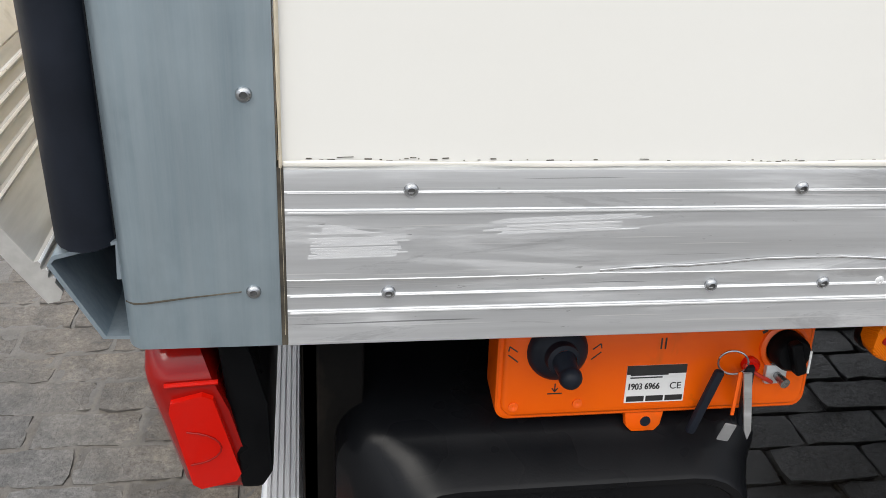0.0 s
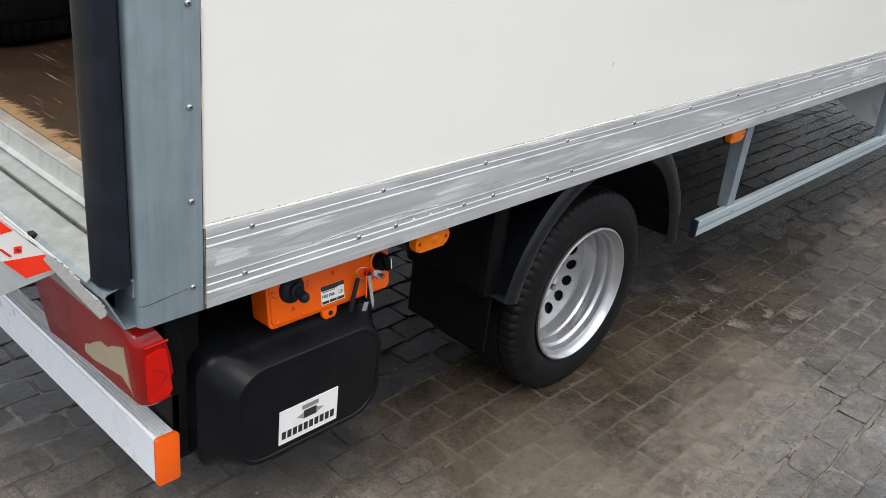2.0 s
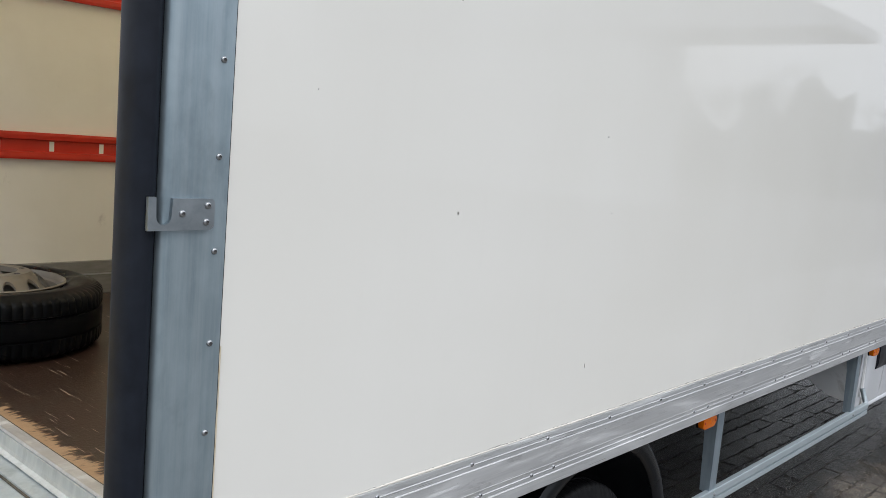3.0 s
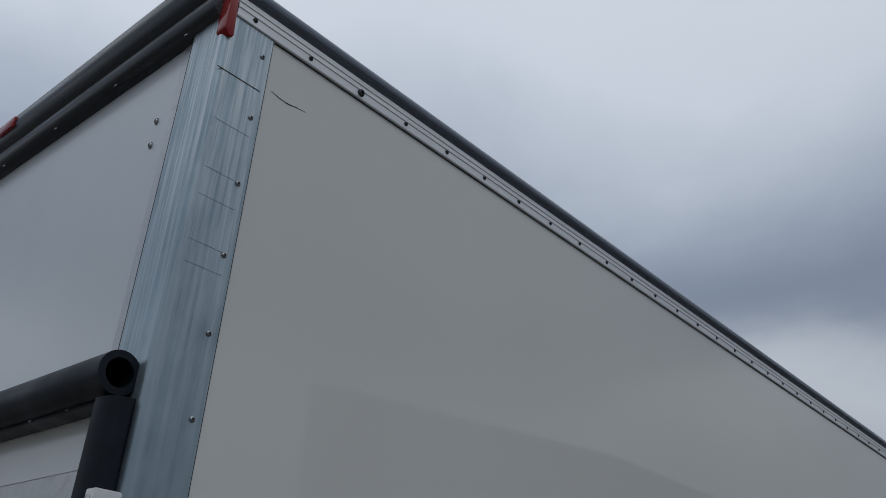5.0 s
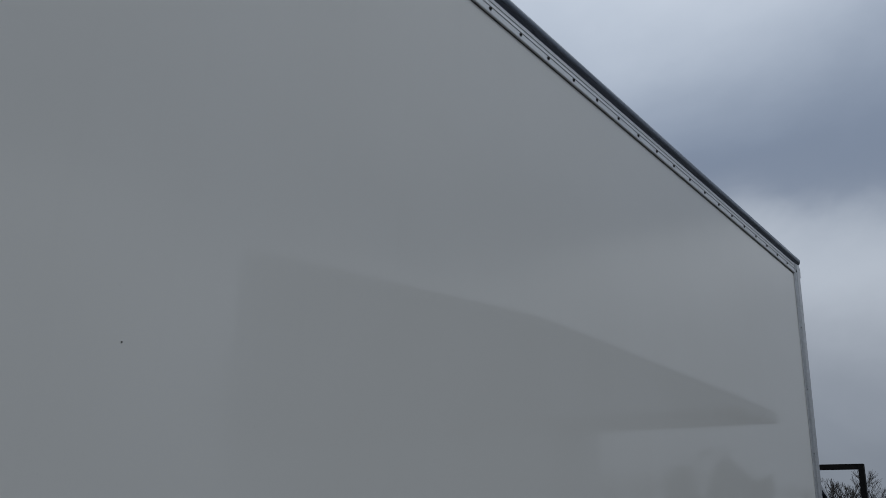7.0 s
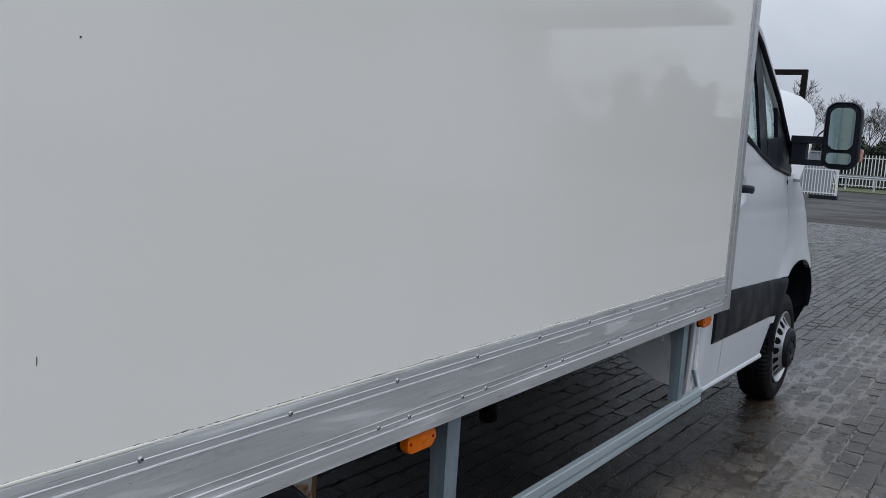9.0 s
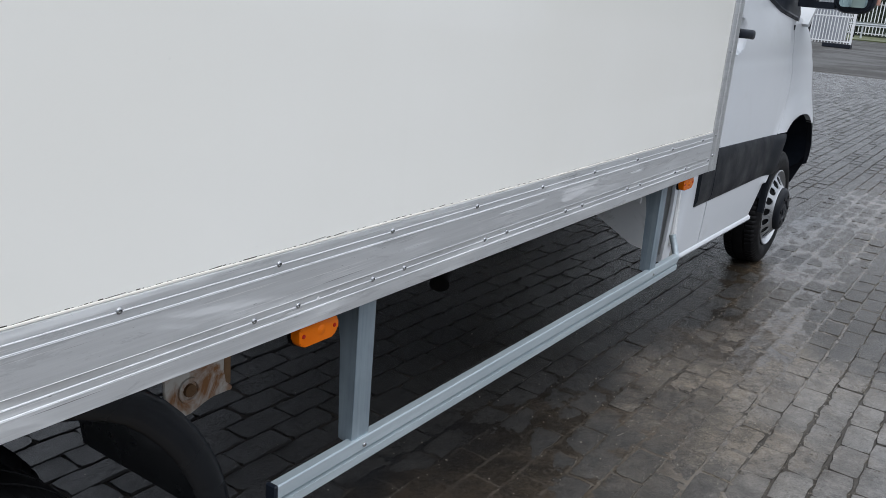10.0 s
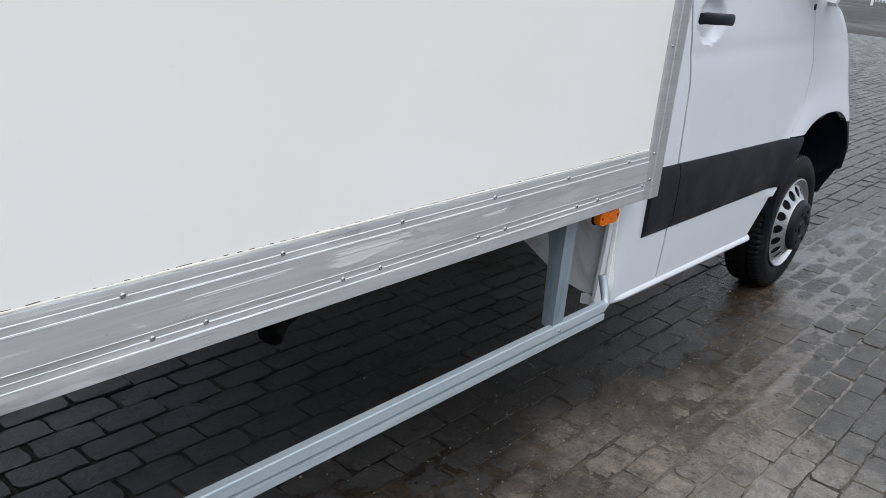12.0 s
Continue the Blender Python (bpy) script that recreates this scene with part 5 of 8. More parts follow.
# dark rear roof bar with lamps
bm = B()
bar = [(-0.105, 3.085), (-0.128, 3.088), (-0.140, 3.10), (-0.146, 3.12), (-0.142, 3.135), (-0.154, 3.147), (-0.166, 3.172), (-0.164, 3.205), (-0.146, 3.228), (-0.08, 3.236), (-0.08, 3.10)]
prism(bm, bar, "y", 0.02, TRUCK_W - 0.02)
RB = part("rear_roof_bar", bm, BAR_DARK, TRUCK, "dark rounded rear roof bar", True)
for y in (0.135, 0.425, 0.72, 1.02, 1.32, 1.62):
    again(s2, RB, pose(-0.128, y, 3.089, -60, 0, -90), "screw")
for y0 in (0.0, 0.93, 1.95):
    bm = B()
    if y0 == 0.0:
        prism(bm, [(-0.112, 3.025), (-0.124, 3.04), (-0.124, 3.135), (-0.106, 3.135), (-0.100, 3.03)], "y", -0.012, 0.022, 0.004, 2)
    else:
        block(bm, -0.172, -0.156, y0, y0 + 0.10, 3.165, 3.198, 0.005, 2)
    part("roof_marker_lamp", bm, RED_LENS, RB, "small red marker lamp", True)

# ---- tail lift platform, half folded up ----
HX, HZ = -0.167, 0.83


def plat(u, y, n):
    """A point of the platform: u up along the deck, n out of the deck towards the box."""
    return (HX - 0.643 * u + 0.766 * n, y, HZ + 0.766 * u + 0.643 * n)


P_Y0, P_Y1, P_L = 0.014, 2.17, 1.45


def plat_prism(bm, pts, y0, y1):
    loft(bm, [[plat(u, y0, n) for u, n in pts], [plat(u, y1, n) for u, n in pts]])
    return bm


LIFT = thing_part("tail_lift", TRUCK)
bm = B()
plat_prism(bm, [(0.112, 0.0185), (P_L, 0.0185), (P_L, -0.02), (1.30, -0.085), (0.170, -0.087), (0.118, 0.0)], P_Y0 + 0.004, P_Y1)
part("platform", bm, GALV_PALE, LIFT, "pale grey aluminium lift platform tilted upwards")
bm = B()
plat_prism(bm, [(0.150, 0.0187), (P_L, 0.0187), (P_L, 0.0203), (0.150, 0.0203)], P_Y0 + 0.03, P_Y1 - 0.03)
part("deck", bm, DECK, LIFT, "rough non-slip deck with worn yellow paint")
# ribbed lip along the hinge
lip = [(0.0, -0.012), (-0.004, -0.004), (0.0, 0.004)]
for u in (0.012, 0.020, 0.028, 0.078, 0.092, 0.106, 0.120, 0.134):
    n = 0.004 + 0.0155 * min(1, u / 0.112)
    lip += [(u - 0.003, n), (u - 0.0015, n + 0.0028), (u + 0.0015, n + 0.0028), (u + 0.003, n)]
lip += [(0.149, 0.0195), (0.149, 0.010), (0.11, 0.004)]
bm = B()
plat_prism(bm, lip, P_Y0, P_Y1)
LIP = part("ribbed_lip", bm, LIP_GREY, LIFT, "ribbed satin grey aluminium lip")
for u in (0.012, 0.020, 0.028, 0.078, 0.092, 0.106, 0.120, 0.134):
    n = 0.004 + 0.0155 * min(1, u / 0.112)
    bm = B()
    plat_prism(bm, [(u - 0.0013, n + 0.0026), (u - 0.0010, n + 0.0033), (u + 0.0010, n + 0.0033), (u + 0.0013, n + 0.0026)], P_Y0, P_Y1)
    part("rib_crest", bm, ALU_EDGE, LIP, "bright rib crest")
for u, y, ln in ((0.060, 0.30, 0.030), (0.056, 0.34, 0.028), (0.050, 0.44, 0.030), (0.046, 0.47, 0.028), (0.044, 0.72, 0.020), (0.060, 0.95, 0.025), (0.052, 1.30, 0.03)):
    n = 0.004 + 0.0155 * u / 0.112
    bm = B()
    plat_prism(bm, [(u - 0.0012, n + 0.0002), (u - 0.0006, n + 0.0012), (u + 0.0006, n + 0.0012), (u + 0.0012, n + 0.0002)], y, y + ln)
    part("scuff_mark", bm, GRIME, LIP, "short dark scuff mark")
bm = B()
plat_prism(bm, [(0.157, 0.0190), (0.160, 0.0215), (0.168, 0.0215), (0.171, 0.0190)], P_Y0 + 0.020, P_Y0 + 0.034)
part("deck_bolt", bm, SCREW_DARK, LIFT, "dark bolt head in the deck corner")
bm = B()
plat_prism(bm, [(0.112, 0.0206), (P_L, 0.0206), (P_L, 0.0225), (0.112, 0.0225)], P_Y0, P_Y0 + 0.006)
part("edge_bead", bm, WHITE_PLASTIC, LIFT, "bright edge bead")
STRIPE_BASE = B()
plat_prism(STRIPE_BASE, [(0.118, 0.0185), (1.30, 0.0185), (1.30, -0.026), (0.146, -0.026)], P_Y0 + 0.0015, P_Y0 + 0.004)
STR = part("warning_strip", STRIPE_BASE, STRIPE_WHITE, LIFT, "white and red reflective warning strip")
for i in range(9):
    u = 0.118 + 0.094 * i + (0.003 if i else 0.0)
    bm = B()
    w = 0.034 if i == 0 else 0.047
    plat_prism(bm, [(u, 0.0175), (u + w, 0.0175), (u + w + 0.042, -0.025), (u + 0.030, -0.025)], P_Y0 + 0.0007, P_Y0 + 0.0015)
    part("red_stripe", bm, RED_FILM, STR, "red slanted stripe")
    # printed mark between the stripes, drawn as plain shapes
    a = u + w + 0.037
    bm = B()
    for du, dn, s in ((0.0, 0.003, 0.005), (-0.004, 0.0, 0.004), (0.004, 0.0, 0.0035), (0.0, -0.003, 0.004)):
        plat_prism(bm, [(a + du, dn + s), (a + du + s, dn), (a + du, dn - s), (a + du - s, dn)], P_Y0 + 0.0005, P_Y0 + 0.0016)
    part("printed_mark", bm, RED_FILM, STR, "small red printed emblem")
    bm = B()
    plat_prism(bm, [(a + 0.000, -0.011), (a + 0.020, -0.0112), (a + 0.022, -0.0145), (a + 0.002, -0.0143)], P_Y0 + 0.0005, P_Y0 + 0.0016)
    part("printed_bar", bm, RED_RAIL, STR, "dark red printed bar")
for y in (0.55, 1.55):
    bm = B()
    prism(bm, [(-0.20, 0.80), (-0.12, 0.80), (0.45, 0.52), (0.45, 0.44), (-0.15, 0.70), (-0.22, 0.72)], "y", y, y + 0.07, 0.006)
    part("lift_arm", bm, STEEL_BLACK, LIFT, "black steel lift arm")


# ---- tail lamp ----
def tail_lamp(mirror):
    def Y(y):
        return TRUCK_W - y if mirror else y
    lamp = thing_part("tail_lamp", TRUCK)
    # sections up the lamp: height, rear x, front x, side y
    rows = ((0.582, -0.084, -0.044, 0.066), (0.588, -0.092, -0.039, 0.052), (0.600, -0.098, -0.037, 0.043), (0.64, -0.104, -0.038, 0.036), (0.70, -0.114, -0.049, 0.027),
            (0.728, -0.118, -0.058, 0.024), (0.738, -0.119, -0.062, 0.026), (0.757, -0.119, -0.072, 0.044), (0.768, -0.116, -0.078, 0.056), (0.774, -0.109, -0.083, 0.070))
    rings = []
    for z, xr, xf, ys in rows:
        r = 0.022
        ring = [(xf, Y(ys), z)]
        for k in range(7):
            a = radians(15 * k)
            ring.append((xr + r - r * math.sin(a), Y(ys + r - r * math.cos(a)), z))
        ring += [(xr + 0.002, Y(0.25), z - 0.012), (xr + 0.008, Y(0.43), z - 0.035), (xr + 0.018, Y(0.455), z - 0.04), (xf, Y(0.455), z - 0.04)]
        rings.append(ring)
    bm = B()
    loft(bm, rings)
    part("lens", bm, RED_LENS, lamp, "dark red lamp lens", True)
    bm = B()
    side = [(-0.0985, 0.706), (-0.0965, 0.716), (-0.070, 0.724), (-0.061, 0.719), (-0.043, 0.622), (-0.048, 0.611), (-0.080, 0.602), (-0.087, 0.609)]

    def ys(z):
        for r0, r1 in zip(rows, rows[1:]):
            if z <= r1[0]:
                return r0[3] + (r1[3] - r0[3]) * (z - r0[0]) / (r1[0] - r0[0]) - 0.003
        return rows[-1][3]
    loft(bm, [[(x, Y(ys(z) - 0.003), z) for x, z in side], [(x, Y(ys(z) + 0.006), z) for x, z in side]])
    part("side_reflector", bm, RED_BRIGHT, lamp, "bright red ribbed side reflector", True)
    bm = B()
    arc = [(-0.092 + 0.034 * math.cos(a), 0.660 + 0.022 * math.sin(a)) for a in [radians(-80 + 16 * k) for k in range(11)]]
    pipe(bm, [(x, Y(ys(z) - 0.0034), z) for x, z in arc], 0.0008, 6)
    part("lens_ring", bm, RED_LENS, lamp, "dark curved moulding line")
    bm = B()
    patch = [(y + 0.013, max(0.583, z - 0.024)) for y, z in [(0.048, 0.748), (0.070, 0.738), (0.093, 0.728), (0.115, 0.712), (0.141, 0.712), (0.170, 0.695), (0.200, 0.674), (0.222, 0.664), (0.236, 0.640), (0.240, 0.607),
             (0.06, 0.607), (0.055, 0.62), (0.061, 0.66), (0.053, 0.70)]]

    def xr(y, z):
        t = min(1, max(0, (z - 0.585) / 0.17))
        return -0.088 - 0.033 * t ** 0.7 + 0.004 * y
    loft(bm, [[(xr(y, z) - 0.004, Y(y), z) for y, z in patch], [(xr(y, z) + 0.012, Y(y), z) for y, z in patch]])
    part("indicator_lens", bm, CLEAR_LENS, lamp, "yellowed clear lens section", True)
    bm = B()
    prism(bm, [(-0.058, 0.78), (-0.034, 0.78), (-0.016, 0.70), (-0.014, 0.62), (-0.024, 0.602), (-0.044, 0.602)], "y", min(Y(0.034), Y(0.44)), max(Y(0.034), Y(0.44)), 0.006, 2)
    part("lamp_housing", bm, BLACK, lamp, "black plastic lamp housing", True)
    bm = B()
    pipe(bm, [(-0.100, Y(0.0225), 0.733), (-0.056, Y(0.0225), 0.7355)], 0.0022, 8)
    part("lens_bead", bm, RED_BRIGHT, lamp, "raised red moulding bead", True)
    bm = B()
    pipe(bm, [(-0.104, Y(0.052), 0.766), (-0.070, Y(0.056), 0.770)], 0.0025, 8)
    part("lens_bead", bm, RED_BRIGHT, lamp, "raised red moulding bead", True)
    return lamp


tail_lamp(False)
tail_lamp(True)

# ---- underrun bumper ----
bm = B()
bp = [(-0.036, 0.346), (-0.036, 0.446), (-0.031, 0.451)]
for k in range(5):
    x = -0.026 + 0.0072 * k
    bp += [(x - 0.0012, 0.451), (x - 0.0008, 0.4485), (x + 0.0008, 0.4485), (x + 0.0012, 0.451)]
bp += [(0.006, 0.451), (0.010, 0.446), (0.010, 0.346), (0.006, 0.342), (-0.031, 0.342)]
prism(bm, bp, "y", 0.121, TRUCK_W - 0.121)
BUMP = part("underrun_bumper", bm, ALU_PALE, TRUCK, "ribbed aluminium underrun bar")
bm = B()
block(bm, -0.0375, -0.0362, 0.122, TRUCK_W - 0.122, 0.345, 0.447)
part("bumper_film", bm, WHITE_FILM, BUMP, "white reflective film")
for y0, y1 in ((0.108, 0.1208), (TRUCK_W - 0.1208, TRUCK_W - 0.108)):
    bm = B()
    prism(bm, rounded(-0.039, 0.012, 0.339, 0.454, 0.008, 4), "y", y0, y1, 0.003, 2)
    part("bumper_cap", bm, ORANGE_CAP, BUMP, "bright orange end cap", True)
for y in (0.135, 0.62, 1.5, 1.92):
    bm = B()
    block(bm, 0.011, 0.030, y, y + 0.07, 0.36, 0.80, 0.003)
    block(bm, 0.011, 0.075, y, y + 0.008, 0.36, 0.80, 0.002)
    part("bumper_bracket", bm, STEEL_BLACK, BUMP, "black steel hanger bracket")

# ---- chassis under the box ----
for y in (0.56, 1.56):
    bm = B()
    prism(bm, [(y, 0.54), (y + 0.08, 0.54), (y + 0.08, 0.548), (y + 0.008, 0.556), (y + 0.008, 0.75), (y + 0.08, 0.757), (y + 0.08, 0.765), (y, 0.765)], "x", -0.0, 6.1)
    part("chassis_beam", bm, STEEL_BLACK, TRUCK, "black steel chassis beam")
bm = B()
for x in (0.25, 1.0, 1.85, 2.6, 3.4, 4.1):
    block(bm, x, x + 0.06, 0.05, TRUCK_W - 0.05, 0.765, 0.80, 0.003)
tagged(part("cross_beam", bm, STEEL_BLACK, TRUCK, "black floor cross beams"), kind="stuff")
bm = B()
pipe(bm, [(1.40, 0.3, 0.345), (1.40, 1.9, 0.345)], 0.05, 14)
bmesh.ops.create_uvsphere(bm, u_segments=16, v_segments=10, radius=0.15, matrix=Matrix.Translation((1.40, 1.1, 0.345)))
part("rear_axle", bm, STEEL_BLACK, TRUCK, "dark rear axle", True)
bm = B()
pipe(bm, [(1.55, 1.1, 0.40), (4.3, 1.1, 0.55)], 0.045, 12)
part("drive_shaft", bm, STEEL_BLACK, TRUCK, "dark drive shaft", True)
bm = B()
block(bm, 2.75, 3.75, 1.25, 1.54, 0.36, 0.62, 0.05, 3)
part("fuel_tank", bm, BLACK, TRUCK, "black plastic fuel tank", True)
bm = B()
pipe(bm, [(4.2, 0.75, 0.50), (3.6, 0.66, 0.47), (3.38, 0.60, 0.43), (3.33, 0.57, 0.40)], 0.036, 14)
part("exhaust_pipe", bm, STEEL_BLACK, TRUCK, "dark exhaust end pipe", True)
# leaf spring with its hanger
for y in (0.52, 1.62):
    bm = B()
    for k in range(3):
        ln = 0.72 - 0.16 * k
        pts = [(1.40 - ln + 2 * ln * i / 12, y + 0.03, 0.50 - 0.016 * k + 0.06 * ((i - 6) / 6 * ln / 0.72) ** 2) for i in range(13)]
        loft(bm, [[(x, yy - 0.03, z), (x, yy + 0.03, z), (x, yy + 0.03, z + 0.012), (x, yy - 0.03, z + 0.012)] for x, yy, z in pts])
    part("leaf_spring", bm, STEEL_BLACK, TRUCK, "black leaf spring")


def spring_hanger(x, y, inner):
    """A pressed plate with a returned edge, a waisted foot and a bolt eye for the spring."""
    bm = B()
    outl = [(x - 0.216, 0.83), (x - 0.023, 0.83), (x - 0.026, 0.467), (x - 0.033, 0.398), (x - 0.024, 0.358), (x + 0.003, 0.341), (x, 0.330), (x - 0.063, 0.337),
            (x - 0.091, 0.328), (x - 0.131, 0.311), (x - 0.165, 0.309), (x - 0.205, 0.341), (x - 0.216, 0.398)]
    prism(bm, outl, "y", y, y + 0.010, 0.003)
    h = part("spring_hanger", bm, HANGER, TRUCK, "cream spring hanger with rust runs")
    bm = B()
    block(bm, x - 0.022, x + 0.005, min(y + 0.008, y + inner), max(y + 0.002, y + inner), 0.344, 0.83, 0.004)
    part("returned_edge", bm, RUSTY, h, "rust-brown returned edge")
    bm = B()
    lathe(bm, [(0.034, y + 0.001), (0.033, y - 0.006), (0.025, y - 0.008), (0.023, y - 0.002), (0.017, y - 0.002)], (x - 0.143, 0, 0.381), "y", 20)
    part("hanger_eye", bm, HANGER, h, "", True)
    bm = B()
    lathe(bm, [(0.018, y - 0.001), (0.017, y - 0.010), (0.007, y - 0.012), (0.0, y - 0.010)], (x - 0.143, 0, 0.381), "y", 12)
    part("hanger_bolt", bm, RUSTY, h, "rusty bolt in the eye", True)


spring_hanger(2.395, 0.58, 0.07)
spring_hanger(2.395, 1.59, 0.07)

# ---- power pack cover and control box ----
PACK = thing_part("power_pack", TRUCK)
bm = B()
rings = []
for y, g, zt in ((0.52, 0.0, 0.625), (0.14, 0.0, 0.622), (0.10, 0.0, 0.616), (0.085, -0.012, 0.607)):
    rings.append([(x, y, z) for x, z in rounded(0.046 - g, 0.505 + g, 0.335 - g, zt, 0.05, 6)])
rings.append([(x, 0.070, z) for x, z in rounded(0.066, 0.492, 0.340, 0.598, 0.075, 6)])
rings.append([(x, 0.036, z) for x, z in rounded(0.088, 0.482, 0.346, 0.586, 0.075, 6)])
rings.append([(x, 0.0318, z) for x, z in rounded(0.091, 0.479, 0.349, 0.583, 0.073, 6)])
rings.append([(x, 0.0322, z) for x, z in rounded(0.098, 0.472, 0.356, 0.576, 0.068, 6)])
rings.append([(x, 0.0350, z) for x, z in rounded(0.100, 0.470, 0.358, 0.574, 0.067, 6)])
loft(bm, rings)
part("cover", bm, PACK_BLACK, PACK, "glossy black moulded power pack cover", True)
bm = B()
block(bm, 0.199, 0.357, 0.0335, 0.0360, 0.371, 0.457)
DECAL = part("decal", bm, PAPER, PACK, "white square brand sticker")
bm = B()
block(bm, 0.263, 0.297, 0.0328, 0.0334, 0.414, 0.434)
part("decal_block", bm, INK, DECAL, "black printed block")
bm = B()
for p in ([(0.243, 0.424), (0.263, 0.430), (0.263, 0.414)], [(0.297, 0.430), (0.317, 0.424), (0.297, 0.414)], [(0.258, 0.438), (0.302, 0.438), (0.302, 0.449), (0.258, 0.449)]):
    prism(bm, p, "y", 0.0328, 0.0334)
part("decal_shade", bm, GREY_INK, DECAL, "grey printed facets")
bm = B()
for i in range(10):
    x = 0.206 + 0.0146 * i
    block(bm, x, x + 0.0105, 0.0328, 0.0334, 0.383, 0.402)
part("decal_bars", bm, INK, DECAL, "row of plain black printed bars")

CB = thing_part("control_box", TRUCK)
CB.matrix_basis = Matrix.Translation((0.012, 0.085, 0.692)) @ Matrix.Rotation(radians(-10), 4, "X") @ Matrix.Translation((0, -0.085, -0.70))
bm = B()


def cb_ring(y, g):
    return [(x, y, z) for x, z in rounded(0.190 + g, 0.524 - g, 0.639 + g, 0.772 - g, 0.014, 5)]


loft(bm, [cb_ring(0.15, 0.004), cb_ring(0.098, 0.0), cb_ring(0.092, 0.0), cb_ring(0.090, 0.002), cb_ring(0.090, 0.005), cb_ring(0.087, 0.006), cb_ring(0.085, 0.009)])
part("housing", bm, ORANGE, CB, "bright orange plastic control housing", True)
bm = B()
prism(bm, [(0.328, 0.642), (0.331, 0.622), (0.338, 0.615), (0.363, 0.615), (0.369, 0.622), (0.372, 0.642)], "y", 0.094, 0.104, 0.003, 2)
TAB = part("mounting_tab", bm, ORANGE, CB, "orange mounting tab", True)
bm = B()
lathe(bm, [(0.0, 0.0934), (0.0055, 0.0934), (0.006, 0.0942)], (0.352, 0, 0.627), "y", 14)
part("tab_hole", bm, RUBBER, TAB, "dark bolt hole")
bm = B()
lathe(bm, [(0.031, 0.086), (0.030, 0.081), (0.026, 0.076), (0.017, 0.071), (0.016, 0.062), (0.012, 0.060)], (0.248, 0, 0.716), "y", 28)
pipe(bm, [(0.248, 0.066, 0.716), (0.249, 0.058, 0.712), (0.250, 0.050, 0.708)], [0.013, 0.011, 0.010], 14)
bmesh.ops.create_uvsphere(bm, u_segments=16, v_segments=10, radius=0.0115, matrix=Matrix.Translation((0.2505, 0.047, 0.706)))
part("joystick", bm, RUBBER, CB, "black rubber-booted joystick", True)
bm = B()
lathe(bm, [(0.027, 0.0862), (0.026, 0.082), (0.022, 0.080)], (0.487, 0, 0.712), "y", 24)
part("knob_collar", bm, ORANGE_CAP, CB, "orange raised collar", True)
bm = B()
lathe(bm, [(0.020, 0.082), (0.019, 0.066), (0.016, 0.062), (0.0, 0.062)], (0.487, 0, 0.712), "y", 24)
block(bm, 0.481, 0.493, 0.052, 0.064, 0.694, 0.730, 0.002, turn=Matrix.Translation((0.487, 0, 0.712)) @ Matrix.Rotation(radians(-18), 4, "Y") @ Matrix.Translation((-0.487, 0, -0.712)))
KNOB = part("selector_knob", bm, BLACK, CB, "black selector knob", True)
bm = B()
block(bm, 0.4955, 0.4975, 0.0508, 0.0520, 0.698, 0.722)
part("knob_mark", bm, PAPER, KNOB, "white pointer line")
bm = B()
block(bm, 0.469, 0.493, 0.079, 0.0862, 0.672, 0.694, 0.003, 2)
SWITCH = part("toggle_switch", bm, GALV_PALE, CB, "small grey square switch plate", True)
bm = B()
pipe(bm, [(0.481, 0.079, 0.683), (0.483, 0.064, 0.680)], [0.004, 0.0055], 12)
part("toggle", bm, SCREW, SWITCH, "chrome toggle", True)
bm = B()
lathe(bm, [(0.009, 0.0862), (0.009, 0.078), (0.006, 0.075), (0.0, 0.075)], (0.452, 0, 0.694), "y", 20)
part("push_button", bm, RED_BRIGHT, CB, "small red push button", True)
for x, z in ((0.207, 0.656), (0.273, 0.657)):
    bm = B()
    lathe(bm, [(0.0052, 0.0862), (0.005, 0.0835), (0.003, 0.0832), (0.0, 0.0846)], (x, 0, z), "y", 14)
    part("housing_screw", bm, ORANGE_CAP, CB, "", True)
# printed symbols as plain strokes
bm = B()


def stroke(x0, z0, x1, z1, w=0.0012):
    d = Vector((x1 - x0, 0, z1 - z0))
    n = Vector((-d.z, 0, d.x)).normalized() * w / 2
    loft(bm, [[Vector((x0, y, z0)) + n, Vector((x0, y, z0)) - n, Vector((x1, y, z1)) - n, Vector((x1, y, z1)) + n] for y in (0.0846, 0.0852)])


for sx, s in ((0.204, -1), (0.288, 1)):
    stroke(sx - 0.004 * s, 0.716, sx + 0.004 * s, 0.722)
    stroke(sx + 0.004 * s, 0.722, sx + 0.005 * s, 0.717)
    stroke(sx - 0.005 * s, 0.705, sx + 0.005 * s, 0.713)
stroke(0.241, 0.669, 0.256, 0.669)
stroke(0.2485, 0.680, 0.2485, 0.671)
stroke(0.2455, 0.675, 0.2485, 0.671)
stroke(0.2515, 0.675, 0.2485, 0.671)
for dx in (0.0, 0.0045):
    stroke(0.355 + dx, 0.714, 0.355 + dx, 0.726, 0.0016)
stroke(0.462, 0.735, 0.470, 0.735, 0.004)
stroke(0.462, 0.728, 0.467, 0.731, 0.003)
stroke(0.203, 0.741, 0.210, 0.741, 0.002)
stroke(0.2065, 0.737, 0.2065, 0.745, 0.002)
tagged(part("printed_symbols", bm, INK, CB, "small black printed arrows and strokes"), kind="stuff")
bm = B()
block(bm, 0.322, 0.385, 0.0842, 0.0853, 0.655, 0.6965)
PLATE = part("type_plate", bm, PAPER, CB, "white printed type plate")
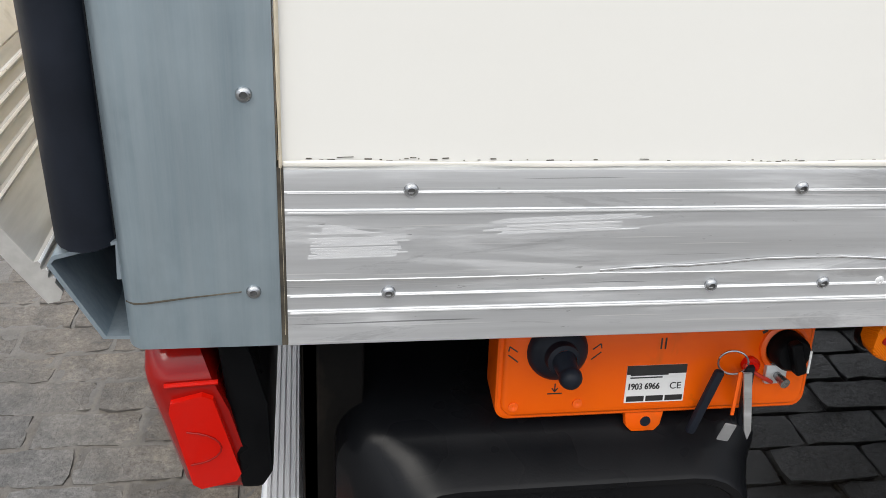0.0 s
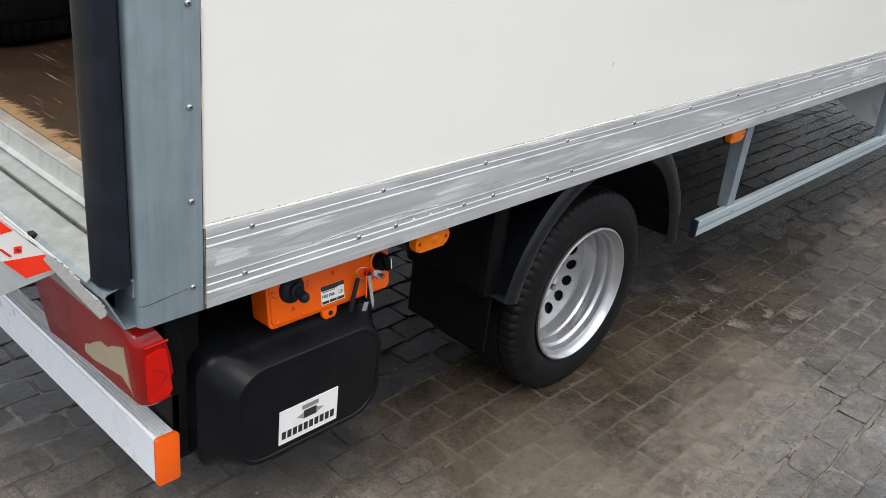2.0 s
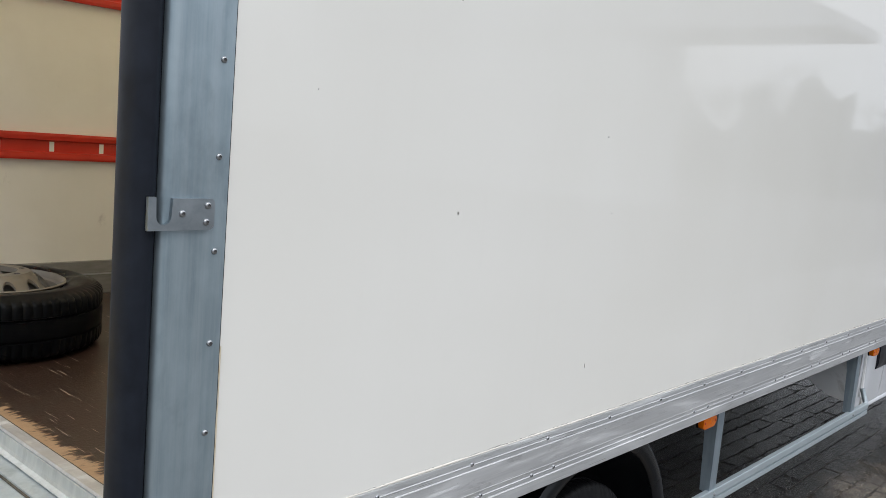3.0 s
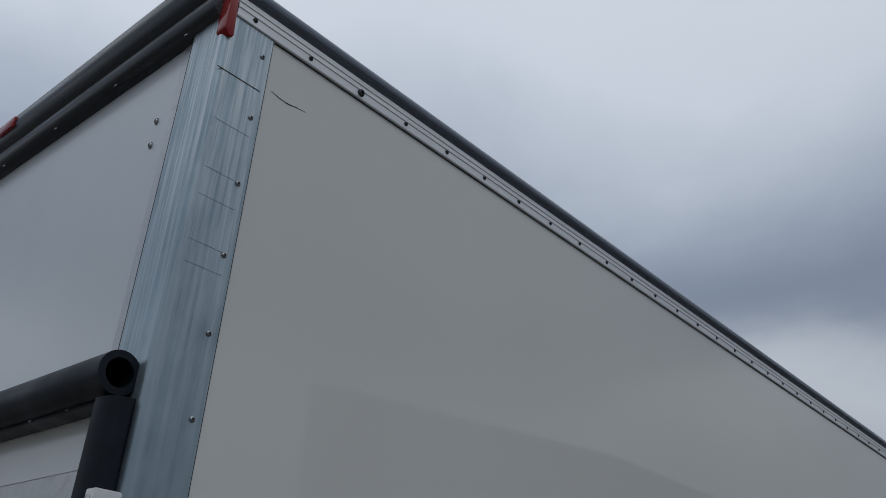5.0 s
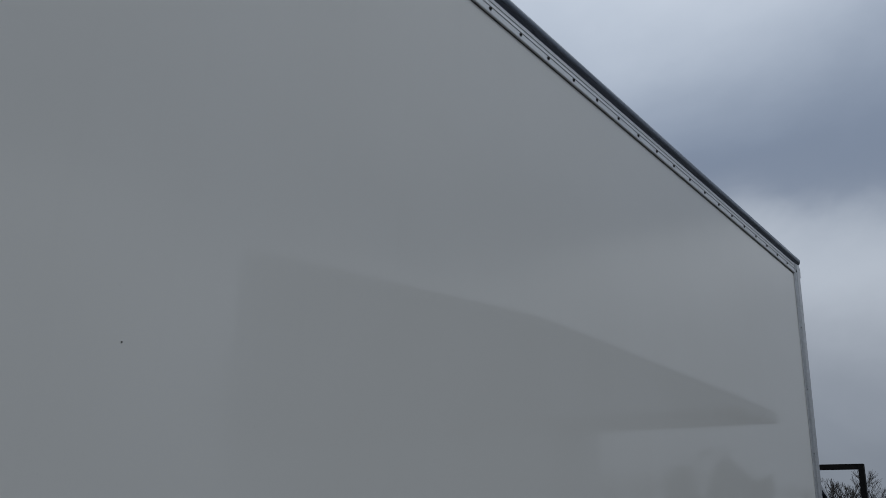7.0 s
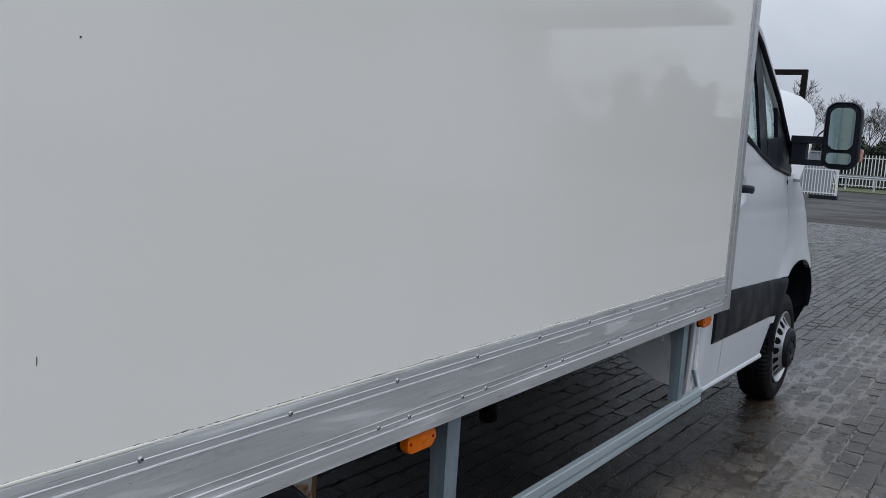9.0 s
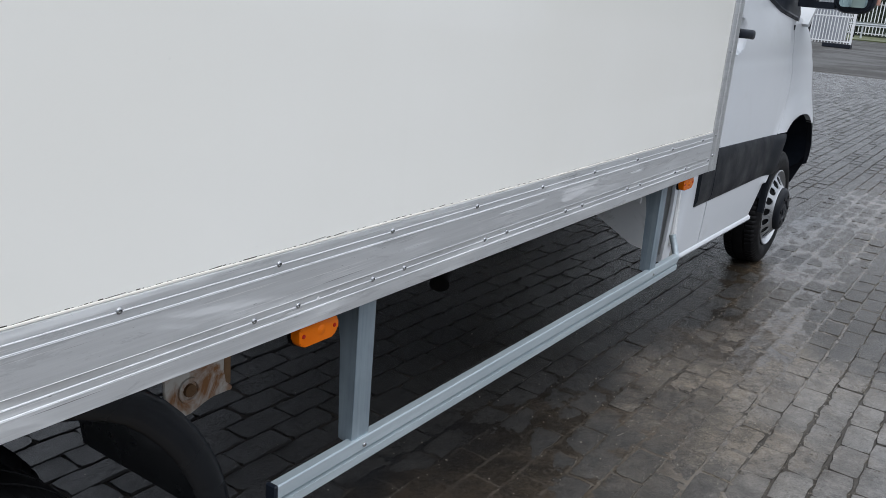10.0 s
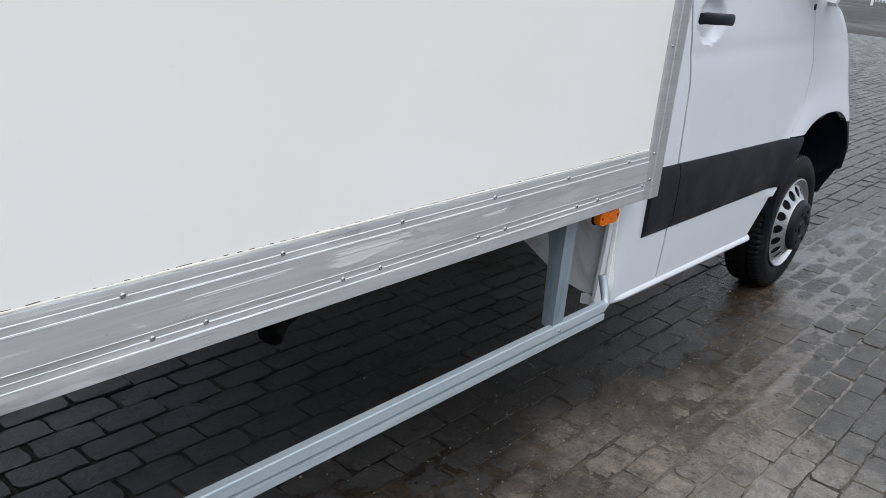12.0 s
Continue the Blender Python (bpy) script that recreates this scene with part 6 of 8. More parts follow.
for x0, x1, z0, z1 in ((0.322, 0.385, 0.6870, 0.6965), (0.324, 0.3425, 0.6565, 0.6625), (0.3445, 0.363, 0.6565, 0.6625), (0.365, 0.3835, 0.6565, 0.6625),
                       (0.326, 0.366, 0.6855, 0.6868), (0.326, 0.360, 0.6825, 0.6838)):
    bm = B()
    block(bm, x0, x1, 0.0838, 0.0843, z0, z1)
    part("printed_bar", bm, INK, PLATE, "black printed bar")
words("1903 6966", 0.0098, (0.3235, 0.0840, 0.6700), INK, PLATE, "plate_number", 0.82)
words("1903 6966", 0.0098, (0.3239, 0.0839, 0.6701), INK, PLATE, "plate_number", 0.82)
words("CE", 0.0105, (0.3685, 0.0840, 0.6695), INK, PLATE, "plate_mark", 1.0)

# keys that hang from the box
KEY_BUNCH = thing("key_bunch", "steel key ring with keys hanging from orange control box", "keys", at=(0.437, 0.068, 0.699))


def kpart(name, bm, mat, label="", smooth=True):
    bmesh.ops.translate(bm, verts=bm.verts, vec=(-0.425, -0.07, -0.703))
    return part(name, bm, mat, KEY_BUNCH, label, smooth)


bm = B()
pipe(bm, [(0.427 + 0.014 * math.cos(a), 0.074 - 0.004 * math.cos(a), 0.701 + 0.014 * math.sin(a)) for a in [2 * math.pi * k / 24 for k in range(25)]], 0.0011, 6, False)
kpart("ring", bm, SCREW, "bright steel ring")
bm = B()
block(bm, 0.409, 0.419, 0.066, 0.074, 0.613, 0.694, 0.004, 2, Matrix.Translation((0.42, 0, 0.70)) @ Matrix.Rotation(radians(12), 4, "Y") @ Matrix.Translation((-0.42, 0, -0.70)))
kpart("fob", bm, RUBBER, "dark plastic fob")
bm = B()
prism(bm, [(0.434, 0.696), (0.443, 0.696), (0.460, 0.622), (0.4585, 0.609), (0.452, 0.622)], "y", 0.062, 0.0645)
kpart("key_blade", bm, ALU_CLEAN, "bright pointed key blade", False)
bm = B()
prism(bm, [(0.438, 0.700), (0.447, 0.700), (0.455, 0.625), (0.447, 0.625)], "y", 0.066, 0.071)
kpart("second_key", bm, SATIN, "dark key", False)
bm = B()
block(bm, 0.427, 0.4305, 0.060, 0.0615, 0.645, 0.699, 0.0, 1, Matrix.Translation((0.43, 0, 0.70)) @ Matrix.Rotation(radians(-4), 4, "Y") @ Matrix.Translation((-0.43, 0, -0.70)))
kpart("tag_strap", bm, ORANGE_CAP, "thin orange-red strap")
bm = B()
block(bm, 0.424, 0.438, 0.0595, 0.061, 0.612, 0.634, 0.001, 1, Matrix.Translation((0.43, 0, 0.62)) @ Matrix.Rotation(radians(15), 4, "Y") @ Matrix.Translation((-0.43, 0, -0.62)))
kpart("paper_tag", bm, GREY_INK, "small grey tag", False)
bm = B()
pipe(bm, [(0.437, 0.070, 0.700), (0.455, 0.068, 0.688), (0.476, 0.076, 0.673)], 0.0022, 8)
kpart("red_cord", bm, RED_RAIL, "short red cord")


# ---- side marker lamps ----
def marker_lamp(x):
    m = thing_part("marker_lamp", TRUCK)
    bm = B()
    prism(bm, rounded(x - 0.053, x + 0.053, 0.741, 0.786, 0.016, 5), "y", 0.008, 0.030, 0.005, 2)
    part("lens", bm, AMBER, m, "amber plastic lens", True)
    bm = B()
    prism(bm, rounded(x - 0.055, x + 0.055, 0.739, 0.788, 0.017, 5), "y", 0.0295, 0.036)
    part("lamp_base", bm, BLACK, m, "black rubber base")
    for dx in (-0.042, 0.042):
        bm = B()
        lathe(bm, [(0.0045, 0.0085), (0.004, 0.0066), (0.0, 0.0064)], (x + dx, 0, 0.7635), "y", 12)
        part("lamp_screw", bm, RED_LENS, m, "", True)
    bm = B()
    lathe(bm, [(0.012, 0.009), (0.009, 0.0065), (0.0, 0.0055)], (x + 0.006, 0, 0.7635), "y", 16)
    part("lens_eye", bm, AMBER, m, "", True)
    bm = B()
    block(bm, x - 0.03, x + 0.03, 0.030, 0.045, 0.775, 0.81, 0.002)
    part("lamp_bracket", bm, STEEL_BLACK, m)


for x in (0.586, 2.085, 4.105):
    marker_lamp(x)


# ---- wheels and mudguards ----
def mudguard(y0, y1, parent):
    cx, cz = 1.435, 0.345
    g = thing_part("mudguard", parent)
    bm = B()
    rings = []
    for k in range(29):
        a = radians(168 - 163 * k / 28)
        R = 0.465 + 0.038 * min(1.0, max(0.0, (k - 12) / 8))
        ring = []
        for r, y in ((R, y0), (R + 0.003, y0 - 0.005), (R - 0.004, y0 - 0.012), (R - 0.016, y0 - 0.017), (R - 0.030, y0 - 0.018), (R - 0.044, y0 - 0.016), (R - 0.056, y0 - 0.011), (R - 0.061, y0 - 0.003), (R - 0.014, y0 + 0.006),
                     (R - 0.008, y0 + 0.02), (R - 0.008, y1), (R, y1)):
            ring.append((cx + r * math.cos(a), y, cz + min(0.443, r * math.sin(a))))
        rings.append(ring)
    loft(bm, rings)
    part("guard_shell", bm, GUARD_BLACK, g, "black plastic wheel arch with a rolled edge", True)
    bm = B()
    block(bm, 0.990, 0.998, y0 + 0.05, y0 + 0.36, 0.25, 0.46, 0.002)
    block(bm, 0.93, 1.003, y0 + 0.03, y0 + 0.34, 0.45, 0.79, 0.02, 2)
    part("mud_flap", bm, BLACK, g, "black rubber mud flap")
    return g


mudguard(0.078, 0.53, TRUCK)
mudguard(1.67, 2.115, TRUCK)
RW = rear_wheel(TRUCK, 1.42, 0.100)
RW.location = (-0.012, -0.014, -0.007)
rear_wheel(TRUCK, 1.42, 0.325)
W3 = rear_wheel(TRUCK, 1.42, 0.100)
W3.matrix_basis = Matrix.Translation((2.84, TRUCK_W, 0)) @ Matrix.Rotation(math.pi, 4, "Z")
W4 = front_wheel(TRUCK, 6.19, 0.150)
W4.location.z = -0.034
W5 = front_wheel(TRUCK, 6.19, 0.150)
W5.matrix_basis = Matrix.Translation((12.38, TRUCK_W, -0.034)) @ Matrix.Rotation(math.pi, 4, "Z")

# ---- side guard ----
GUARD = thing_part("side_guard", TRUCK)
bm = B()
prism(bm, [(0.042, 0.386), (0.042, 0.405), (0.055, 0.4065), (0.055, 0.4145), (0.042, 0.416), (0.042, 0.443), (0.044, 0.446), (0.063, 0.446), (0.066, 0.443), (0.066, 0.386), (0.063, 0.382), (0.046, 0.382)],
      "x", 2.024, 4.235, 0.0)
part("guard_bar", bm, GALV_BAR, GUARD, "grooved galvanised guard bar")
bm = B()
block(bm, 2.014, 2.0245, 0.040, 0.068, 0.380, 0.448, 0.003)
part("bar_cap", bm, RUBBER, GUARD, "black end cap")
bm = B()
pipe(bm, [(4.225, 0.056, 0.415), (4.262, 0.060, 0.428), (4.276, 0.078, 0.465), (4.278, 0.095, 0.51)], 0.014, 10)
part("bar_return", bm, GALV_BAR, GUARD, "bent galvanised end", True)


def guard_post(x):
    """A folded channel open to the rear, its inner web flared out to the frame at the top."""
    bm = B()
    block(bm, x - 0.056, x, 0.048, 0.053, 0.440, 0.80, 0.002, 2)
    block(bm, x - 0.004, x, 0.053, 0.085, 0.440, 0.80)
    side = [(0.053, 0.432), (0.088, 0.440), (0.092, 0.55), (0.096, 0.66), (0.104, 0.71), (0.125, 0.745), (0.165, 0.775), (0.22, 0.79), (0.22, 0.80), (0.053, 0.80)]
    prism(bm, side, "x", x - 0.054, x - 0.050)
    o = part("post_plate", bm, GALV, GUARD, "folded galvanised guard post")
    return o

guard_post(2.305)
guard_post(3.998)
for x in (2.285, 3.972):
    again(s2, GUARD, pose(x, 0.042, 0.426), "guard_bolt")
    bm = B()
    pipe(bm, [(x, 0.30, 0.77), (x, 0.56, 0.66)], 0.016, 8)
    part("guard_stay", bm, GALV, GUARD, "galvanised stay", True)


# ---- cab ----
ARCH = (6.31, 0.375, 0.455, 0.470, 2.5)


def arch_d(x, z):
    """1 on the edge of the squarish front wheel arch, less inside it."""
    n = ARCH[4]
    return (abs((x - ARCH[0]) / ARCH[2]) ** n + abs((z - ARCH[1]) / ARCH[3]) ** n) ** (1 / n)


def taper(x):
    """The cab draws in a little towards its front."""
    return 0.034 * min(1.0, max(0.0, (x - 4.5) / 1.3))


BEND = ((0.30, 6.40), (0.40, 6.55), (0.50, 6.70), (0.62, 6.745), (0.70, 6.68), (0.78, 6.63), (0.85, 6.59), (0.95, 6.53), (1.10, 6.42), (1.20, 6.34), (1.30, 6.20), (1.38, 6.05))


def front_bend(z):
    """Where the side starts to round into the nose, at each height."""
    for (z0, x0), (z1, x1) in zip(BEND, BEND[1:]):
        if z <= z1:
            return x0 + (x1 - x0) * (max(z, z0) - z0) / (z1 - z0)
    return BEND[-1][1]


def skin(x, z):
    """How far in from the box's side plane the cab's side lies."""
    y = 0.106 + taper(x)
    if z > 1.15:
        y += 0.085 * (z - 1.15) ** 1.35
    if z < 0.62:
        y += 0.10 * (0.62 - z) ** 1.5
    y += 0.012 * math.exp(-((z - 1.18) / 0.035) ** 2) * 0.35
    bend = front_bend(z)
    if x > bend:
        y += 2.0 * (x - bend) ** 2
    # dished grip behind the door handle
    dish = 1 - ((x - 4.805) / 0.115) ** 2 - ((z - 1.292) / 0.078) ** 2
    if dish > 0:
        y += 0.030 * min(1.0, 2.2 * dish)
    if x < 4.40:
        y += 2.2 * (4.40 - x) ** 1.5
    # the flared lip over the front wheel
    d = arch_d(x, z)
    if 0.9 < d < 1.35 and z > 0.5:
        y -= 0.022 * (0.5 + 0.5 * math.cos((max(d, 1.0) - 1.0) / 0.35 * math.pi))
    return y


def gap_rear(z):
    return 4.735 - 0.03 * (z - 0.395) - 0.05 * max(0.0, z - 0.8) - 0.20 * max(0, min(z, 1.45) - 1.08)


SEAM = ((0.33, 5.62), (0.50, 5.80), (0.60, 5.855), (0.76, 5.86), (0.81, 5.885), (0.86, 5.935), (0.93, 5.965), (1.0, 5.975), (1.1, 5.962), (1.2, 5.912), (1.32, 5.86), (1.40, 5.84), (1.6, 5.82))


def gap_front(z):
    for (z0, x0), (z1, x1) in zip(SEAM, SEAM[1:]):
        if z <= z1:
            return x0 + (x1 - x0) * (max(z, z0) - z0) / (z1 - z0)
    return SEAM[-1][1]


def side_skin(lo, hi, z0, z1, mirror, nx=24, nz=40, proud=0.0, cut=None, thick=0.03, top=None):
    """A curved body panel between two upright edge curves."""
    def Y(y):
        return TRUCK_W - y if mirror else y
    bm = B()
    grid = []
    for j in range(nz + 1):
        row = []
        for i in range(nx + 1):
            s = i / nx
            zt = z1 if top is None else top(lo(z0) + (hi(z0) - lo(z0)) * s)
            z = z0 + (zt - z0) * j / nz
            x = lo(z) + (hi(z) - lo(z)) * s
            if cut:
                cx, cz = cut[:2]
                d = arch_d(x, z)
                if d < 1:
                    f = 1 / max(d, 1e-4)
                    if d > 0.90:
                        x, z = cx + (x - cx) * f, cz + (z - cz) * f
                        row.append((bm.verts.new((x, Y(skin(x, z) - proud), z)), True))
                    else:
                        row.append((None, False))
                    continue
            row.append((bm.verts.new((x, Y(skin(x, z) - proud), z)), True))
        grid.append(row)
    for j in range(nz):
        for i in range(nx):
            vs = [grid[j][i][0], grid[j][i + 1][0], grid[j + 1][i + 1][0], grid[j + 1][i][0]]
            vs = [v for v in vs if v is not None]
            if len(vs) >= 3:
                try:
                    bm.faces.new(vs)
                except ValueError:
                    pass
    bmesh.ops.delete(bm, geom=[v for v in bm.verts if not v.link_faces], context="VERTS")
    # turned-in edges give the panel its thickness
    edge = [e for e in bm.edges if len(e.link_faces) == 1]
    ext = bmesh.ops.extrude_edge_only(bm, edges=edge)
    moved = [v for v in ext["geom"] if isinstance(v, bmesh.types.BMVert)]
    bmesh.ops.translate(bm, verts=moved, vec=(0, -thick if mirror else thick, 0))
    return bm


BELT = ((4.0, 1.562), (4.80, 1.556), (4.90, 1.54), (5.17, 1.469), (5.50, 1.407), (5.93, 1.364), (7.0, 1.36))


def belt(x):
    """The lower edge of the side window, which falls towards the front."""
    for (x0, z0), (x1, z1) in zip(BELT, BELT[1:]):
        if x <= x1:
            return z0 + (z1 - z0) * (x - x0) / (x1 - x0)
    return BELT[-1][1]


for mirror in (False, True):
    def Y(y, mirror=mirror):
        return TRUCK_W - y if mirror else y
    o = part("cab_corner", side_skin(lambda z: 4.345, lambda z: gap_rear(z) - 0.007, 0.375, 2.30, mirror, 10, 40, thick=0.012), CAR_WHITE, TRUCK, "white painted cab corner", True)
    DOOR = part("cab_door", side_skin(lambda z: gap_rear(z) + 0.006, lambda z: gap_front(z) - 0.003, 0.345, 1.545, mirror, 104, 96, top=belt, thick=0.012), CAR_WHITE, TRUCK,
                "white painted cab door", True)
    bm = side_skin(lambda z: gap_front(z) + 0.003, lambda z: 7.13 - 0.15 * (z - 0.8), 0.77, 1.36, mirror, 72, 40, cut=ARCH, top=lambda x: max(0.98, 1.38 - 0.42 * max(0.0, x - 6.0) ** 1.3))
    part("front_wing", bm, CAR_WHITE, TRUCK, "white painted front wing", True)
    bm = side_skin(lambda z: 6.56 + 2.2 * max(0.0, 0.50 - z) ** 1.5, lambda z: 7.13, 0.385, 0.765, mirror, 40, 34, cut=ARCH)
    part("bumper_corner", bm, SATIN, TRUCK, "dark grey plastic bumper corner", True)
    # dark strips added behind the shut lines so the gaps look deep and shaded
    bm = B()
    for gap in (gap_rear, gap_front):
        loft(bm, [[(gap(z) + dx, Y(skin(gap(z), z) + dy), z) for dx, dy in ((-0.02, 0.014), (0.02, 0.014), (0.02, 0.03), (-0.02, 0.03))] for z in [0.40 + 0.05 * k for k in range(20)]])
    part("gap_backing", bm, RUBBER, TRUCK, "black backing added behind the door gaps")
    # dark plastic side trim, its front end cut to the curve of the wheel arch
    for lo, hi in ((4.525, gap_rear(0.7) - 0.003), (gap_rear(0.7) + 0.003, 0.0)):
        bm = B()
        rows = []
        for i in range(41):
            row = []
            for k in range(9):
                f = k / 8
                zz, x = 0.7, lo
                for again_ in range(3):
                    end = hi if hi else ARCH[0] - ARCH[2] * (1 - min(1.0, abs((zz - ARCH[1]) / ARCH[3])) ** ARCH[4]) ** (1 / ARCH[4])
                    x = lo + (end - lo) * i / 40
                    run = (x - 4.525) / 1.35
                    zz = 0.582 - 0.032 * run + f * (0.238 - 0.022 * run)
                pr = 0.004 if k in (0, 8) else 0.013 + 0.003 * math.sin(f * math.pi)
                row.append((x, Y(skin(x, zz) - pr), zz))
            x0, z0, x1, z1 = row[0][0], row[0][2], row[-1][0], row[-1][2]
            rows.append([(x0, Y(skin(x0, z0) + 0.006), z0)] + row + [(x1, Y(skin(x1, z1) + 0.006), z1)])
        loft(bm, rows)
        part("side_trim", bm, SATIN, DOOR, "dark grey plastic side trim", True)
    # dark lip round the rear of the wheel arch
    bm = B()
    rows = []
    for k in range(23):
        a = radians(96 + (186 - 96) * k / 22)
        f = 1 / arch_d(ARCH[0] + math.cos(a), ARCH[1] + math.sin(a))
        row = []
        for g, d in ((-0.022, 0.03), (-0.022, 0.004), (-0.004, -0.006), (0.003, 0.002), (0.003, 0.03)):
            x, z = ARCH[0] + (f + g) * math.cos(a), ARCH[1] + (f + g) * math.sin(a)
            row.append((x, Y(0.14 - 0.012 + d), z))
        rows.append(row)
    loft(bm, rows)
    part("arch_trim", bm, SATIN, TRUCK, "dark grey wheel arch edge", True)
    # sill
    bm = B()
    rows = []
    for i in range(21):
        x = 4.35 + (5.66 - 4.35) * i / 20
        zb = 0.362 - 0.045 * i / 20
        s = 0.106 + taper(x) + (0.045 * ((4.47 - x) / 0.12) ** 2 if x < 4.47 else 0.0)
        rows.append([(x, Y(s + 0.016), zb + 0.03), (x, Y(s + 0.006), zb + 0.020), (x, Y(s + 0.004), zb + 0.010), (x, Y(s + 0.010), zb), (x, Y(s + 0.05), zb - 0.006), (x, Y(s + 0.05), zb + 0.03)])
    loft(bm, rows)
    part("door_sill", bm, CAR_WHITE, TRUCK, "white door sill", True)
    # inner wheel arch
    bm = B()
    rows = []
    for k in range(25):
        a = radians(176 - 172 * k / 24)
        f = 1 / arch_d(ARCH[0] + math.cos(a), ARCH[1] + math.sin(a))
        s = max(0.145, skin(ARCH[0] + f * math.cos(a), ARCH[1] + f * math.sin(a)) + 0.012)
        rows.append([(ARCH[0] + r * math.cos(a), Y(y), ARCH[1] + r * math.sin(a)) for r, y in ((f + 0.002, s), (f + 0.006, s + 0.015), (f + 0.006, 0.66), (0.05, 0.67))])
    loft(bm, rows, closed=False, cap=False)
    part("wheel_arch_liner", bm, RUBBER, TRUCK, "black wheel arch liner", True)
    # window frame, glass, pillars
    bm = B()
    A = [(5.90, 0.160, 1.50), (5.50, 0.165, 1.80), (5.10, 0.185, 2.07), (4.90, 0.225, 2.22), (4.70, 0.25, 2.28), (4.42, 0.26, 2.30)]
    pipe(bm, [(x, Y(y + 0.02), z) for x, y, z in A], 0.034, 10)
    part("roof_pillar", bm, CAR_WHITE, TRUCK, "white windscreen pillar", True)
    bm = B()
    A2 = [(5.87, 0.150, 1.48), (5.51, 0.162, 1.76), (5.12, 0.185, 2.02), (4.88, 0.215, 2.16), (4.56, 0.238, 2.20)]
    pipe(bm, [(x + 0.008, Y(y), z + 0.010) for x, y, z in A2], 0.015, 10)
    bar = [(5.17, 1.475), (5.36, 1.435), (5.25, 1.75), (5.12, 2.03), (4.965, 2.10), (5.08, 1.80)]
    loft(bm, [[(x, Y(skin(x, z) + d), z) for x, z in bar] for d in (-0.004, 0.016)])
    pipe(bm, [(x, Y(skin(x, belt(x)) + 0.004), belt(x) + 0.008) for x in (4.56, 4.8, 4.9, 5.0, 5.17, 5.3, 5.5, 5.7, 5.87)], 0.014, 8)
    part("window_frame", bm, RUBBER, DOOR, "black window frame", True)
    bm = B()
    tri = [(5.30, 1.449), (5.31, 1.555), (5.55, 1.575), (5.52, 1.735), (5.66, 1.64), (5.80, 1.55), (5.88, 1.48), (5.925, 1.40), (5.91, 1.364), (5.50, 1.406)]
    loft(bm, [[(x, Y(skin(x, z) - 0.006), z) for x, z in tri], [(x, Y(skin(x, z) + 0.02), z) for x, z in tri]])
    part("mirror_triangle", bm, RUBBER, DOOR, "black mirror base panel")
    bm = B()
    g = [(4.56, 1.53), (4.56, 2.19), (4.90, 2.15), (5.13, 2.02), (5.51, 1.76), (5.54, 1.42), (4.90, 1.52)]
    loft(bm, [[(x, Y(skin(x, z) + d), z) for x, z in g] for d in (0.010, 0.014)])
    gl = part("door_window", bm, GLASS, DOOR, "clear slightly green side window")
    gl.visible_shadow = False
    # handle in its recess
    bm = B()
    pts = [(4.698, 1.300, 0.012), (4.71, 1.303, -0.004), (4.745, 1.302, -0.020), (4.82, 1.300, -0.025), (4.875, 1.297, -0.022), (4.897, 1.296, -0.004)]
    rings = []
    for x, z, d in pts:
        y = 0.108 - 0.004 + d
        rings.append([(x, Y(y + 0.008 * math.cos(a)), z + 0.019 * math.sin(a)) for a in [2 * math.pi * k / 12 for k in range(12)]])
    loft(bm, rings)
    part("door_handle", bm, RUBBER, DOOR, "black pull handle", True)
    # mirror
    M = thing_part("wing_mirror", TRUCK)
    bm = B()
    rings = []
    for x, g in ((5.735, 0.0), (5.725, -0.004), (5.74, -0.010), (5.80, -0.008), (5.86, 0.012), (5.89, 0.04)):
        rings.append([(x, Y(y), z) for y, z in rounded(-0.218 + g, -0.048 - g, 1.432 + g, 1.782 - g, 0.06 - g * 0.4, 6)])
    loft(bm, rings)
    part("mirror_housing", bm, RUBBER, M, "black mirror housing", True)
    for z0, z1, r in ((1.530, 1.757, 0.04), (1.452, 1.512, 0.02)):
        bm = B()
        prism(bm, [(Y(y), z) for y, z in rounded(-0.198, -0.070, z0, z1, r, 5)], "x", 5.716, 5.724)
        part("mirror_glass", bm, MIRROR, M, "reflecting mirror glass")
    bm = B()
    for z, t in ((1.578, 0.02), (1.452, 0.016)):
        rings = [[(5.78 + xx, Y(y), z + zz) for xx, zz in ((-0.05, -t), (0.05, -t), (0.05, t), (-0.05, t))] for y in (0.125, 0.03, -0.05)]
        loft(bm, rings)
    block(bm, 5.735, 5.83, min(Y(0.045), Y(0.13)), max(Y(0.045), Y(0.13)), 1.436, 1.598, 0.012)
    part("mirror_arm", bm, RUBBER, M, "black double mirror arm")
    bm = B()
    block(bm, 5.80, 5.86, min(Y(-0.236), Y(-0.222)), max(Y(-0.236), Y(-0.222)), 1.47, 1.54, 0.006, 2)
    part("mirror_indicator", bm, INDICATOR, M, "pale red-tinted indicator lens", True)

# small badge as a plain bar
bm = B()
for i in range(2):
    block(bm, 5.842 + 0.014 * i, 5.851 + 0.014 * i, 0.146, 0.16, 1.318, 1.343)
part("badge_bars", bm, SATIN, TRUCK, "two small dark badge bars")

